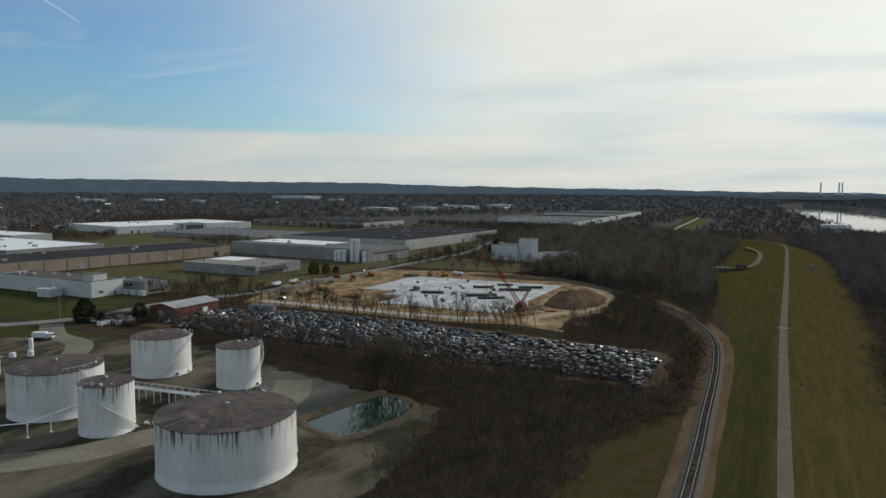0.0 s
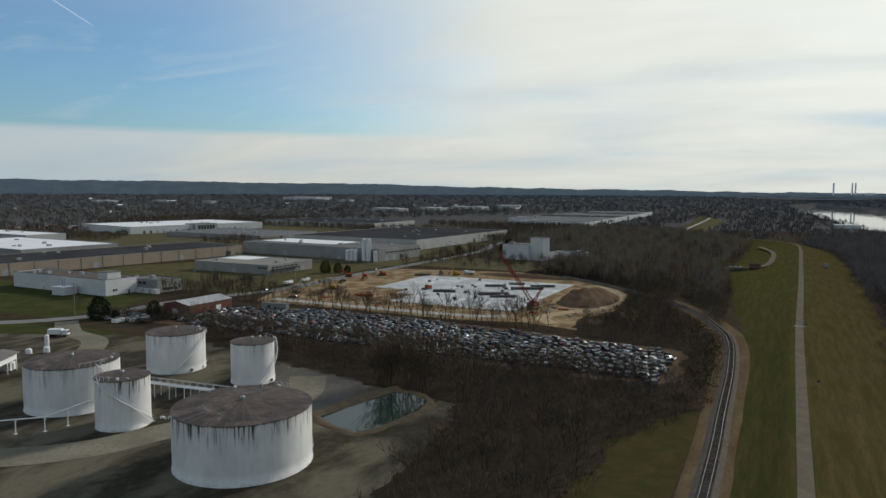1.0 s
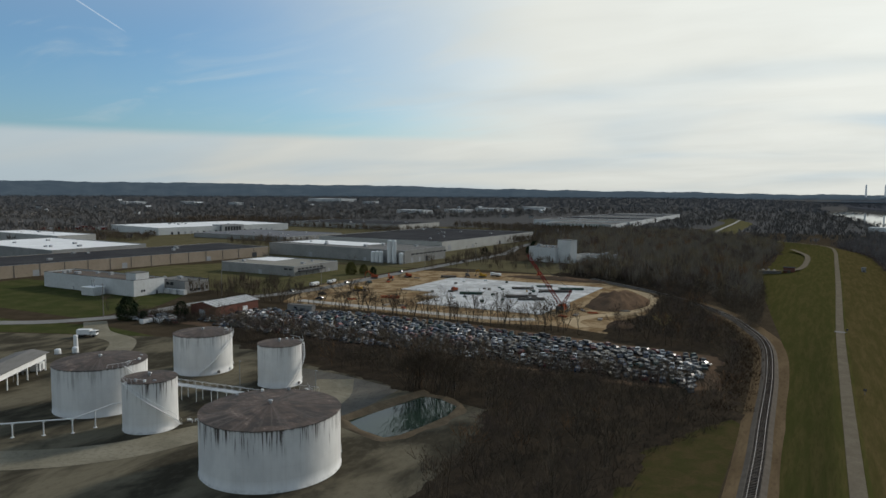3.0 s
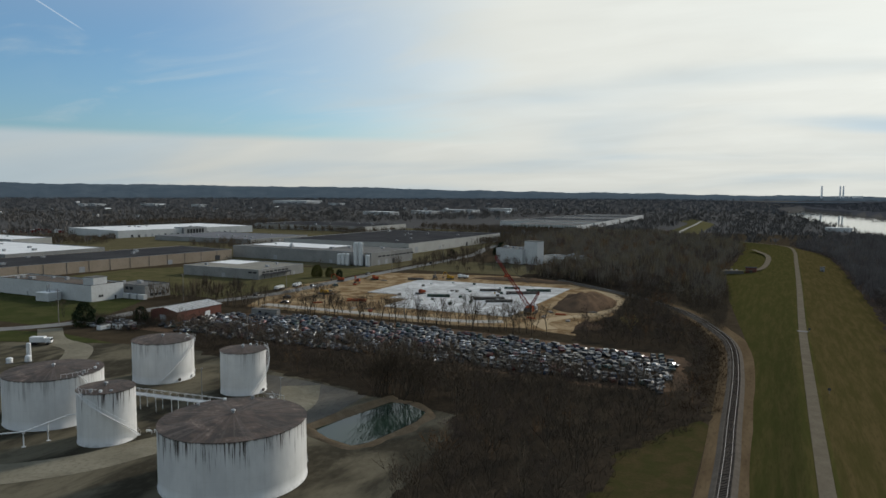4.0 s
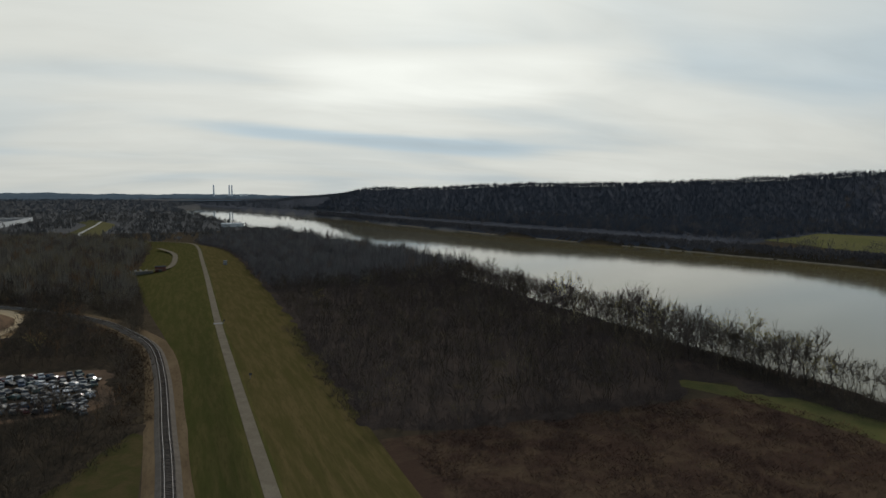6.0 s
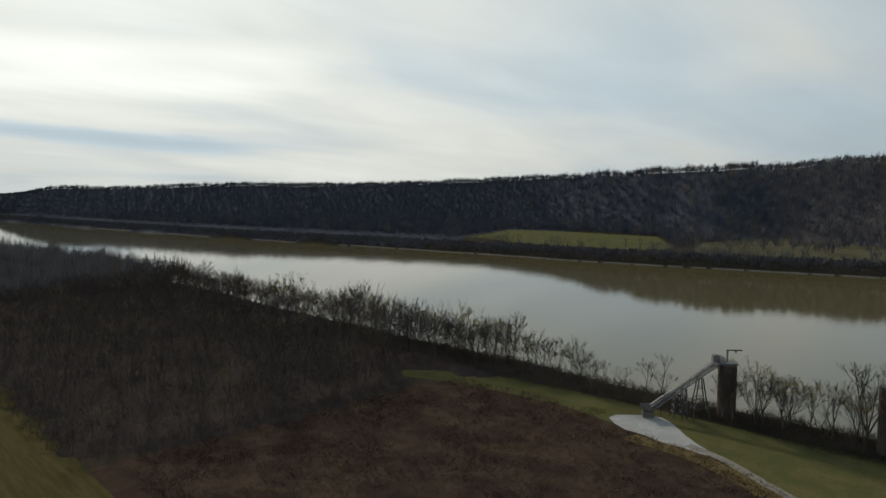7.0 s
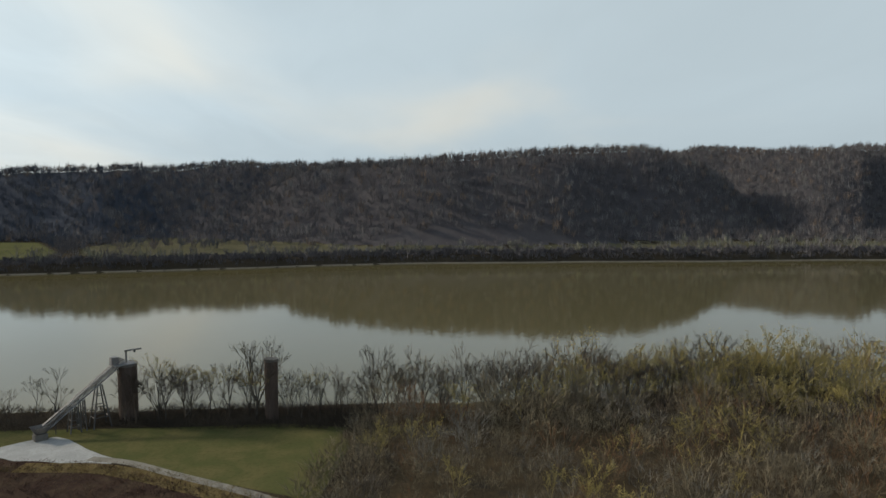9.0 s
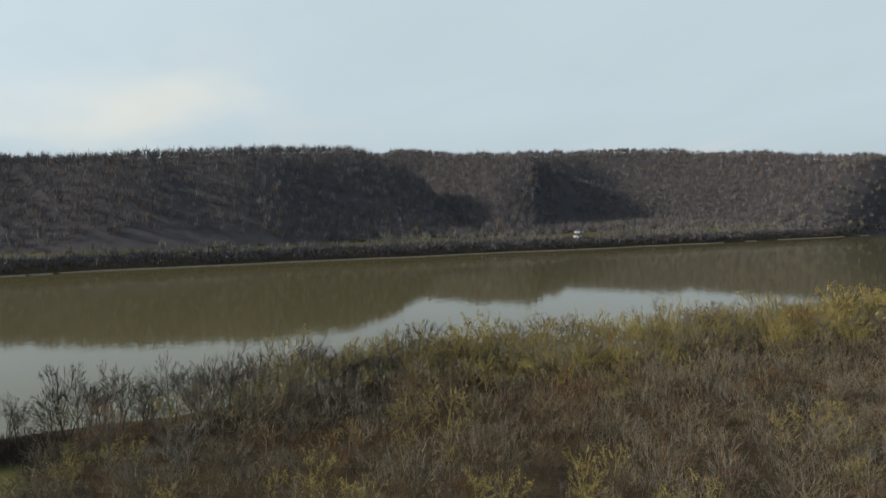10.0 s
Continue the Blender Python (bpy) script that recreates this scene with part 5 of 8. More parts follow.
def warehouse(label, x, y, turn, w, d, h, wall, roof, panels=0, doors=(), windows=(), units=0, parapet=0.7, name="warehouse", seed=0, white_part=None):
    """A flat-roofed hall whose south-east corner stands at x, y: w metres to the west, d to the north.
    doors: (side, place along it, width, height); windows: (side, from, to, bottom, top, count). Sides: s, e."""
    ob = thing(name, pose(x, y, 0, 0, 0, turn), label, name)
    rnd = random.Random(seed)
    t = 0.35
    front = {"s": part("wall", boxed(-w, 0, 0, t, 0, h), wall, ob), "e": part("wall", boxed(-t, 0, t, d - t, 0, h), wall, ob)}
    part("wall", boxed(-w, 0, d - t, d, 0, h), wall, ob)
    part("wall", boxed(-w, -w + t, t, d - t, 0, h), wall, ob)
    top = part("roof", boxed(-w + t, -t, t, d - t, h - parapet - 0.3, h - parapet), roof, ob)
    if white_part:
        a, b, c, e = white_part
        part("roof_coating", boxed(-w * e, -w * c, d * a, d * b, h - parapet + 0.004, h - parapet + 0.03), M_WHITEROOF, top, "bright white roof coating")
    bm = bmesh.new()
    for b4 in ((-w - 0.06, 0.06, -0.06, t + 0.05), (-w - 0.06, 0.06, d - t - 0.05, d + 0.06), (-t - 0.05, 0.06, t + 0.05, d - t - 0.05), (-w - 0.06, -w + t + 0.05, t + 0.05, d - t - 0.05)):
        box(bm, *b4, h, h + 0.14)
    part("coping", bm, M_DARKTRIM if seed in (1, 2) else M_GALV, ob)
    for side, length in (("s", w), ("e", d)):
        if panels:
            n = max(int(length / panels), 1)
            for k in range(1, n):
                u = length * k / n
                b6 = (-u - 0.18, -u + 0.18, -0.12, -0.002, 0, h - 0.1) if side == "s" else (0.002, 0.12, u - 0.18, u + 0.18, 0, h - 0.1)
                part("pilaster", boxed(*b6), M_DARKTRIM if panels > 9 else wall, front[side])
    for side, u, dw, dh in doors:
        b6 = (-u - dw / 2, -u + dw / 2, -0.06, -0.003, 0.05, dh) if side == "s" else (0.003, 0.06, u - dw / 2, u + dw / 2, 0.05, dh)
        part("door", boxed(*b6), M_DOOR if rnd.random() < 0.6 else M_DARKTRIM, front[side])
    for side, u0, u1, z0, z1, n in windows:
        step = (u1 - u0) / n
        for k in range(n):
            a, b = u0 + k * step + step * 0.12, u0 + (k + 1) * step - step * 0.12
            b6 = (-b, -a, -0.05, -0.003, z0, z1) if side == "s" else (0.003, 0.05, a, b, z0, z1)
            part("window", boxed(*b6), M_GLASS, front[side])
    for k in range(units):
        a, b, s = rnd.uniform(0.1, 0.9) * w, rnd.uniform(0.15, 0.85) * d, rnd.uniform(0.8, 1.5)
        part("roof_unit", boxed(-a - s, -a + s, b - s, b + s, h - parapet, h - parapet + rnd.uniform(0.9, 1.8), bevel=0.05), M_GALV, top)
    return ob


warehouse("long low white works hall with a brown gravel roof", -318, 245, -1.5, 80, 19, 8.5, M_OFFWHITE, M_BROWNROOF, 0, [("s", 52, 1.2, 2.2), ("e", 14, 1.1, 2.1)], [("e", 4, 7, 2.0, 3.2, 2)], 7, 0.5, seed=1)
ob = thing("roof_house", pose(-319.5, 247.5, 8.0, 0, 0, -1.5), "white penthouse on the works hall roof", "penthouse")
part("wall", boxed(-8, 0, 0, 8, 0, 4.0), M_OFFWHITE, ob)
part("roof", boxed(-8.2, 0.2, -0.2, 8.2, 4.0, 4.2), M_GREYROOF, ob)
ob = thing("annex", pose(-339, 236.5, 0, 0, 0, 4), "small white lean-to box beside the works hall", "annex")
part("wall", boxed(-9, 0, 0, 7.5, 0, 4.2), M_OFFWHITE, ob)
part("roof", boxed(-9.2, 0.2, -0.2, 7.5, 4.2, 4.4), M_WHITEROOF, ob)
part("vent", beam(bmesh.new(), (-4, 4, 4.4), (-4, 4, 8.2), 0.35, sides=10), M_GALV, ob)
part("vent", beam(bmesh.new(), (-5.6, 4, 4.4), (-5.6, 4, 7.6), 0.35, sides=10), M_GALV, ob)
warehouse("two-storey grey office block with white lower walls", -304, 266, -3, 24, 16, 6.7, M_GREYWALL, M_GREYROOF, 0, [("s", 6, 1.2, 2.2)], [("s", 9, 16, 4.0, 5.6, 2), ("e", 3, 13, 1.0, 2.4, 4)], 3, 0.4, name="office", seed=2)
ob = thing("shed_row", pose(-300, 262.5, 0), "low white boxes along the office wall", "shed")
for k in range(4):
    part("box", boxed(-22 + k * 5.6, -18 + k * 5.6, 0, 2.4, 0, 2.5, bevel=0.04), M_OFFWHITE, ob)


def brick_shed():
    ob = thing("brick_shed", pose(-233.5, 220.5, 0), "red brick shed with a pale low-pitched metal roof", "shed")
    w, d, h, r = 15.5, 26.0, 5.2, 1.5
    bm = bmesh.new()
    for y0 in (0, d):
        v = [bm.verts.new(p) for p in ((-w, y0, 0), (0, y0, 0), (0, y0, h), (-w / 2, y0, h + r), (-w, y0, h))]
        bm.faces.new(v if y0 == 0 else v[::-1])
    part("gable_wall", bm, M_BRICK, ob)
    part("wall", boxed(-0.3, 0, 0.002, d - 0.002, 0, h - 0.05), M_BRICK, ob)
    part("wall", boxed(-w, -w + 0.3, 0.002, d - 0.002, 0, h - 0.05), M_BRICK, ob)
    for s in (0, 1):
        bm = bmesh.new()
        a = (0.5, h - 0.08) if s else (-w - 0.5, h - 0.08)
        v = [bm.verts.new(p) for p in ((a[0], -0.5, a[1]), (a[0], d + 0.5, a[1]), (-w / 2, d + 0.5, h + r + 0.04), (-w / 2, -0.5, h + r + 0.04))]
        bm.faces.new(v)
        bmesh.ops.solidify(bm, geom=bm.faces[:], thickness=0.12)
        part("roof", bm, M_WHITEROOF, ob, "pale metal roof slope")
    for k in range(12):
        y = -0.4 + k * 2.4
        part("roof_seam", beam(bmesh.new(), (0.5, y, h), (-w / 2, y, h + r + 0.1), 0.06, sides=4), M_GALV, ob)
    part("door", boxed(-10, -6.5, -0.06, -0.003, 0, 3.4), M_DOOR, ob)
    part("door", boxed(0.003, 0.06, 16, 19, 0, 3.2), M_WHITE, ob)


brick_shed()
warehouse("very long tan warehouse with dark joints and a dark roof", -430, 462, 8, 70, 250, 7.9, M_TAN, M_DARKROOF, 15, [("e", 190, 4, 3.6), ("e", 120, 4, 4), ("e", 60, 4, 4), ("e", 235, 5, 4)], (), 10, 0.25, seed=3).matrix_world = pose(-423, 462, 0, 0, 0, -8) @ Matrix.Translation((0, -250, 0))
warehouse("broad pale warehouse with a bright white roof", -528, 335, -4, 150, 82, 9.0, M_GREYWALL, M_WHITEROOF, 0, (), (), 6, 0.3, seed=4)
warehouse("pale grey warehouse with a white roof, far side", -668, 430, -4, 140, 40, 10.5, M_PALEWALL, M_WHITEROOF, 0, (), (), 2, 0.3, seed=5)
warehouse("large white distribution hall with many dock doors", -735, 606, -12, 130, 200, 9.0, M_OFFWHITE, M_WHITEROOF, 0, [("e", 18 + 9 * k, 3, 3.4) for k in range(18)], (), 5, 0.3, seed=6)
warehouse("glass-fronted office bay of the white hall", -712, 690, -12, 24, 34, 10.0, M_GALV, M_GREYROOF, 0, (), [("e", 4, 30, 2, 8, 6), ("s", 4, 20, 2, 8, 4)], 0, 0.4, name="office", seed=7)
warehouse("grey warehouse with a flat dark grey roof", -523, 601, -2, 150, 98, 5.2, M_GREYWALL, material("slate_roof", [(0.15, 0.155, 0.165), (0.19, 0.19, 0.20), (0.12, 0.125, 0.13)], 0.3), 0, [("e", 20 + 14 * k, 3.5, 3.5) for k in range(5)], (), 6, 0.3, seed=8)
warehouse("grey warehouse with half its roof coated white", -305, 356.5, -1, 66, 46, 6.4, M_GREYWALL, M_TANROOF, 0, [("s", 30, 3, 3), ("e", 36, 2, 2.4)], [("e", 3, 30, 3.9, 5.0, 7), ("s", 1, 9, 3.9, 5.0, 2)], 3, 0.15, seed=9, white_part=(0.50, 0.98, 0.58, 0.98))
ob = thing("canopy", pose(-304.6, 359.5, 0, 0, 0, -1), "dark blue entrance canopy on the grey warehouse", "canopy")
part("awning", boxed(0.05, 1.8, 0, 27, 2.9, 3.6), M_DARKTRIM, ob)
for k in range(5):
    part("post", boxed(1.4, 1.6, 0.4 + k * 6.5, 0.6 + k * 6.5, 0, 2.9), M_DARKTRIM, ob)
warehouse("grey warehouse with a white-coated roof", -286, 464, -5, 150, 58, 10.0, M_GREYWALL, M_GREYROOF, 0, [("s", 100, 4, 4), ("s", 40, 3, 3), ("e", 10, 3, 4), ("e", 20, 3, 4), ("e", 30, 3, 4)], [("e", 8, 60, 6.0, 7.2, 9)], 6, 0.3, seed=10, white_part=(0.35, 0.98, 0.42, 0.98))
warehouse("vast pale warehouse with a dark flat roof", -312, 573, -3, 150, 208, 9.5, M_PALEWALL, M_DARKROOF, 0, [("e", 14, 6, 6), ("e", 60, 4, 4), ("e", 120, 4, 4), ("e", 160, 5, 4)], [("s", 2, 8, 1, 6, 1)], 9, 0.2, seed=11)
warehouse("long low cream warehouse in front of woods", -549, 878, -2, 215, 118, 7.5, M_PALEWALL, M_DARKROOF, 0, [("s", 30 + 30 * k, 4, 4) for k in range(6)], (), 6, 0.2, seed=12)
warehouse("far grey warehouse with a pale flat roof", -281, 1057, -1, 108, 95, 8.0, M_OFFWHITE, M_GREYROOF, 0, [("s", 20 + 18 * k, 4, 4) for k in range(6)], (), 4, 0.3, seed=13)
for k, roof in enumerate((M_GREYROOF, M_DARKROOF, M_GREYROOF, M_DARKROOF, M_GREYROOF)):
    warehouse("far white-walled warehouse in a long row", -280 - 2 * k, 1170 + 105 * k, -1, 170 - 10 * k, 92, 8.5, M_OFFWHITE, roof, 0, (), (), 3, 0.3, seed=20 + k)
for x, y, w, d, h in ((-1780, 2400, 210, 90, 14), (-900, 1560, 90, 40, 9), (-850, 1700, 70, 40, 8), (-780, 1820, 110, 40, 9), (-735, 2010, 80, 40, 9), (-1550, 2300, 60, 30, 9), (-2120, 1660, 60, 40, 9), (-1980, 1790, 90, 40, 9), (-2150, 1640, 40, 30, 9), (-1810, 1830, 50, 30, 9)):
    warehouse("small far white-roofed hall among woods", x, y, -10, w, d, h + float(ground_z([x], [y])[0]), M_OFFWHITE, M_WHITEROOF, 0, (), (), 0, 0.2, seed=int(-x))

M_SILO = material("silo_paint", [(0.66, 0.67, 0.67), (0.60, 0.61, 0.61), (0.52, 0.52, 0.51)], 1.0, rough=0.5, bump=0.05)
for x, y, r, h in ((-292.6, 464, 2.0, 18.3), (-297.2, 464.5, 2.0, 18.3), (-303.5, 462, 1.7, 9.5), (-307.5, 462.2, 1.7, 9.5), (-311.5, 462.6, 1.7, 9.0), (-286, 463.4, 1.8, 9)):
    ob = thing("silo", pose(x - 1, y - 3, 0), "tall slim white storage silo" if h > 12 else "short white storage silo", "silo", "works silos")
    part("shell", revolve(bmesh.new(), [(r, 0.8), (r, h - 0.6), (r * 0.5, h - 0.1), (0, h)], 20), M_SILO, ob, smooth=False)
    part("skirt", revolve(bmesh.new(), [(r * 0.96, 0), (r * 0.96, 0.8)], 20), M_GALV, ob)
    part("ladder", boxed(r, r + 0.12, -0.25, 0.25, 0.3, h - 0.4), M_GALV, ob)

# white process plant
warehouse("white process plant block with plain walls", -187, 531, -16, 26, 22, 11.8, M_OFFWHITE, M_GREYROOF, 0, (), (), 3, 0.3, name="plant", seed=30)
ob = thing("plant_tower", pose(-174.5, 530.5, 0, 0, 0, -16), "tall white stair tower of the plant", "tower")
part("wall", boxed(-12.2, 0, 0, 9, 0, 18.3), M_OFFWHITE, ob)
part("roof", boxed(-12.4, 0.2, -0.2, 9.2, 18.3, 18.6), M_GREYROOF, ob)
warehouse("low white wing of the process plant", -150, 538, -16, 26, 16, 6.5, M_OFFWHITE, M_GREYROOF, 0, [("s", 5, 3, 3), ("s", 12, 3, 3)], (), 3, 0.3, name="plant", seed=31)
for k, (x, y, r, h) in enumerate(((-150, 548, 2.2, 9), (-145, 550, 2.2, 7.5), (-139, 548, 2.0, 6.5), (-162, 536, 1.6, 8))):
    ob = thing("process_tank", pose(x, y, 0), "grey steel process tank beside the plant", "tank", "process tanks")
    part("shell", revolve(bmesh.new(), [(r, 0), (r, h - 0.5), (0, h)], 16), M_GALV, ob)
    part("pipe", beam(bmesh.new(), (r + 0.3, 0, 0), (r + 0.3, 0, h + 1.5), 0.15, sides=6), M_GALV, ob)


# ---- vehicles ----
def car_paint(name, stops):
    m = bpy.data.materials.new(name)
    m.use_nodes = True
    n = Nodes(m.node_tree)
    r = n.math("FRACT", n.math("ADD", n.add("ShaderNodeObjectInfo").outputs["Random"], n.add("ShaderNodeNewGeometry").outputs["Random Per Island"]))
    ramp = n.add("ShaderNodeValToRGB", {0: r})
    ramp.color_ramp.interpolation = "CONSTANT"
    el = ramp.color_ramp.elements
    for i, (pos, c) in enumerate(stops):
        e = el[i] if i < 2 else el.new(pos)
        e.position, e.color = pos, (*c, 1)
    dust = n.noise(n.add("ShaderNodeTexCoord").outputs["Object"], 1.4, 4.0, 0.6)
    col = n.mix(n.step(dust, 0.45, 0.75, 0.0, 0.4), ramp.outputs[0], (0.11, 0.09, 0.07))
    p = n.add("ShaderNodeBsdfPrincipled", {"Base Color": col, "Metallic": 0.15, "Coat Weight": 0.45, "Coat Roughness": 0.10, "Specular IOR Level": 0.15})
    n.tree.links.new(n.step(dust, 0.3, 0.7, 0.35, 0.65), p.inputs["Roughness"])
    n.add("ShaderNodeOutputMaterial", {"Surface": p.outputs[0]})
    return m


M_CAR = car_paint("scrap_car_paint", [(0.0, (0.42, 0.43, 0.44)), (0.08, (0.13, 0.135, 0.14)), (0.22, (0.045, 0.047, 0.05)), (0.40, (0.018, 0.019, 0.021)), (0.70, (0.11, 0.025, 0.025)), (0.77, (0.03, 0.05, 0.09)), (0.86, (0.14, 0.12, 0.095)), (0.93, (0.035, 0.065, 0.055))])
M_TYRE = material("tyre_rubber", [(0.02, 0.02, 0.02), (0.03, 0.03, 0.03), (0.015, 0.015, 0.015)], 3.0)
PROFILES = {  # side outline (along, up) with roof corners, rear to front
    "sedan": ([(-2.3, 0.35), (-2.32, 0.72), (-2.2, 0.95), (-1.55, 1.0), (-0.95, 1.42), (0.35, 1.44), (1.05, 0.98), (2.1, 0.84), (2.3, 0.66), (2.3, 0.33)], 0.88),
    "wagon": ([(-2.25, 0.4), (-2.3, 0.85), (-2.2, 1.15), (-1.9, 1.66), (-0.8, 1.74), (0.5, 1.70), (1.15, 1.10), (2.1, 0.98), (2.3, 0.75), (2.3, 0.4)], 0.92),
    "hatch": ([(-1.9, 0.35), (-1.95, 0.8), (-1.85, 1.0), (-1.35, 1.42), (-0.6, 1.48), (0.35, 1.45), (0.95, 1.0), (1.75, 0.86), (1.95, 0.68), (1.95, 0.33)], 0.86),
}


def car_meshes(kind):
    prof, half = PROFILES[kind]
    bm = bmesh.new()
    sides = []
    for s in (-1, 1):
        sides.append([bm.verts.new((s * half * (1.0 if z < 1.05 else 0.80), y, z)) for y, z in prof])
    n = len(prof)
    bm.faces.new(sides[0][::-1])
    bm.faces.new(sides[1])
    for i in range(n):
        j = (i + 1) % n
        bm.faces.new((sides[0][i], sides[0][j], sides[1][j], sides[1][i]))
    bmesh.ops.recalc_face_normals(bm, faces=bm.faces)
    body = bpy.data.meshes.new("body")
    bm.to_mesh(body)
    bm.free()
    body.materials.append(M_CAR)
    (y3, z3), (y4, z4), (y5, z5), (y6, z6) = prof[3], prof[4], prof[5], prof[6]
    if kind == "wagon":
        (y3, z3), (y4, z4) = prof[2], prof[3]
    out = 0.012
    panes = []
    for (ya, za), (yb, zb), lift in (((y3, z3), (y4, z4), (0, -out, out)), ((y6, z6), (y5, z5), (0, out, out))):
        a, b = 0.85 * half, 0.74 * half
        q = [(-a, ya + (yb - ya) * 0.1, za + (zb - za) * 0.1), (a, ya + (yb - ya) * 0.1, za + (zb - za) * 0.1), (b, ya + (yb - ya) * 0.9, za + (zb - za) * 0.9), (-b, ya + (yb - ya) * 0.9, za + (zb - za) * 0.9)]
        panes.append([Vector(p) + Vector(lift) * 2 for p in q])
    for s in (-1, 1):
        w0 = s * (half * (1.0 if z3 < 1.05 else 0.8) + out)
        w1 = s * (half * 0.80 + out)
        panes.append([(w0, y3 + 0.35, max(z3, 1.0)), (w0 if z6 < 1.05 else w1, y6 - 0.15, max(z6, 1.0)), (w1, y5 - 0.05, z5 - 0.07), (w1, y4 + 0.1, z4 - 0.06)])
    gm = []
    for name, q in zip(("rear_window", "windscreen", "side_window", "side_window"), panes):
        me = bpy.data.meshes.new(name)
        me.from_pydata([tuple(p) for p in q], [], [(0, 1, 2, 3)])
        me.materials.append(M_GLASS)
        gm.append(me)
    wm = bpy.data.meshes.new("wheel")
    bm = beam(bmesh.new(), (-0.1, 0, 0), (0.1, 0, 0), 0.32, sides=10)
    bm.to_mesh(wm)
    bm.free()
    wm.materials.append(M_TYRE)
    return body, gm, wm, half, prof


CARS = {k: car_meshes(k) for k in PROFILES}


def car(kind, m, label, group=""):
    body, gm, wm, half, prof = CARS[kind]
    ob = thing("car", m, label, "car", group)
    for name, me in (("body", body), ("rear_window", gm[0]), ("windscreen", gm[1]), ("side_window", gm[2]), ("side_window", gm[3])):
        o = new(name, me)
        o.parent = ob
    reach = prof[-1][0] * 0.62
    for sx in (-1, 1):
        for sy in (-1, 1):
            o = new("wheel", wm)
            o.parent = ob
            o.location = (sx * (half - 0.08), sy * reach, 0.32)
    return ob


def scrap_cars():
    rnd = random.Random(12)
    models, rest = {}, []
    rows = [205 + 4.7 * i for i in range(13)]
    for row, y0 in enumerate(rows):
        x = -34.0 - (row % 3) * 0.8
        while x > -236:
            far = np.interp(x, [-240, -210, -150, -105, -49, -30], [243, 258, 263, 256, 251, 248])
            near = np.interp(x, [-240, -215, -116, -58, -28], [214, 208, 205, 207, 204])
            if near <= y0 <= far - 2 and rnd.random() < 0.95:
                kind = rnd.choice(["sedan", "sedan", "wagon", "hatch"])
                m = pose(x, y0 + rnd.uniform(-1.4, 1.4), 0.03, rnd.gauss(0, 2), rnd.gauss(0, 2.5), rnd.choice([10, 24, 24, 60]) + rnd.gauss(0, 9) + (180 if rnd.random() < 0.5 else 0))
                if x > -106 and len(models) < 260:
                    models[len(models)] = car(kind, m, "wrecked %s without plates in a packed scrap lot" % {"sedan": "saloon car", "wagon": "tall wagon", "hatch": "small hatchback"}[kind], "scrap cars")
                else:
                    rest.append((kind, m))
            x -= rnd.uniform(2.2, 3.1)
    ob = thing("scrap_car_rows", pose(0, 0, 0), "packed rows of wrecked cars behind leafless trees", "scrap cars")
    for which, name in ((0, "car_bodies"), (1, "car_windows"), (2, "car_wheels")):
        cos, tris, k = [], [], 0
        for kind, m in rest:
            co, tr = np.zeros((0, 3)), np.zeros((0, 3), int)
            for me in CARS[kind][1] if which == 1 else [CARS[kind][which]]:
                me.calc_loop_triangles()
                tr = np.concatenate([tr, np.array([t.vertices[:] for t in me.loop_triangles]) + len(co)])
                co = np.concatenate([co, np.array([v.co[:] for v in me.vertices])])
            half, prof = CARS[kind][3:]
            spots = [(0, 0, 0)] if which < 2 else [(sx * (half - 0.08), sy * prof[-1][0] * 0.62, 0.32) for sx in (-1, 1) for sy in (-1, 1)]
            for s in spots:
                w = np.c_[co + s, np.ones(len(co))] @ np.array(m).T
                cos.append(w[:, :3])
                tris.append(tr + k)
                k += len(co)
        o = tri_object(name, np.concatenate(cos), np.concatenate(tris), (M_CAR, M_GLASS, M_TYRE)[which])
        o.parent = ob
        tagged(o, kind="stuff")


scrap_cars()


def box_vehicle(name, x, y, turn, length, height, colour, label, cab=True, z=0.0):
    ob = thing(name, pose(x, y, z, 0, 0, turn), label, name)
    part("box", boxed(-1.25, 1.25, -length / 2, length / 2, 1.0, height, bevel=0.05), colour, ob)
    part("chassis", boxed(-0.9, 0.9, -length / 2, length / 2 + (2.2 if cab else 0), 0.6, 1.0), M_DARKSTEEL, ob)
    if cab:
        bm = bmesh.new()
        box(bm, -1.15, 1.15, length / 2 + 0.2, length / 2 + 2.3, 0.7, 2.5, bevel=0.15)
        part("cab", bm, M_WHITE, ob)
        part("windscreen", boxed(-1.0, 1.0, length / 2 + 2.28, length / 2 + 2.33, 1.6, 2.3), M_GLASS, ob)
    for sx in (-1.0, 1.0):
        for yy in (-length / 2 + 0.9, -length / 2 + 2.1, length / 2 + (1.3 if cab else -0.9)):
            part("wheel", beam(bmesh.new(), (sx - 0.15, yy, 0.5), (sx + 0.15, yy, 0.5), 0.5, sides=12), M_TYRE, ob)
    return ob


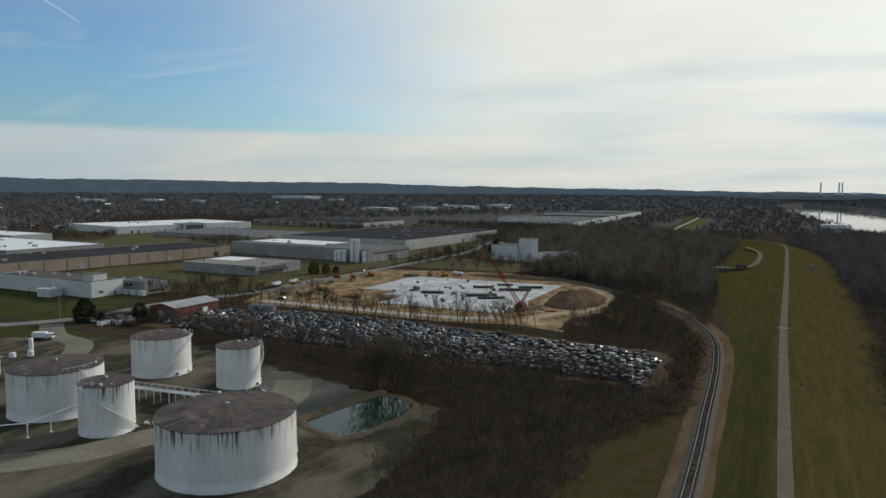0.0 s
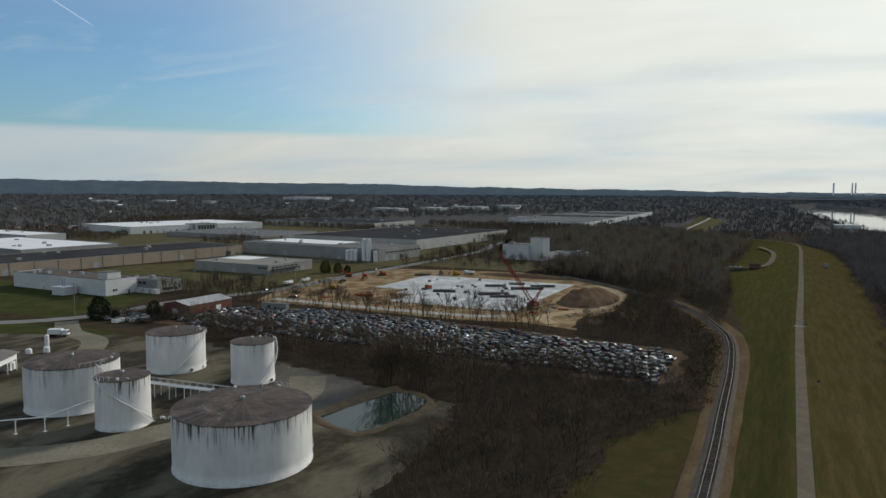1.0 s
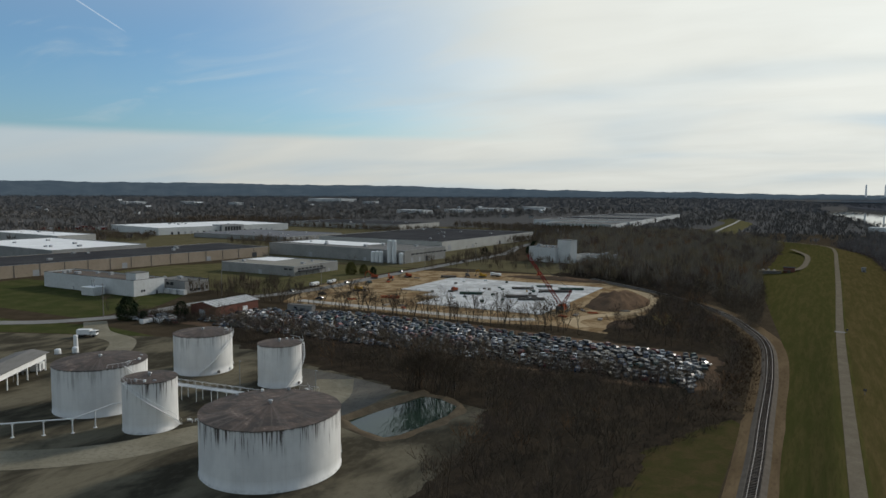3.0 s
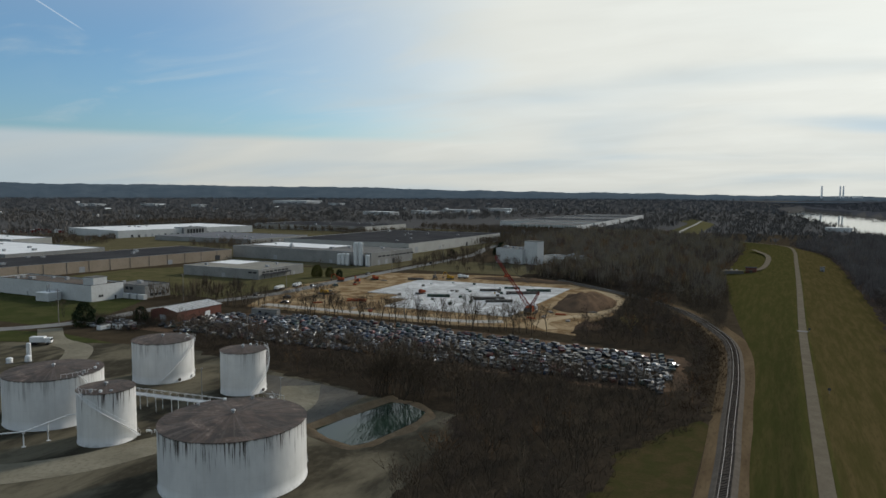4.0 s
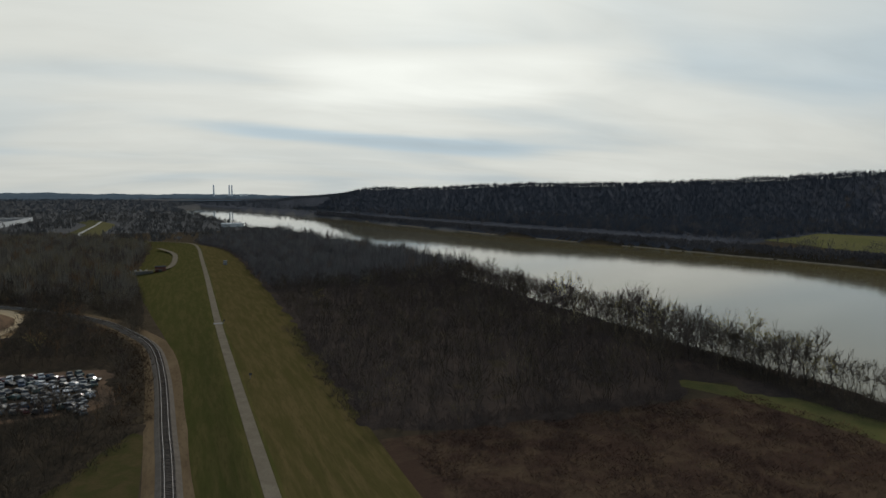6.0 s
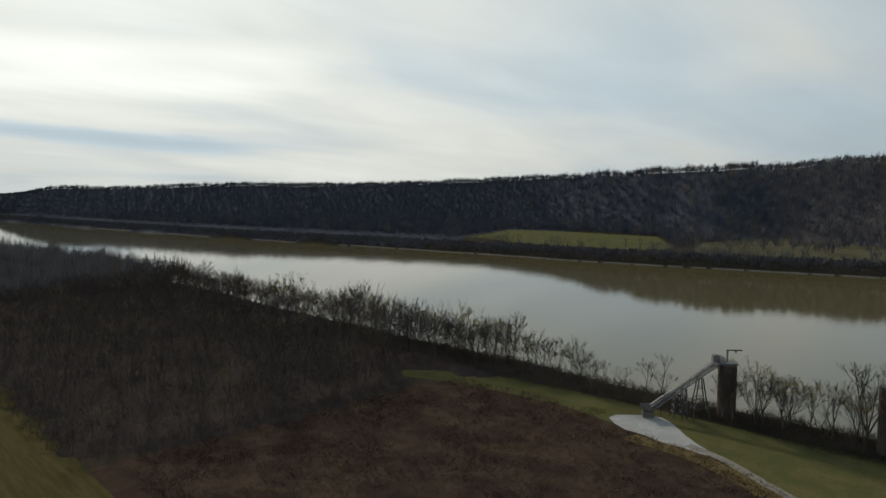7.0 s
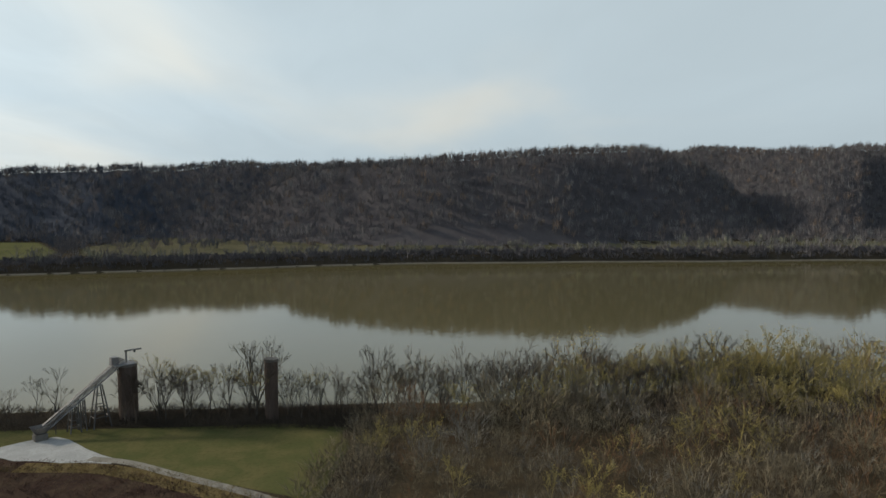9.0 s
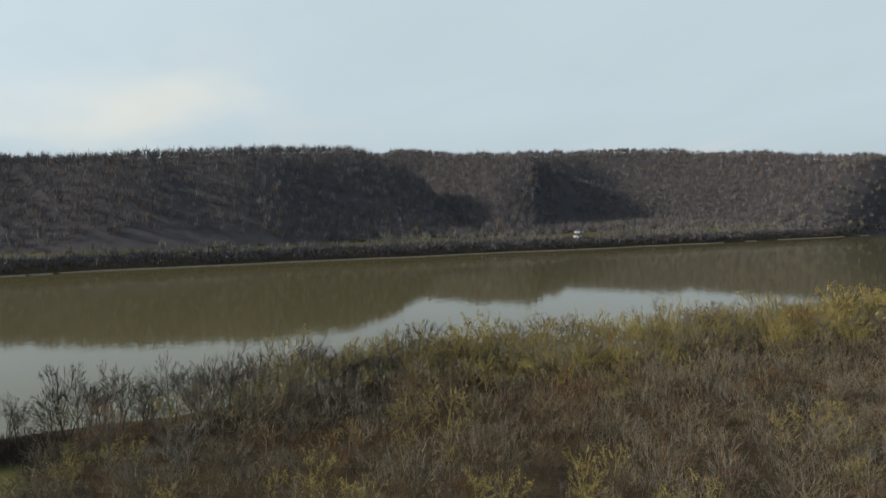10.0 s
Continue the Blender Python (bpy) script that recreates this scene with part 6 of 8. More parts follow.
M_RED = material("red_trailer_paint", [(0.19, 0.035, 0.03), (0.23, 0.042, 0.036), (0.14, 0.028, 0.025)], 1.0, rough=0.5)
M_GREEN = material("green_bundle_wrap", [(0.05, 0.085, 0.07), (0.07, 0.10, 0.085), (0.035, 0.05, 0.045)], 1.0)
M_MACHINE = material("machine_paint", [(0.30, 0.07, 0.035), (0.36, 0.10, 0.045), (0.16, 0.05, 0.035)], 1.5, rough=0.55)
M_YELLOW = material("yellow_machine_paint", [(0.42, 0.25, 0.04), (0.36, 0.21, 0.04), (0.20, 0.13, 0.05)], 1.5, rough=0.55)
M_WALLWOOD = material("weathered_boards", [(0.22, 0.20, 0.18), (0.27, 0.25, 0.22), (0.17, 0.15, 0.14)], 3.0)
box_vehicle("van", -247.9, 168.5, -60, 5.0, 2.9, M_WHITE, "white delivery van parked on the yard lane")
box_vehicle("truck", -263, 324, 10, 5.5, 2.4, M_WHITE, "white box truck parked beside the street")
box_vehicle("truck", -262, 339, 8, 5, 2.2, M_WHITE, "small white truck parked beside the street")
rnd = random.Random(31)
for k in range(46):
    u = k / 45
    box_vehicle("trailer", -960 + 120 * u + rnd.uniform(-1, 1), 600 + 75 * u + 26 * (k % 3), -50, 13, 4.0, M_RED if rnd.random() < 0.7 else M_WHITE, "red semi-trailer parked in a long row", cab=False)
for k in range(34):
    car(rnd.choice(["sedan", "wagon", "hatch"]), pose(-505 + 3.0 * (k % 17) * 2.2, 560 + 20 * (k // 17) + rnd.uniform(-0.5, 0.5), 0.05, 0, 0, rnd.choice([0, 180])), "car parked in a works car park", "parked cars")
for x, y, a in ((-258, 300, 5), (-254, 345, 3), (-257, 412, 182), (-252, 500, 2), (-243, 352, 60), (-238, 300, 80), (-228, 285, 95)):
    car("wagon", pose(x, y, 0.1, 0, 0, a), "car on the works street", "street cars")

# junk beside the brick shed
for k in range(14):
    x, y = -262 + rnd.uniform(0, 24), 197 + rnd.uniform(0, 14)
    if k % 2:
        car(rnd.choice(["sedan", "wagon"]), pose(x, y, 0.02, 0, 0, rnd.uniform(0, 360)), "scrap car dumped in weeds beside the lane", "junk cars")
    else:
        ob = thing("scrap_container", pose(x, y, 0, 0, 0, rnd.uniform(0, 90)), "open steel scrap container with junk", "container", "scrap containers")
        part("shell", boxed(-1.2, 1.2, -2.5, 2.5, 0.1, 1.8, bevel=0.05), M_GALV if k % 4 else M_WHITE, ob)
        part("junk", boxed(-0.9, 0.8, -2.0, 2.1, 1.75, 2.2, bevel=0.15), M_DARKSTEEL, ob)
ob = thing("site_cabin", pose(-214, 254, 0, 0, 0, 8), "long grey site cabin with a flat roof", "cabin")
part("wall", boxed(-6.5, 6.5, -1.6, 1.6, 0.2, 3.0, bevel=0.04), M_GREYWALL, ob)
part("roof", boxed(-6.7, 6.7, -1.8, 1.8, 3.0, 3.15), M_GREYROOF, ob)
part("window", boxed(-3, -1.5, -1.63, -1.603, 1.4, 2.3), M_GLASS, ob)
part("skid", boxed(-6.3, 6.3, -1.4, 1.4, 0, 0.2), M_DARKSTEEL, ob)


# ---- the building site ----
def slab():
    ob = thing("concrete_slab", pose(-163, 352, 0), "new pale concrete floor slab cast in panels", "slab")
    rnd = random.Random(4)
    me = bpy.data.meshes.new("panel")
    bm = boxed(-5.45, 5.45, -6.4, 6.4, 0.05, 0.28)
    bm.to_mesh(me)
    bm.free()
    me.materials.append(M_SLAB)
    for i in range(9):
        for j in range(8):
            x, y = -44 + 11 * i, -45.5 + 13 * j
            if x < -20 and y < -30 + (-20 - x) * 0.9:
                continue
            o = new("panel", me)
            o.parent = ob
            o.location = (x, y, rnd.uniform(-0.01, 0.02))


M_SLAB = material("slab_concrete", [(0.56, 0.565, 0.555), (0.42, 0.415, 0.40), (0.27, 0.25, 0.225)], 1.2, vary=0.16, bump=0.05)
slab()
tagged(part("concrete_strip", ribbon([(-236, 279), (-214, 279), (-170, 279), (-128, 281), (-112, 288)], 3.2, 0.12), M_GRAVEL), "pale gravel strip along the site edge", "strip", kind="structure")
tagged(part("site_track", ribbon([(-100, 410), (-84, 385), (-77, 355), (-80, 325), (-92, 308), (-96, 292), (-88, 280)], 3.2, 0.10), material("packed_sand", [(0.36, 0.275, 0.170), (0.42, 0.33, 0.21), (0.28, 0.20, 0.12)], 0.7)), "pale packed sand haul track", "track", kind="structure")


def mound(name, x, y, rx, ry, h, mat, label, seed):
    bm = bmesh.new()
    rings, segs = 9, 36
    rows = []
    for i in range(rings):
        f = i / (rings - 1)
        row = []
        for k in range(segs):
            g = 6.2832 * k / segs
            e = 1 + 0.16 * noise.noise(Vector((math.cos(g) * 2, math.sin(g) * 2, seed)))
            px, py = rx * (1 - f) * e * math.cos(g), ry * (1 - f) * e * math.sin(g)
            z = h * (1 - (1 - f) ** 1.6) + 0.35 * h * noise.noise(Vector((px * 0.25, py * 0.25, seed + 5))) * min(1, f * 3)
            row.append(bm.verts.new((px, py, max(z, -0.1) if i else -0.15)))
        rows.append(row)
    for a, b in zip(rows[:-1], rows[1:]):
        for k in range(segs):
            j = (k + 1) % segs
            bm.faces.new((a[k], a[j], b[j], b[k]))
    bm.faces.new(rows[-1])
    ob = part(name, bm, mat, smooth=True)
    ob.location = (x, y, 0)
    return tagged(ob, label, "soil heap")


mound("soil_heap", -91, 350, 15, 27, 6.0, M_DARKDIRT, "dark heap of dug soil on the site", 1)
mound("soil_heap", -75, 291, 6, 9, 2.4, M_DARKDIRT, "low dark soil heap at the site edge", 2)
mound("soil_heap", -244, 400, 7, 10, 2.0, M_DIRT, "low sandy soil heap", 3)
mound("soil_heap", -150, 428, 40, 6, 2.0, M_DARKDIRT, "long dark bank of stripped soil", 4)
mound("soil_heap", -226, 312, 9, 4, 1.3, M_DIRT, "small sandy soil heap", 5)


def bundle(x, y, turn, n, length, mat, label):
    ob = thing("joist_bundle", pose(x, y, 0.27, 0, 0, turn), label, "steel bundle", "steel bundles")
    me = bpy.data.meshes.new("joist")
    bm = bmesh.new()
    for z in (0.0, 0.9):
        box(bm, -0.12, 0.12, -length / 2, length / 2, z, z + 0.14)
    k = int(length / 0.9)
    for i in range(k):
        y0, y1 = -length / 2 + i * length / k, -length / 2 + (i + 1) * length / k
        beam(bm, (0, y0, 0.1 if i % 2 else 0.95), (0, y1, 0.95 if i % 2 else 0.1), 0.06, sides=4)
    bm.to_mesh(me)
    bm.free()
    me.materials.append(mat)
    for i in range(n):
        o = new("joist", me)
        o.parent = ob
        o.location = (-n * 0.24 + i * 0.48, 0.3 * (i % 2), 0)


bundle(-169, 341, -70, 9, 12, M_GREEN, "bundle of dark green steel roof joists")
bundle(-141, 344, -62, 12, 16, M_DARKSTEEL, "long bundle of dark steel roof joists")
bundle(-133, 338, -60, 8, 14, M_DARKSTEEL, "long bundle of dark steel roof joists")
bundle(-132, 372, -65, 10, 18, M_DARKSTEEL, "long bundle of dark steel roof joists")
bundle(-127, 385, -62, 9, 14, M_GREEN, "bundle of dark green steel roof joists")
bundle(-152, 374, -68, 8, 12, M_DARKSTEEL, "bundle of dark steel roof joists")
bundle(-144, 388, -66, 6, 9, M_GREEN, "small bundle of green steel joists")
bundle(-215, 402, -70, 8, 10, M_DARKSTEEL, "bundle of dark steel beams on bare soil")
bundle(-200, 308, -75, 5, 10, M_MACHINE, "bundle of rust-red steel beams on bare soil")


def crawler(ob, mat_track, w=2.6, length=4.6):
    for s in (-1, 1):
        bm = bmesh.new()
        box(bm, s * w / 2 - 0.35, s * w / 2 + 0.35, -length / 2, length / 2, 0.02, 1.0, bevel=0.3)
        part("track", bm, mat_track, ob)


def lattice(bm, a, b, width, tip, bays, r):
    a, b = Vector(a), Vector(b)
    d = (b - a).normalized()
    s = d.cross(Vector((0, 0, 1))).normalized()
    u = s.cross(d)
    prev = None
    for i in range(bays + 1):
        f = i / bays
        w = width + (tip - width) * f
        c = a + (b - a) * f
        q = [c + s * w * x + u * w * y for x, y in ((-0.5, -0.5), (0.5, -0.5), (0.5, 0.5), (-0.5, 0.5))]
        if prev:
            for k in range(4):
                beam(bm, prev[k], q[k], r, sides=4)
                beam(bm, prev[k], q[(k + 1) % 4], r * 0.6, sides=3)
        for k in range(4):
            beam(bm, q[k], q[(k + 1) % 4], r * 0.6, sides=3)
        prev = q
    return bm


def crane():
    ob = thing("crawler_crane", pose(-108, 314, 0), "red lattice-boom crawler crane on the building site", "crane")
    crawler(ob, M_DARKSTEEL, 4.6, 6.5)
    part("cab_house", boxed(-1.7, 1.7, -3.6, 2.6, 1.2, 3.4, bevel=0.12), M_MACHINE, ob)
    part("cab", boxed(1.0, 2.5, 0.8, 2.8, 1.3, 3.5, bevel=0.1), M_WHITE, ob)
    part("counterweight", boxed(-1.9, 1.9, -4.6, -3.6, 1.2, 3.0, bevel=0.1), M_DARKSTEEL, ob)
    part("boom", lattice(bmesh.new(), (-0.6, 1.0, 2.0), (-17.5, -1.0, 26), 1.5, 0.8, 20, 0.10), M_RED, ob, "long red lattice boom")
    part("mast", lattice(bmesh.new(), (0.3, -1.0, 3.2), (4.6, -2.0, 10.5), 1.2, 0.7, 7, 0.09), M_RED, ob, "short red lattice mast")
    for y in (-0.4, 0.4):
        part("pendant_cable", beam(bmesh.new(), (4.6, -2.0 + y, 10.5), (-17.5, -1.0 + y, 26), 0.045, sides=4), M_DARKSTEEL, ob)
    part("hoist_cable", beam(bmesh.new(), (-17.6, -1.0, 25.8), (-17.6, -1.0, 9), 0.04, sides=4), M_DARKSTEEL, ob)
    part("hook", boxed(-17.9, -17.3, -1.25, -0.75, 8.2, 9.0, bevel=0.08), M_YELLOW, ob)


crane()


def digger(x, y, turn, mat, label, arm=True):
    ob = thing("excavator" if arm else "bulldozer", pose(x, y, 0, 0, 0, turn), label, "excavator" if arm else "bulldozer", "site machines")
    crawler(ob, M_DARKSTEEL)
    part("engine_house", boxed(-1.3, 1.3, -2.4, 0.9, 1.05, 2.3, bevel=0.12), mat, ob)
    part("cab", boxed(-1.25, -0.1, 0.2, 1.7, 1.05, 3.0, bevel=0.1), mat, ob)
    part("cab_window", boxed(-1.15, -0.2, 1.70, 1.73, 1.7, 2.8), M_GLASS, ob)
    if arm:
        part("boom", beam(beam(bmesh.new(), (0.5, 1.0, 1.6), (0.5, 3.6, 4.8), 0.28, sides=4), (0.5, 3.6, 4.8), (0.5, 5.4, 4.2), 0.25, sides=4), mat, ob)
        part("stick", beam(bmesh.new(), (0.5, 5.4, 4.2), (0.5, 5.9, 1.4), 0.18, sides=4), mat, ob)
        part("bucket", boxed(0.0, 1.0, 5.4, 6.3, 0.5, 1.5, bevel=0.1), M_DARKSTEEL, ob)
    else:
        part("blade", boxed(-1.8, 1.8, 2.6, 2.85, 0.1, 1.2, bevel=0.05), M_DARKSTEEL, ob)
        part("arm", boxed(-1.3, 1.3, 1.6, 2.6, 0.5, 0.75), M_DARKSTEEL, ob)


digger(-254, 374, 120, M_MACHINE, "rust-red excavator on bare soil")
digger(-240, 372, 200, M_MACHINE, "rust-red excavator on bare soil")
digger(-238, 390, 60, M_MACHINE, "rust-red bulldozer on bare soil", False)
digger(-230, 322, 100, M_YELLOW, "dusty yellow bulldozer on bare soil", False)
digger(-182, 346, 160, M_MACHINE, "rust-red loader on the slab", False)
digger(-205, 410, 30, M_DARKSTEEL, "dark excavator behind the slab")
digger(-196, 414, 80, M_YELLOW, "dusty yellow excavator behind the slab")
digger(-165, 436, 10, M_MACHINE, "rust-red bulldozer behind the slab", False)
for x, y, a in ((-190, 424, 80),):
    box_vehicle("truck", x, y, a, 5, 2.2, M_WHITE, "white site truck behind the slab")
for k in range(22):
    x, y = rnd.uniform(-205, -125), rnd.uniform(318, 398)
    ob = thing("pallet_stack", pose(x, y, 0.28, 0, 0, rnd.uniform(0, 90)), "small stack of building materials on the slab", "material stack", "material stacks")
    part("pallet", boxed(-0.9, 0.9, -0.6, 0.6, 0, 0.15), M_WALLWOOD, ob)
    part("load", boxed(-0.8, 0.8, -0.55, 0.55, 0.15, rnd.uniform(0.6, 1.3), bevel=0.04), rnd.choice([M_DARKSTEEL, M_WALLWOOD, M_GREEN, M_WHITE]), ob)
for k in range(14):
    x, y = rnd.choice([(rnd.uniform(-240, -220), rnd.uniform(300, 390)), (rnd.uniform(-108, -82), rnd.uniform(300, 330)), (rnd.uniform(-225, -130), rnd.uniform(283, 296))])
    ob = thing("timber_pile", pose(x, y, 0.04, 0, 0, rnd.uniform(0, 180)), "low pile of forms and boards on bare soil", "timber pile", "timber piles")
    for q in range(4):
        part("board", boxed(-2.6 + 0.2 * q, 2.6 - 0.3 * q, -0.9 + 0.45 * q, -0.5 + 0.45 * q, 0, 0.35 + 0.15 * (q % 2)), M_WALLWOOD if k % 3 else M_MACHINE, ob)


# ---- river landing: conveyor and mooring cells ----
M_CELL = material("rusted_sheet_pile", [(0.085, 0.062, 0.05), (0.13, 0.10, 0.08), (0.055, 0.042, 0.036)], 1.6, stretch=(1, 1, 0.25), rough=0.85)


M_CAP = material("weathered_concrete", [(0.13, 0.12, 0.105), (0.17, 0.155, 0.135), (0.09, 0.08, 0.07)], 2.0)
M_OLDSTEEL = material("weathered_galvanising", [(0.20, 0.19, 0.18), (0.27, 0.26, 0.245), (0.13, 0.115, 0.10)], 3.0, rough=0.6, metal=0.3)


def mooring_cell(x, y, w, base, top, label):
    ob = thing("mooring_cell", pose(x, y, 0, 0, 0, 35), label, "mooring cell")
    bm = bmesh.new()
    n = 40
    prof = [(w / 2 * (1.0 if i % 2 else 0.965) * math.cos(6.2832 * i / n), w / 2 * (1.0 if i % 2 else 0.965) * math.sin(6.2832 * i / n)) for i in range(n)]
    lo, hi = [bm.verts.new((*p, base)) for p in prof], [bm.verts.new((*p, top)) for p in prof]
    for i in range(n):
        bm.faces.new((lo[i], lo[(i + 1) % n], hi[(i + 1) % n], hi[i]))
    piling = part("sheet_piling", bm, M_CELL, ob)
    part("cap", revolve(bmesh.new(), [(w / 2 + 0.12, top - 0.5), (w / 2 + 0.12, top + 0.05), (0, top + 0.08)], 24), M_CAP, ob, "dark weathered concrete cap")
    bm = bmesh.new()
    for s in (-0.25, 0.25):
        beam(bm, (w / 2 + 0.15, s, base + 4), (w / 2 + 0.15, s, top + 1.0), 0.04, sides=4)
    for k in range(int((top - base - 4) / 0.5)):
        beam(bm, (w / 2 + 0.15, -0.25, base + 4 + k * 0.5), (w / 2 + 0.15, 0.25, base + 4 + k * 0.5), 0.03, sides=4)
    part("ladder", bm, M_DARKSTEEL, piling)
    return ob


mooring_cell(155.6, 82.3, 4.4, -8.5, 13.9, "tall rust-brown sheet-pile cell carrying the conveyor head")
mooring_cell(153.6, 47.6, 3.1, -8.5, 15.2, "tall rust-brown sheet-pile cell with a concrete cap")


def conveyor():
    ob = thing("conveyor", pose(0, 0, 0), "inclined weathered grey steel conveyor on trestles by the river", "conveyor")
    a, b = Vector((143.3, 95.6, 1.7)), Vector((155.2, 82.7, 14.6))
    d = b - a
    flat = Vector((d.x, d.y, 0)).normalized()
    s = Vector((-flat.y, flat.x, 0))
    up = d.normalized().cross(s) * -1
    if up.z < 0:
        up = -up
    for u in (-0.7, 0.7):
        bm = bmesh.new()
        for h in (0.0, 1.2):
            beam(bm, a + s * u + up * h, b + s * u + up * h, 0.09, sides=5)
        for k in range(22):
            p, q = a + d * (k / 22), a + d * ((k + 1) / 22)
            beam(bm, p + s * u + up * (0 if k % 2 else 1.2), q + s * u + up * (1.2 if k % 2 else 0), 0.05, sides=4)
        part("side_truss", bm, M_OLDSTEEL, ob)
    bm = bmesh.new()
    c = (a + b) / 2 + up * 0.75
    m = Matrix.Translation(c) @ Matrix((d.normalized(), s, up)).transposed().to_4x4()
    bmesh.ops.create_cube(bm, size=1, matrix=m @ Matrix.Diagonal((d.length, 1.0, 0.10, 1)))
    part("belt", bm, M_DARKSTEEL, ob, "dark rubber belt")
    bm = bmesh.new()
    bmesh.ops.create_cube(bm, size=1, matrix=m @ Matrix.Translation((0, -1.15, -0.5)) @ Matrix.Diagonal((d.length * 0.98, 0.7, 0.06, 1)))
    deck = part("walkway", bm, M_OLDSTEEL, ob, "pale grating walkway")
    bm = bmesh.new()
    for h in (0.5, 1.0):
        beam(bm, a - s * 1.45 + up * (h + 0.2), b - s * 1.45 + up * (h + 0.2), 0.03, sides=4)
    for k in range(15):
        p = a + d * (k / 14) - s * 1.45
        beam(bm, p + up * 0.2, p + up * 1.2, 0.03, sides=4)
    part("handrail", bm, M_OLDSTEEL, deck)
    bm = bmesh.new()
    bmesh.ops.create_cube(bm, size=1, matrix=m @ Matrix.Translation((0, 0.1, 0.62)) @ Matrix.Diagonal((d.length * 0.96, 0.9, 0.05, 1)))
    part("cover", bm, M_DARKSTEEL, ob, "dark sheet cover over the belt")
    for f, spread in ((0.34, 1.2), (0.44, 0.6), (0.66, 2.0)):
        p = a + d * f
        bm = bmesh.new()
        foot = float(ground_z([p.x], [p.y])[0])
        for sx in (-1, 1):
            for sy in (-1, 1):
                q = p + s * (sx * (0.7 + spread * 0.5)) + flat * (sy * spread)
                beam(bm, (q.x, q.y, foot - 0.2), p + s * (sx * 0.7) + flat * (sy * 0.45), 0.17, sides=5)
        for h in (0.25, 0.5, 0.75):
            w = spread * (1 - h) + 0.45 * h
            z = foot + (p.z - foot) * h
            for sx in (-1, 1):
                v = 0.7 + spread * 0.5 * (1 - h)
                e0, e1 = p + s * (sx * v) - flat * w, p + s * (sx * v) + flat * w
                beam(bm, (e0.x, e0.y, z), (e1.x, e1.y, z), 0.10, sides=4)
            for sy in (-1, 1):
                v = 0.7 + spread * 0.5 * (1 - h)
                e0, e1 = p - s * v + flat * (sy * w), p + s * v + flat * (sy * w)
                beam(bm, (e0.x, e0.y, z), (e1.x, e1.y, z), 0.07, sides=4)
        part("trestle", bm, M_DARKSTEEL, ob, "dark rusty steel trestle")
    turn = math.degrees(math.atan2(flat.y, flat.x))
    h = pose(a.x - 0.5, a.y + 0.4, 0, 0, 0, turn)
    bm = boxed(-1.7, 0.9, -1.2, 1.2, 0.0, 1.5, bevel=0.06)
    bm.transform(h)
    part("hopper_base", bm, M_CAP, ob)
    bm = bmesh.new()
    v = [bm.verts.new(p) for p in ((-2.2, -1.6, 3.0), (1.2, -1.6, 3.0), (1.2, 1.6, 3.0), (-2.2, 1.6, 3.0), (-1.4, -0.7, 1.5), (0.5, -0.7, 1.5), (0.5, 0.7, 1.5), (-1.4, 0.7, 1.5))]
    for f in ((0, 1, 5, 4), (1, 2, 6, 5), (2, 3, 7, 6), (3, 0, 4, 7)):
        bm.faces.new([v[i] for i in f])
    bmesh.ops.solidify(bm, geom=bm.faces[:], thickness=0.08)
    bm.transform(h)
    part("hopper", bm, M_OLDSTEEL, ob, "open grey loading hopper")
    part("lamp_pole", beam(bmesh.new(), (a.x + 2.5, a.y - 1.0, 0), (a.x + 2.5, a.y - 1.0, 7.0), 0.10, sides=6), M_DARKSTEEL, ob)
    hd = pose(b.x, b.y, 0, 0, 0, turn)
    for name, args, mat in (("drive_house", (-3.2, -1.6, -0.8, 0.8, 14.5, 15.9), M_OLDSTEEL), ("head_platform", (-3.0, 2.4, -2.2, 2.2, 13.98, 14.15), M_OLDSTEEL), ("davit_mast", (0.2, 0.6, -0.2, 0.2, 14.15, 17.2), M_OLDSTEEL), ("davit_arm", (0.1, 4.0, -0.14, 0.14, 16.85, 17.2), M_OLDSTEEL), ("davit_hoist", (2.2, 2.6, -0.2, 0.2, 16.35, 16.85), M_DARKSTEEL)):
        bm = boxed(*args, bevel=0.03)
        bm.transform(hd)
        part(name, bm, mat, ob)
    bm = bmesh.new()
    for sx in (-0.9, 0.9):
        for xx in (-4.0, -2.6):
            beam(bm, hd @ Vector((xx + 0.9, sx * 0.8, 12.0)), hd @ Vector((xx + 0.9, sx * 0.8, 14.5)), 0.08, sides=4)
    for k in range(12):
        g = 6.2832 * k / 12
        p0 = hd @ Vector((-0.5 + 2.4 * math.cos(g), 2.0 * math.sin(g), 14.15))
        beam(bm, p0, p0 + Vector((0, 0, 1.0)), 0.03, sides=4)
    part("head_frame", bm, M_OLDSTEEL, ob)


conveyor()

# ---- levee fittings ----
ob = thing("gatewell", pose(24.5, 557, 1.2), "small concrete gatewell tower on the levee slope", "gatewell")
part("shaft", boxed(-1.3, 1.3, -1.3, 1.3, -1.2, 4.2, bevel=0.06), M_GREYWALL, ob)
part("cap", boxed(-1.6, 1.6, -1.6, 1.6, 4.2, 4.45), M_GREYROOF, ob)
part("door", boxed(-0.5, 0.5, -1.34, -1.303, 0.6, 2.6), M_DARKSTEEL, ob)
ob = thing("pump_house", pose(-24, 536, 1.4), "dark brick pump house at the levee foot", "pump house")
part("wall", boxed(0, 7, -3, 3, -1.4, 3.6), M_BRICK, ob)
part("roof", boxed(-0.3, 7.3, -3.3, 3.3, 3.6, 3.9), M_DARKROOF, ob)
part("door", boxed(2.5, 4.5, -3.05, -3.003, -1, 2), M_DARKSTEEL, ob)
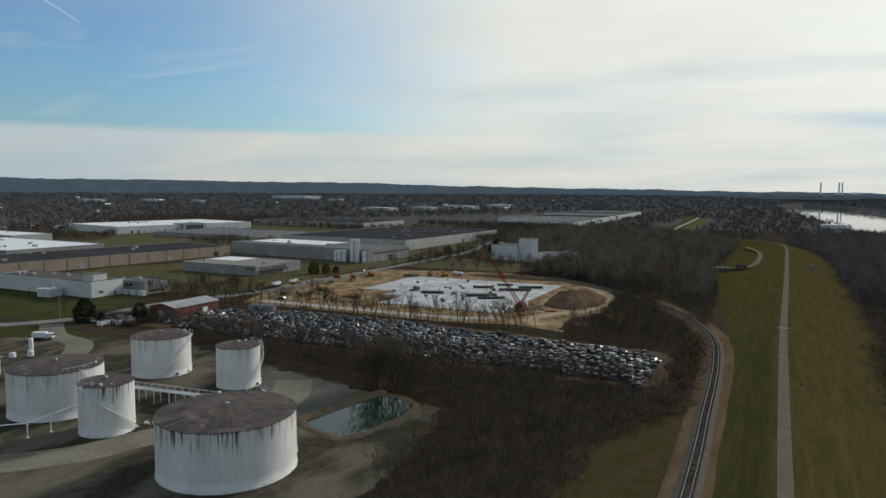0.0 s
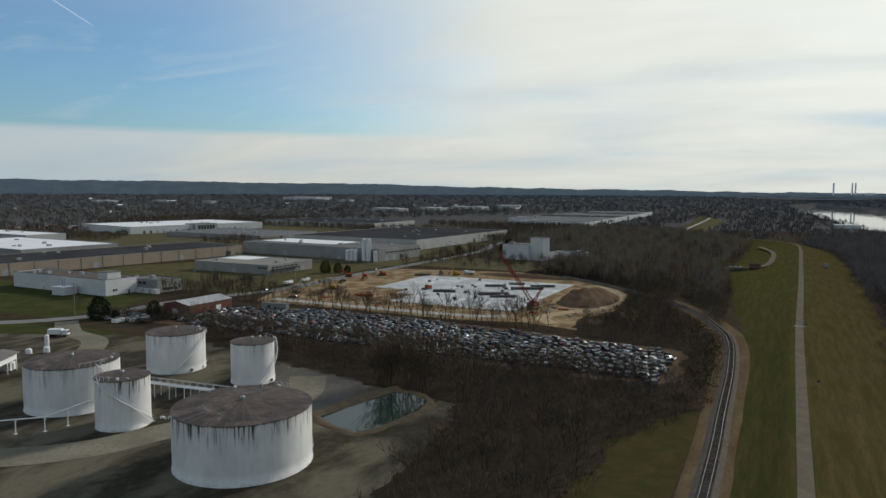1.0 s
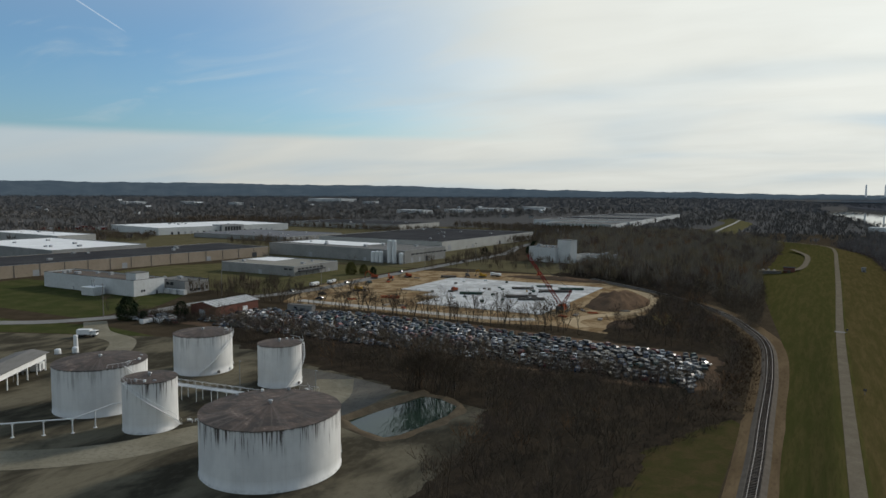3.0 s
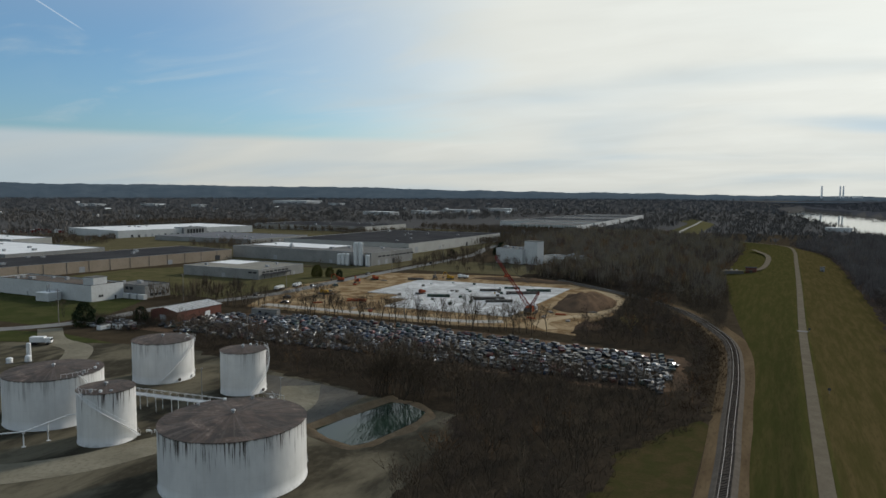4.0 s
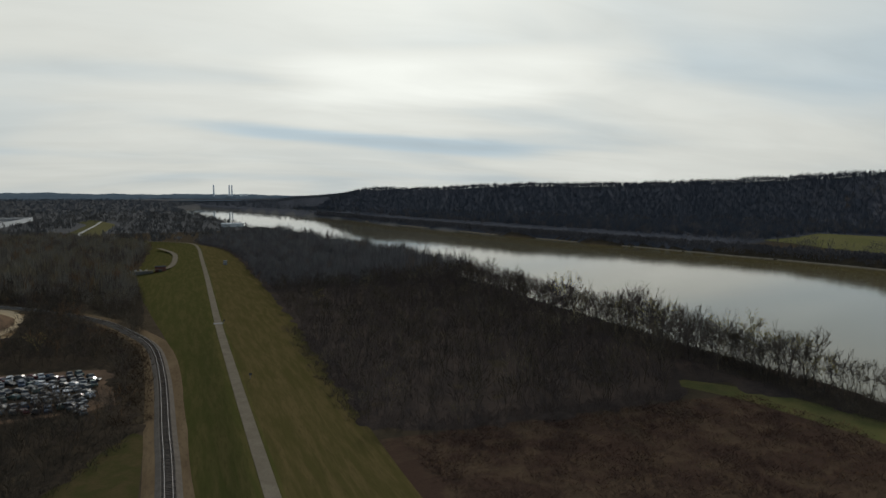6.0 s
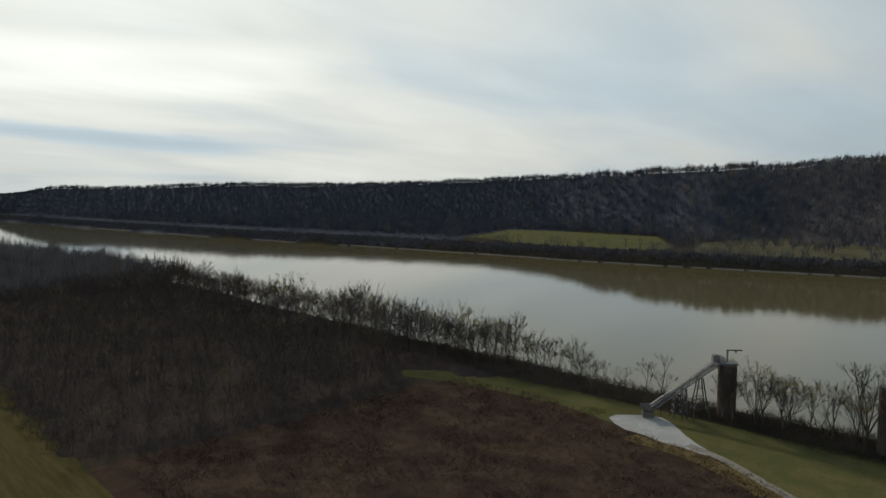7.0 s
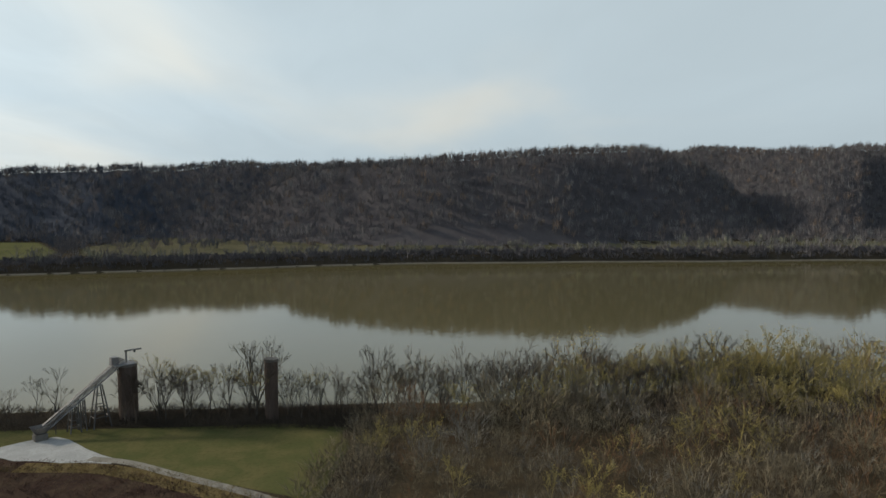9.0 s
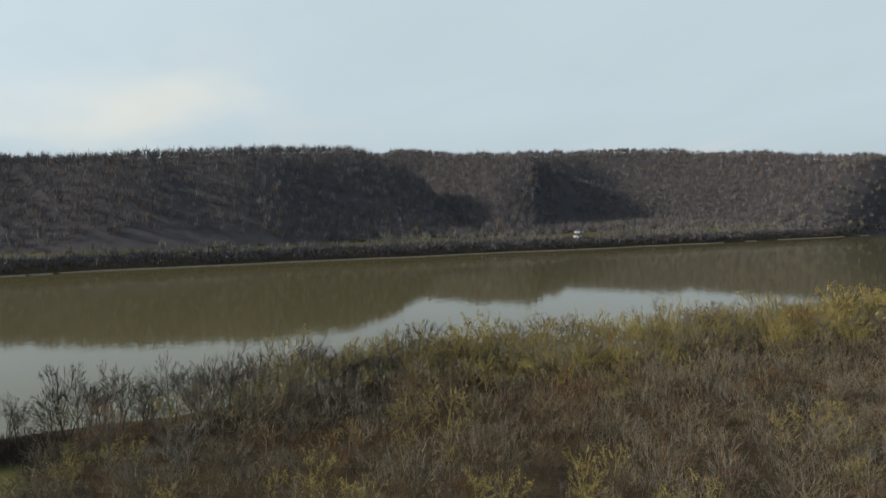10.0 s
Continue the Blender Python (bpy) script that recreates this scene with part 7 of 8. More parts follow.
ob = thing("retaining_wall", pose(-34, 534, 0), "grey concrete wing walls beside the pump house", "wall")
part("wall", boxed(-10, 9, -3, -2.5, -0.2, 2.6), M_GREYWALL, ob)
part("wall", boxed(-10, -9.5, -2.5, 8, -0.2, 2.2), M_GREYWALL, ob)
for k in range(4):
    part("pump", boxed(-7 + 3.5 * k, -5.4 + 3.5 * k, 0, 1.8, 0, 3.2, bevel=0.08), M_GALV, ob)
for x, y in ((6.6, 293.8), (7.8, 205)):
    ob = thing("path_sign", pose(x, y, 4.85), "small dark marker post beside the levee path", "marker post", "levee markers")
    part("post", boxed(-0.06, 0.06, -0.06, 0.06, 0, 1.5), M_WALLWOOD, ob)
    part("plate", boxed(-0.35, 0.35, -0.09, -0.062, 0.9, 1.5), M_DARKTRIM, ob)
tagged(part("path_crossing", boxed(2.6, 6.2, 292, 294.6, 5.08, 5.13), M_ROAD), "pale concrete crossing patch on the path", "path", kind="structure")
ob = thing("river_store", pose(82, 1240, 0, 0, 0, -20), "long white boat store beside the river", "boat store")
part("wall", boxed(-17, 17, -8, 8, 0, 5.5), M_OFFWHITE, ob)
part("roof", boxed(-17.5, 17.5, -8.5, 8.5, 5.5, 6.3), M_WHITEROOF, ob)

# ---- poles ----
for x, y, h in ((-92, 173, 8.0), (-282, 271, 14), (-279, 199, 15), (-253, 438, 16), (-262, 330, 14), (-249, 515, 15), (-260, 600, 15), (-181, 204, 10), (-300, 160, 12), (-150, 268, 9)):
    ob = thing("utility_pole", pose(x, y, 0), "weathered wooden utility pole with a crossarm", "utility pole", "utility poles")
    part("pole", beam(bmesh.new(), (0, 0, 0), (0, 0, h), 0.17, 0.11, 8), M_WALLWOOD, ob)
    part("crossarm", boxed(-1.2, 1.2, -0.07, 0.07, h - 1.0, h - 0.8), M_WALLWOOD, ob)
    for u in (-1.0, 0.0, 1.0):
        part("insulator", beam(bmesh.new(), (u, 0, h - 0.8), (u, 0, h - 0.55), 0.06, sides=6), M_GALV, ob)

# ---- far power station ----
M_STACK = material("stack_concrete", [(0.78, 0.79, 0.80), (0.72, 0.73, 0.74), (0.66, 0.67, 0.68)], 0.05, bump=0)
sx, sy = 320.0, 4560.0
ob = thing("power_station", pose(sx, sy, 26), "distant power station with three tall chimneys", "power station")
for dx, h, r in ((-95, 84, 5.5), (-3, 84, 5.0), (13, 84, 5.0)):
    part("chimney", beam(bmesh.new(), (dx, 0, -10), (dx, 0, h), r, r * 0.75, 14), M_STACK, ob)
part("boiler_house", boxed(-25, 50, 10, 50, -10, 18), M_STACK, ob)
part("hall", boxed(60, 110, 0, 30, -10, 28), M_WHITEROOF, ob)


# ---- single trees ----
def tree_kind(t, mat):
    out = []
    for name, co, tri, mm in (("trunk", t[0], t[1], M_BARK), ("crown", t[2], t[3], mat)):
        o = tri_object(name, co, tri, mm)
        out.append(o.data)
        bpy.data.objects.remove(o)
    return out


SMALL = [grown_tree(120 + s, 15, [3, 3, 3], 260, 0.085, 0.14 + 0.05 * (s % 3), 0.5, 1 + s % 2, 0.013, 0.075, solid=2) for s in range(6)]
SMALL_MESHES = [tree_kind(t, M_TWIG) for t in SMALL]
UPRIGHT = [grown_tree(200 + s, 15, [3, 3, 3, 3], 800, 0.055, 0.30 + 0.05 * (s % 3), 0.34 + 0.07 * (s % 4), 1 + (s % 4 == 1), 0.018, 0.045, 0.09) for s in range(10)]
TREE_MESHES = [tree_kind(t, M_TWIG if i % 3 == 0 else M_TWIG_DARK) for i, t in enumerate(UPRIGHT)]
WIDE_MESHES = [tree_kind(grown_tree(230 + s, 15, [4, 3, 3, 3], 1200, 0.055, 0.24, 0.50, 1, 0.023, 0.05, 0.09), M_TWIG_DARK) for s in range(3)]
OCHRE_MESHES = [tree_kind((*t[:2], *leafed(t, s, 260, 0.35)), M_TWIG_OCHRE) for s, t in enumerate(UPRIGHT[2:6])]


def tree(x, y, size, meshes, label, group, z=None):
    ob = thing("tree", pose(x, y, float(ground_z([x], [y])[0]) - 0.1 if z is None else z, 0, 0, random.random() * 360), label, "tree", group)
    for name, me in zip(("trunk", "crown"), meshes):
        o = new(name, me)
        o.parent = ob
        o.scale = (size, size, size)
    return ob


rnd = random.Random(77)
for k in range(195):
    y = 250 - k * 1.76 + rnd.uniform(-1.5, 1.5)
    x = float(np.interp(y, [-100, 20, 100, 160, 250], [160, 155, 152, 152, 158])) + rnd.uniform(-2.5, 6.5)
    if abs(x - 155.6) < 3.2 and abs(y - 82.3) < 3.4 or abs(x - 153.6) < 2.6 and abs(y - 47.6) < 2.6 or (82 < y < 104 and rnd.random() < 0.9) or (104 < y < 150 and rnd.random() < 0.35):
        continue
    big = rnd.random() < 0.12
    ochre = rnd.random() < (0.14 if y > -25 else 0.6)
    tree(x, y, (rnd.uniform(1.05, 1.2) if big else rnd.uniform(0.70, 1.02)) * (0.86 if 104 < y < 150 else 1.0), rnd.choice(OCHRE_MESHES if ochre else TREE_MESHES), "bare riverside tree with a few ochre leaves" if ochre else "bare grey-brown riverside tree", "riverside trees")
for x, y, s in ((128, 204, 1.45), (154, 51.5, 1.36), (153, 74, 1.05), (154, 68, 0.95), (170, -30, 1.15), (172, -36, 1.1), (171, -58, 1.15), (173, -66, 1.2), (146, 190, 1.1), (150, 170, 1.0)):
    tree(x, y, s, rnd.choice(WIDE_MESHES), "large bare spreading tree on the river bank", "riverside trees")
for k in range(62):
    x = -252 + k * 2.7 + rnd.uniform(-1.5, 1.5)
    tree(x, 267 + rnd.uniform(-4, 5), rnd.uniform(0.5, 1.1), rnd.choice(TREE_MESHES), "thin bare tree between the site and the cars", "site edge trees")
for k in range(15):
    x = -195 + k * 7.2 + rnd.uniform(-3, 3)
    tree(x, 264 + rnd.uniform(-3, 4), rnd.uniform(0.55, 0.9), rnd.choice(WIDE_MESHES), "dark spreading bare tree before the building site", "site edge trees")
for k in range(22):
    x, y = rnd.uniform(-262, -236), rnd.uniform(262, 300)
    tree(x, y, rnd.uniform(0.3, 0.6), rnd.choice(SMALL_MESHES), "small bare tree beside the street", "street trees")
for k in range(30):
    x, y = rnd.choice([(rnd.uniform(-300, -262), rnd.uniform(262, 292)), (rnd.uniform(-250, -238), rnd.uniform(440, 640)), (rnd.uniform(-272, -262), rnd.uniform(440, 640)), (rnd.uniform(-440, -300), rnd.uniform(425, 440)), (rnd.uniform(-300, -236), rnd.uniform(208, 219))])
    tree(x, y, rnd.uniform(0.3, 0.65), rnd.choice(SMALL_MESHES), "small bare tree between the warehouses", "works trees")
for k in range(16):
    x, y = rnd.uniform(-64, -40), rnd.uniform(68, 180)
    tree(x, y, rnd.uniform(0.6, 0.95), rnd.choice(SMALL_MESHES), "bare tree at the edge of the woods", "wood edge trees")


for k in range(28):
    x, y = rnd.uniform(-106, -86), rnd.uniform(165, 170)
    if k > 22:
        x, y = rnd.uniform(-78, -73), rnd.uniform(148, 166)
    tree(x, y, rnd.uniform(0.75, 1.2), rnd.choice(SMALL_MESHES), "bare tree mirrored in the settling pond", "pond trees")


def leafy(seed, w, h, n, leaf):
    """A full evergreen crown of many small leaf clumps."""
    r = np.random.RandomState(seed)
    co = []
    for k in range(n):
        g, f = r.rand() * 6.283, r.rand()
        rad = w / 2 * math.sqrt(max(1 - abs(f - 0.32) ** 1.5 * 1.7, 0.03)) * (0.72 + 0.33 * r.rand())
        c = np.array([math.cos(g) * rad, math.sin(g) * rad, h * (0.04 + 0.96 * f)])
        u, v = r.normal(size=3), r.normal(size=3)
        co += [c + u * leaf * 0.5, c - u * leaf * 0.3 + v * leaf * 0.3, c + v * leaf * 0.5]
    return np.array(co), np.arange(3 * n).reshape(-1, 3)


LEAFY = [leafy(s, 7.5, 8.5, 1900, 0.8) for s in range(3)]
M_OLIVE = material("olive_leaves", [(0.075, 0.075, 0.025), (0.10, 0.095, 0.03), (0.055, 0.055, 0.02)], 2.0, bump=0, vary=0.3)
for x, y, s, mat, label in ((-264.5, 200, 1.15, M_EVERGREEN, "round dark evergreen beside the yard lane"), (-258, 203, 0.45, M_EVERGREEN, "small dark evergreen bush"), (-280, 385, 0.95, M_OLIVE, "olive-green leafy tree beside the street"), (-274, 391, 0.75, M_OLIVE, "olive-green leafy tree beside the street"), (-267, 392, 0.6, M_EVERGREEN, "small dark evergreen beside the street"), (-398, 268, 0.7, M_EVERGREEN, "dark evergreen beside the white works"), (-246, 640, 1.0, M_EVERGREEN, "dark evergreen beside the street"), (-250, 655, 0.9, M_EVERGREEN, "dark evergreen beside the street"), (-262, 560, 0.8, M_EVERGREEN, "dark evergreen beside the street"), (-236, 600, 0.8, M_EVERGREEN, "dark evergreen beside the street"), (-250, 216, 0.8, M_EVERGREEN, "dark evergreen in front of the brick shed")):
    ob = thing("evergreen_tree", pose(x, y, 0, 0, 0, rnd.random() * 360), label, "tree")
    co, tri = LEAFY[int(abs(x)) % 3]
    o = tri_object("crown", co * s, tri, mat)
    o.parent = ob
    part("trunk", beam(bmesh.new(), (0, 0, 0), (0, 0, 5 * s), 0.22 * s, 0.1 * s, 7), M_BARK, ob)
for k in range(26):
    x, y = -286 - 3.9 * k + rnd.uniform(-1, 1), 1040 + rnd.uniform(-4, 4)
    ob = thing("evergreen_tree", pose(x, y, 0), "dark conical evergreen in a far row", "tree", "evergreen row")
    part("crown", revolve(bmesh.new(), [(2.2, 1.0), (2.6, 2.0), (1.7, 4.6), (0.8, 7.0), (0, 9.0)], 9), M_EVERGREEN, ob)
    part("trunk", beam(bmesh.new(), (0, 0, 0), (0, 0, 1.4), 0.2, sides=6), M_BARK, ob)

# ---- thin woods between the works ----
for i, (poly, gap) in enumerate((([(-246, 455), (-246, 560), (-200, 565), (-135, 520), (-110, 455), (-165, 452)], 13.0), ([(-300, 690), (-262, 690), (-262, 1000), (-300, 1000)], 7.0), ([(-262, 440), (-248, 440), (-248, 700), (-262, 700)], 9.0), ([(-540, 520), (-440, 520), (-440, 560), (-540, 590)], 9.0), ([(-800, 420), (-660, 520), (-700, 580), (-860, 520)], 8.0), ([(-300, 262), (-262, 262), (-266, 300), (-300, 300)], 7.0), ([(-760, 840), (-300, 800), (-300, 860), (-800, 880)], 9.0), ([(-1000, 760), (-820, 840), (-780, 1100), (-1100, 1000)], 9.0), ([(-300, 880), (-298, 1040), (-530, 1045), (-530, 1005), (-330, 880)], 9.0), ([(-460, 600), (-320, 800), (-330, 850), (-560, 830), (-500, 720)], 14.0))):
    x, y, g = scatter(poly, gap, 90 + i)
    planted("works_woods", SPARSE, x, y, g, M_TWIG, "thin leafless trees between the works", 0.4, 0.9)

# ---- more riverside and lot trees, too many to tell apart ----
g = np.random.RandomState(71)
y = g.uniform(-100, 255, 90)
x = np.interp(y, [-100, 20, 100, 160, 250], [163, 157, 154, 155, 160]) + g.uniform(-3, 6, len(y))
keep = ~((np.abs(x - 155.6) < 3.5) & (np.abs(y - 82.3) < 3.5)) & ~((np.abs(x - 153.6) < 3) & (np.abs(y - 47.6) < 3)) & ~((y > 83) & (y < 103) & (x < 157))
planted("riverside_thicket", [joined(t) for t in SLIM], x[keep], y[keep], g, M_TWIG, "thin bare saplings along the river bank", 0.25, 0.6)
x = g.uniform(-232, -32, 240)
y = 202 + 9 * g.rand(240) ** 1.6 + np.interp(x, [-232, -32], [5, 0])
planted("lot_saplings", [joined(t) for t in FINE], x, y, g, M_TWIG, "thin bare saplings in front of the scrap cars", 0.32, 0.66)
x, y = g.uniform(-225, -40, 60), g.uniform(216, 258, 60)
planted("lot_saplings", [joined(t) for t in FINE], x, y, g, M_TWIG, "thin bare saplings among the scrap cars", 0.22, 0.42)

y = np.concatenate([g.uniform(240, 900, 110), g.normal(330, 25, 30), g.normal(450, 30, 30), g.normal(560, 20, 20)])
x = np.interp(y, *NEAR_BANK) + g.uniform(-9, -1, len(y))
planted("river_edge_trees", [joined(t) for t in SLIM], x, y, g, M_TWIG_PLUM, "taller bare trees along the river edge of the woods", 0.7, 1.15)

y = np.concatenate([g.uniform(-420, -30, 150), g.uniform(-100, -40, 30)])
x = np.interp(y, [-420, -60, -20, 22], [170, 170, 166, 152]) + g.uniform(-9, 7, len(y))
leafy_now = g.rand(len(y)) < np.interp(y, [-80, -40, -10], [0.75, 0.5, 0.0])
planted("bank_trees", LEAFY_ROUND, x[leafy_now], y[leafy_now], g, M_TWIG_OCHRE, "bank trees with the last yellow-olive leaves", 0.62, 1.0)
planted("bank_trees", [joined(t) for t in SLIM], x[~leafy_now], y[~leafy_now], g, M_TWIG, "grey-brown bare trees on the river bank", 0.6, 1.0)
y = g.uniform(-430, -215, 120)
x = g.uniform(172, 200, len(y)) * np.interp(y, [-430, -215], [1.06, 0.97])
planted("bank_trees", [joined(t) for t in SLIM], x, y, g, M_TWIG_GREY, "pale grey willows at the water's edge", 0.8, 1.25)

x, y, g = scatter([(160, 0), (176, -24), (181, -60), (180, -420), (168, -420), (166, -60), (156, -10)], 2.2, 44)
planted("bank_scrub", BRUSH, x, y, g, M_TWIG_PALE, "brown scrub along the river bank", 0.7, 1.7)

# ---- far houses on the plain ----
for k in range(54):
    az, r = radians(rnd.uniform(-59, -14)), rnd.uniform(1500, 3400)
    x, y = r * math.sin(az), r * math.cos(az)
    z, s = float(ground_z([x], [y])[0]), rnd.uniform(0.45, 0.95)
    ob = thing("far_house", pose(x, y, z, 0, 0, rnd.uniform(0, 180)), "far pale house among woods on the plain", "house", "plain houses")
    part("wall", boxed(-9 * s, 9 * s, -6 * s, 6 * s, -2, 8 * s), rnd.choice([M_GREYWALL, M_GREYWALL, M_OFFWHITE]), ob)
    bm = bmesh.new()
    e, w = 9.5 * s, 6.6 * s
    v = [bm.verts.new(p) for p in ((-e, -w, 7.9 * s), (e, -w, 7.9 * s), (e, w, 7.9 * s), (-e, w, 7.9 * s), (-e, 0, 11 * s), (e, 0, 11 * s))]
    for q in ((0, 1, 5, 4), (2, 3, 4, 5), (0, 4, 3), (1, 2, 5), (0, 3, 2, 1)):
        bm.faces.new([v[i] for i in q])
    part("roof", bm, rnd.choice([M_GREYROOF, M_DARKROOF, M_WHITEROOF]), ob)

# ---- low growth ----
x, y, g = scatter([(36, 156), (100, 156), (136, 154), (138, 123), (130, 101), (129, 80), (106, 33), (60, 10), (36, 10)], 1.45, 31)
patch = wobble(x, y, 7.5) + 0.5 * wobble(x + 40, y, 2.6) + g.normal(size=len(x)) * 0.28
for lo, hi, mat, label, a, b in (
    (-9, -0.30, material("dark_weed_stems", [(0.060, 0.036, 0.029), (0.090, 0.055, 0.042), (0.046, 0.029, 0.024)], 0.35, bump=0, vary=0.4), "dark tangled dead weeds over the rough field", 0.7, 1.6),
    (-0.30, 0.42, material("dead_weed_stems", [(0.098, 0.054, 0.040), (0.140, 0.088, 0.060), (0.072, 0.041, 0.033)], 0.35, bump=0, vary=0.4), "tangled dead red-brown weeds over the rough field", 0.5, 1.3),
    (0.42, 9, material("straw_weed_stems", [(0.150, 0.105, 0.062), (0.190, 0.140, 0.085), (0.115, 0.078, 0.046)], 0.35, bump=0, vary=0.4), "low straw-coloured grass in the rough field", 0.35, 0.9),
):
    s = (patch >= lo) & (patch < hi)
    planted("dead_weeds", WEEDS, x[s], y[s], g, mat, label, a, b, 0.05)
s = g.choice(len(x), 170, replace=False)
planted("field_bushes", BRUSH, x[s], y[s], g, M_TWIG_RUST, "small rust-brown bushes in the rough field", 0.35, 0.8, 0.05)
x, y, g = scatter([(127, 104), (140, 106), (138, 112), (128, 108), (124, 96), (124, 80), (118, 62), (108, 44), (96, 20), (104, 20), (113, 40), (121, 56), (127, 70), (126, 86)], 1.1, 39)
planted("fringe_weeds", WEEDS, x, y, g, M_STRAW, "straw-coloured dead grass along the gravel drive", 0.4, 1.0, 0.05)
for poly, gap, seed, lo, hi, mat, label in (
    ([(147, 24), (164, 24), (164, 76), (158, 88), (151, 88), (149, 66), (148, 45)], 1.1, 32, 0.5, 1.3, M_TWIG_DARK, "brown scrub under the riverside trees"),
    ([(151, 88), (164, 84), (164, 250), (146, 250), (145, 130), (149, 104)], 1.3, 33, 0.5, 1.3, M_TWIG, "brown scrub under the riverside trees"),
    ([(-255, 262), (-255, 272), (-90, 272), (-78, 262)], 2.0, 34, 0.4, 1.0, M_TWIG, "brown scrub between the cars and the site"),
    ([(-275, 203), (-236, 198), (-234, 219), (-252, 222), (-280, 214)], 1.7, 35, 0.6, 1.7, M_TWIG_DARK, "brown scrub in front of the brick shed"),
    ([(-220, 184), (-185, 191), (-95, 180), (-95, 186), (-185, 199), (-222, 196)], 2.0, 36, 0.4, 1.2, M_TWIG, "brown scrub along the yard edge"),
    ([(-24, 300), (-27, 400), (-36, 500), (-48, 500), (-52, 395), (-36, 345), (-30, 318)], 2.2, 40, 0.6, 1.8, M_TWIG, "brown scrub between the railway and the levee"),
    ([(28, 300), (28, 168), (44, 156), (100, 154), (120, 157), (122, 164), (100, 164), (48, 166), (38, 176), (38, 300)], 2.0, 41, 0.4, 1.3, M_TWIG_PLUM, "brown brush along the edge of the woods"),
    ([(-40, 60), (-33, 60), (-33, 150), (-24, 172), (-18, 190), (-24, 192), (-36, 166)], 2.0, 42, 0.35, 1.0, M_TWIG_DARK, "dark brush along the edge of the woods"),
    ([(98, 18), (152, 18), (152, 29), (130, 33), (111, 35)], 1.7, 43, 0.5, 1.5, M_TWIG_PALE, "brown brush where the meadow meets the woods"),
    ([(-26, 186), (-17, 190), (-19, 262), (-26, 300), (-40, 330), (-30, 260)], 1.9, 37, 0.4, 1.1, M_DRYGRASS, "tall dead grass beside the railway"),
):
    x, y, g = scatter(poly, gap, seed)
    planted("scrub", BRUSH, x, y, g, mat, label, lo, hi)


def far_bank_growth():
    r = np.random.RandomState(50)
    y = r.uniform(-1100, 1900, 9500)
    off = r.rand(len(y)) * 27 - 2.2
    x = banks(y)[1] + off
    s = off < 40
    planted("bank_scrub", [(c * 0.42, t) for c, t in THIN], x[s], y[s], r, M_FAR_DARK, "dark scrub along the far river bank", 0.6, 1.5)
    y = r.uniform(-1200, 1700, 5200)
    x = np.interp(y, *FAR_BANK) + 60 + r.rand(len(y)) * 330
    z = ground_z(x, y)
    keep = (z < 12) & ~inside(x, y, FAR_FIELD) & ~(inside(x, y, FAR_MEADOW) & (r.rand(len(x)) < 0.9))
    planted("flood_plain_woods", [(c * 0.8, t) for c, t in COARSE], x[keep], y[keep], r, M_FAR, "leafless woods on the far flood plain", 0.6, 1.2)


far_bank_growth()
g = np.random.RandomState(66)
y = np.concatenate([g.uniform(-1150, -230, 900), g.uniform(-230, 330, 200)])
x = banks(y)[1] + np.where(y < -230, g.uniform(6, 78, len(y)), g.uniform(4, 40, len(y)))
clear = np.ones(len(x), bool)
for hx, hy in ((742, -540), (768, -566), (700, -505), (655, -470)):
    clear &= ~((np.abs(y - hy * x / hx) < 16) & (x < hx + 12))
x, y = x[clear], y[clear]
for i, (mat, label) in enumerate(((M_FAR_GREY, "pale grey bare trees behind the far shore"), (M_FAR_OLIVE, "olive-tinged bare trees behind the far shore"), (M_FAR, "brown bare trees behind the far shore"))):
    planted("shore_trees", COARSE, x[i::3], y[i::3], g, mat, label, 0.45, 0.9)
g = np.random.RandomState(58)
y = np.concatenate([g.uniform(300, 620, 70), g.uniform(250, 330, 60)])
x = np.interp(y, *FAR_BANK) + np.where(np.arange(len(y)) < 70, g.uniform(22, 38, len(y)), g.uniform(30, 90, len(y)))
planted("field_edge_trees", [joined(t) for t in SLIM], x, y, g, M_FAR, "row of bare trees before the far field", 0.55, 1.15)
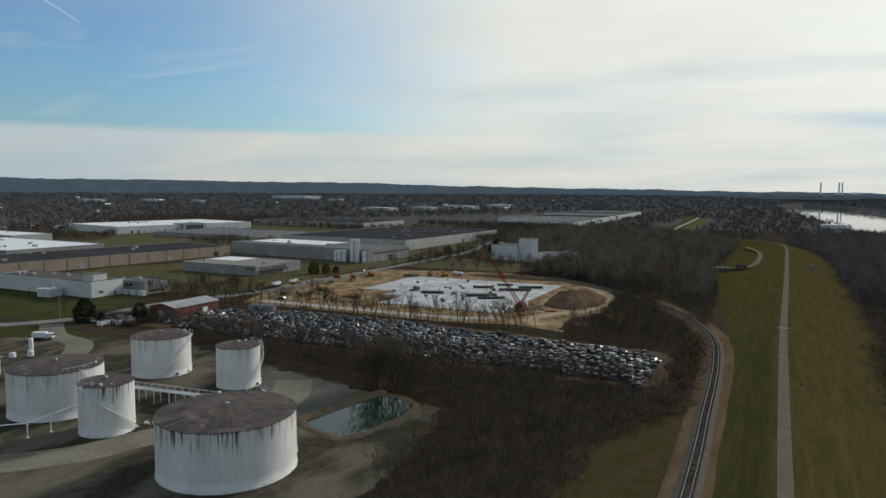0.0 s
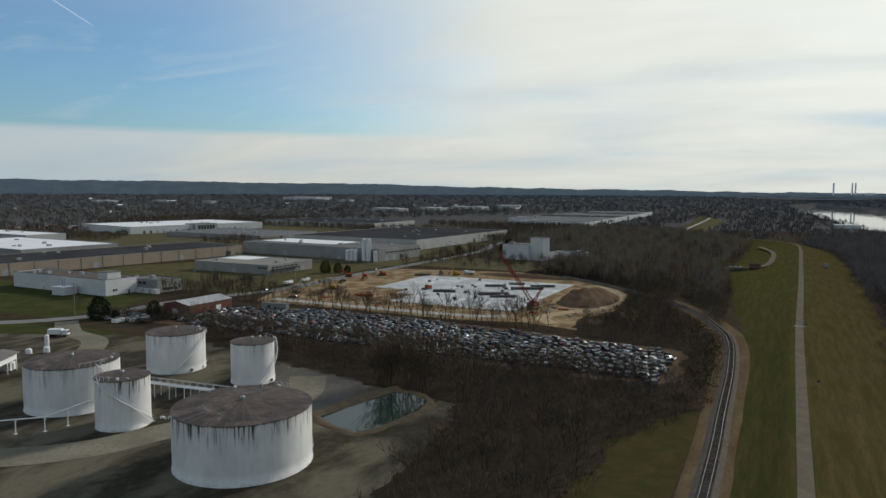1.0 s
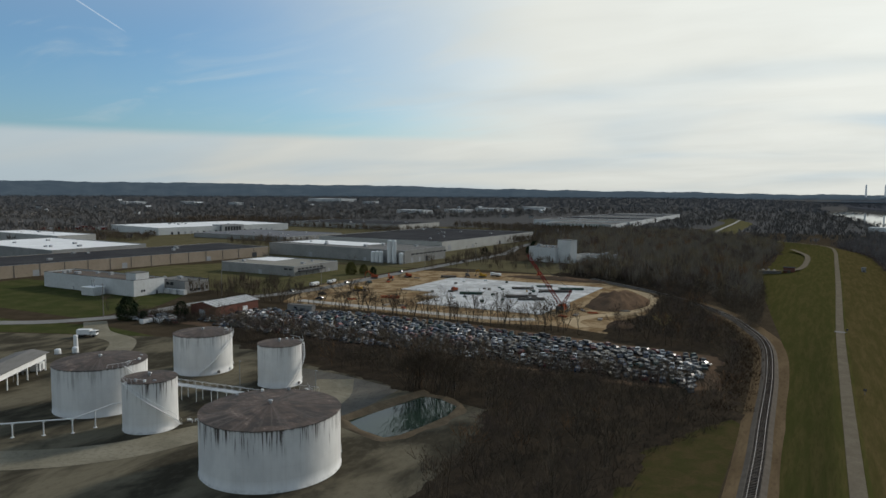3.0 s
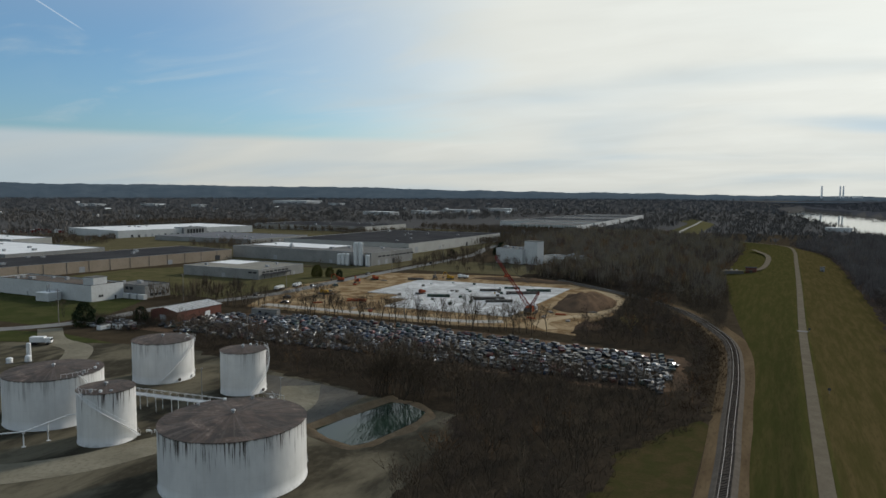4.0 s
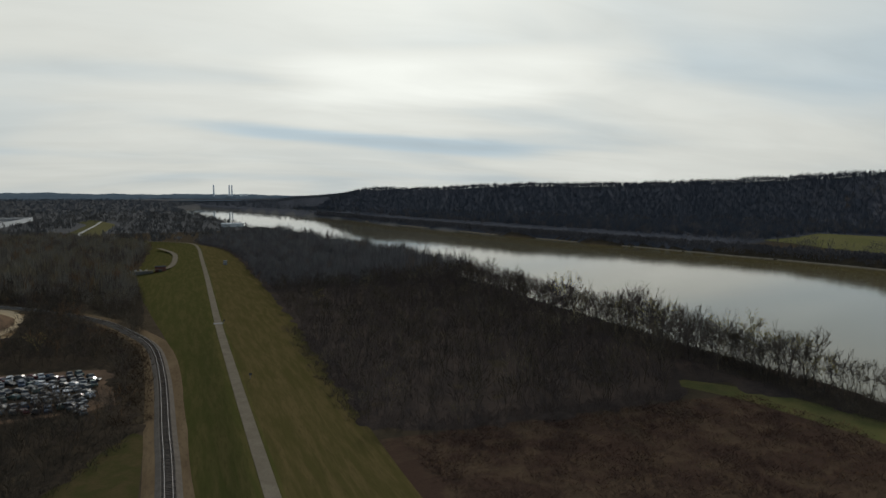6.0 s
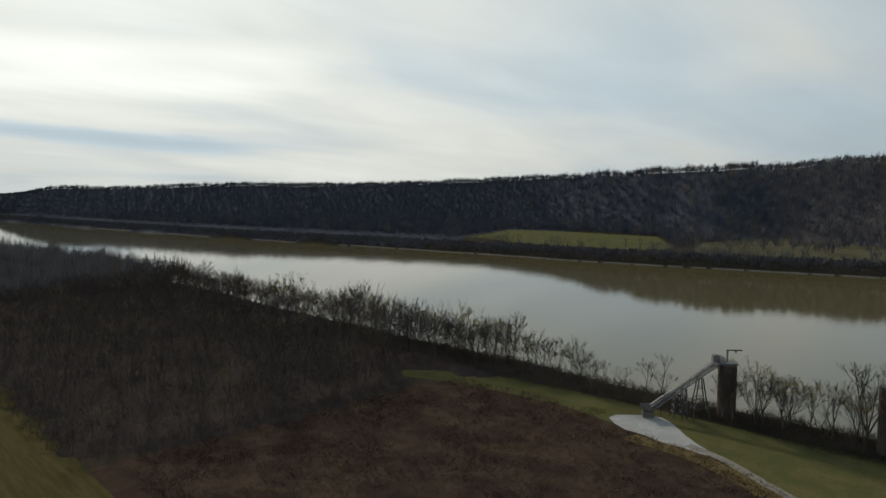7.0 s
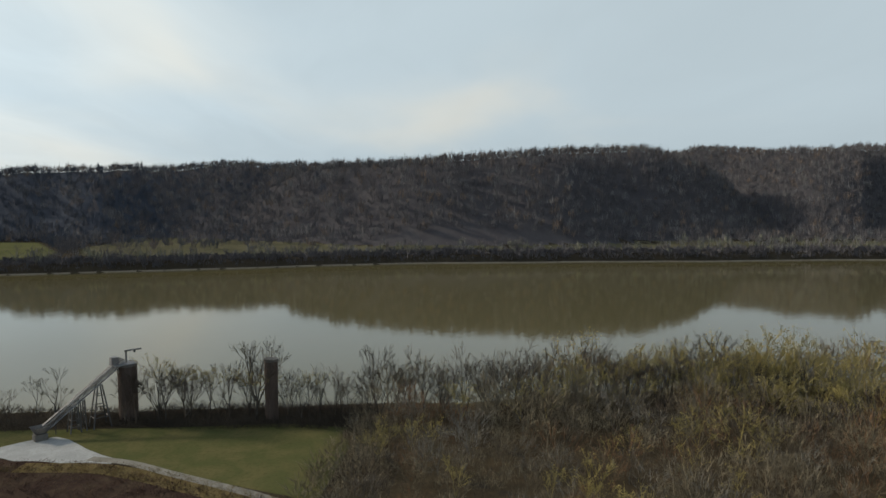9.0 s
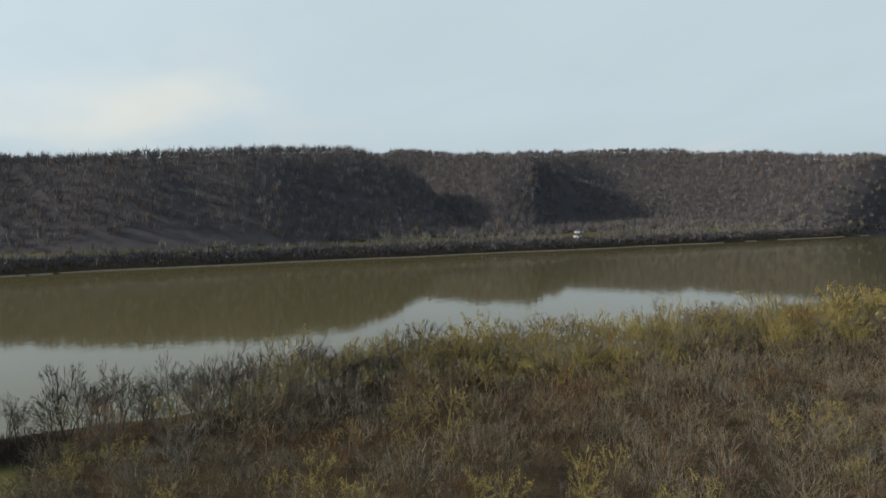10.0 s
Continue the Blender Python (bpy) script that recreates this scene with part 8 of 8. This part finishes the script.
for x, y, s in ((742, -540, 0.62), (768, -566, 0.5), (700, -505, 0.7), (860, -700, 0.9), (655, -470, 0.6)):
    z = float(ground_z([x], [y])[0])
    ob = thing("house", pose(x, y, z, 0, 0, -60), "small white farmhouse with a grey roof across the river", "house", "far houses")
    part("wall", boxed(-9 * s, 9 * s, -5 * s, 5 * s, -1, 4.5 * s), M_OFFWHITE, ob)
    bm = bmesh.new()
    e, w, h0, h1 = 9.6 * s, 5.6 * s, 4.4 * s, 7.4 * s
    v = [bm.verts.new(p) for p in ((-e, -w, h0), (e, -w, h0), (e, w, h0), (-e, w, h0), (-e, 0, h1), (e, 0, h1))]
    for f in ((0, 1, 5, 4), (2, 3, 4, 5), (0, 4, 3), (1, 2, 5), (0, 3, 2, 1)):
        bm.faces.new([v[i] for i in f])
    part("roof", bm, M_GREYROOF, ob)
    for k in range(3):
        part("window", boxed(-6 * s + 5 * s * k, -4.6 * s + 5 * s * k, -5 * s - 0.05, -5 * s - 0.003, 1.2 * s, 2.8 * s), M_GLASS, ob)
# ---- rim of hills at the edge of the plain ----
# haze is painted into the bluish base colours of these hills
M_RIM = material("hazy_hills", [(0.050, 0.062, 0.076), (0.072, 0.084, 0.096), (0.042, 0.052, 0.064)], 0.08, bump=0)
co, tri = [], []
for i, az in enumerate(np.arange(-80, 13, 0.25)):
    top = float(np.interp(az, *FAR_RIM)) + 5.0 * float(wobble(np.array([az * 9.0]), np.array([1.0]), 16.0)[0]) + 2.5 * float(wobble(np.array([az * 9.0]), np.array([1.0]), 3.0)[0])
    a = radians(az)
    for r, z in ((4300, 15), (4550, top * 0.75), (4680, top), (4900, top - 30)):
        co.append((r * math.sin(a), r * math.cos(a), z))
    if i:
        for j in range(3):
            p, q = (i - 1) * 4 + j, i * 4 + j
            tri += [(p, q, q + 1), (p, q + 1, p + 1)]
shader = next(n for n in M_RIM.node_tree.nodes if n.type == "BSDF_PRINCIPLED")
shader.inputs["Emission Color"].default_value, shader.inputs["Emission Strength"].default_value = (0.40, 0.62, 0.80, 1), 0.05  # faint blue glow stands in for hazy air between
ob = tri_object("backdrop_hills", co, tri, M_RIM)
tagged(ob, "low wooded hills on the horizon, painted blue-grey with a haze glow", "hills", kind="structure")
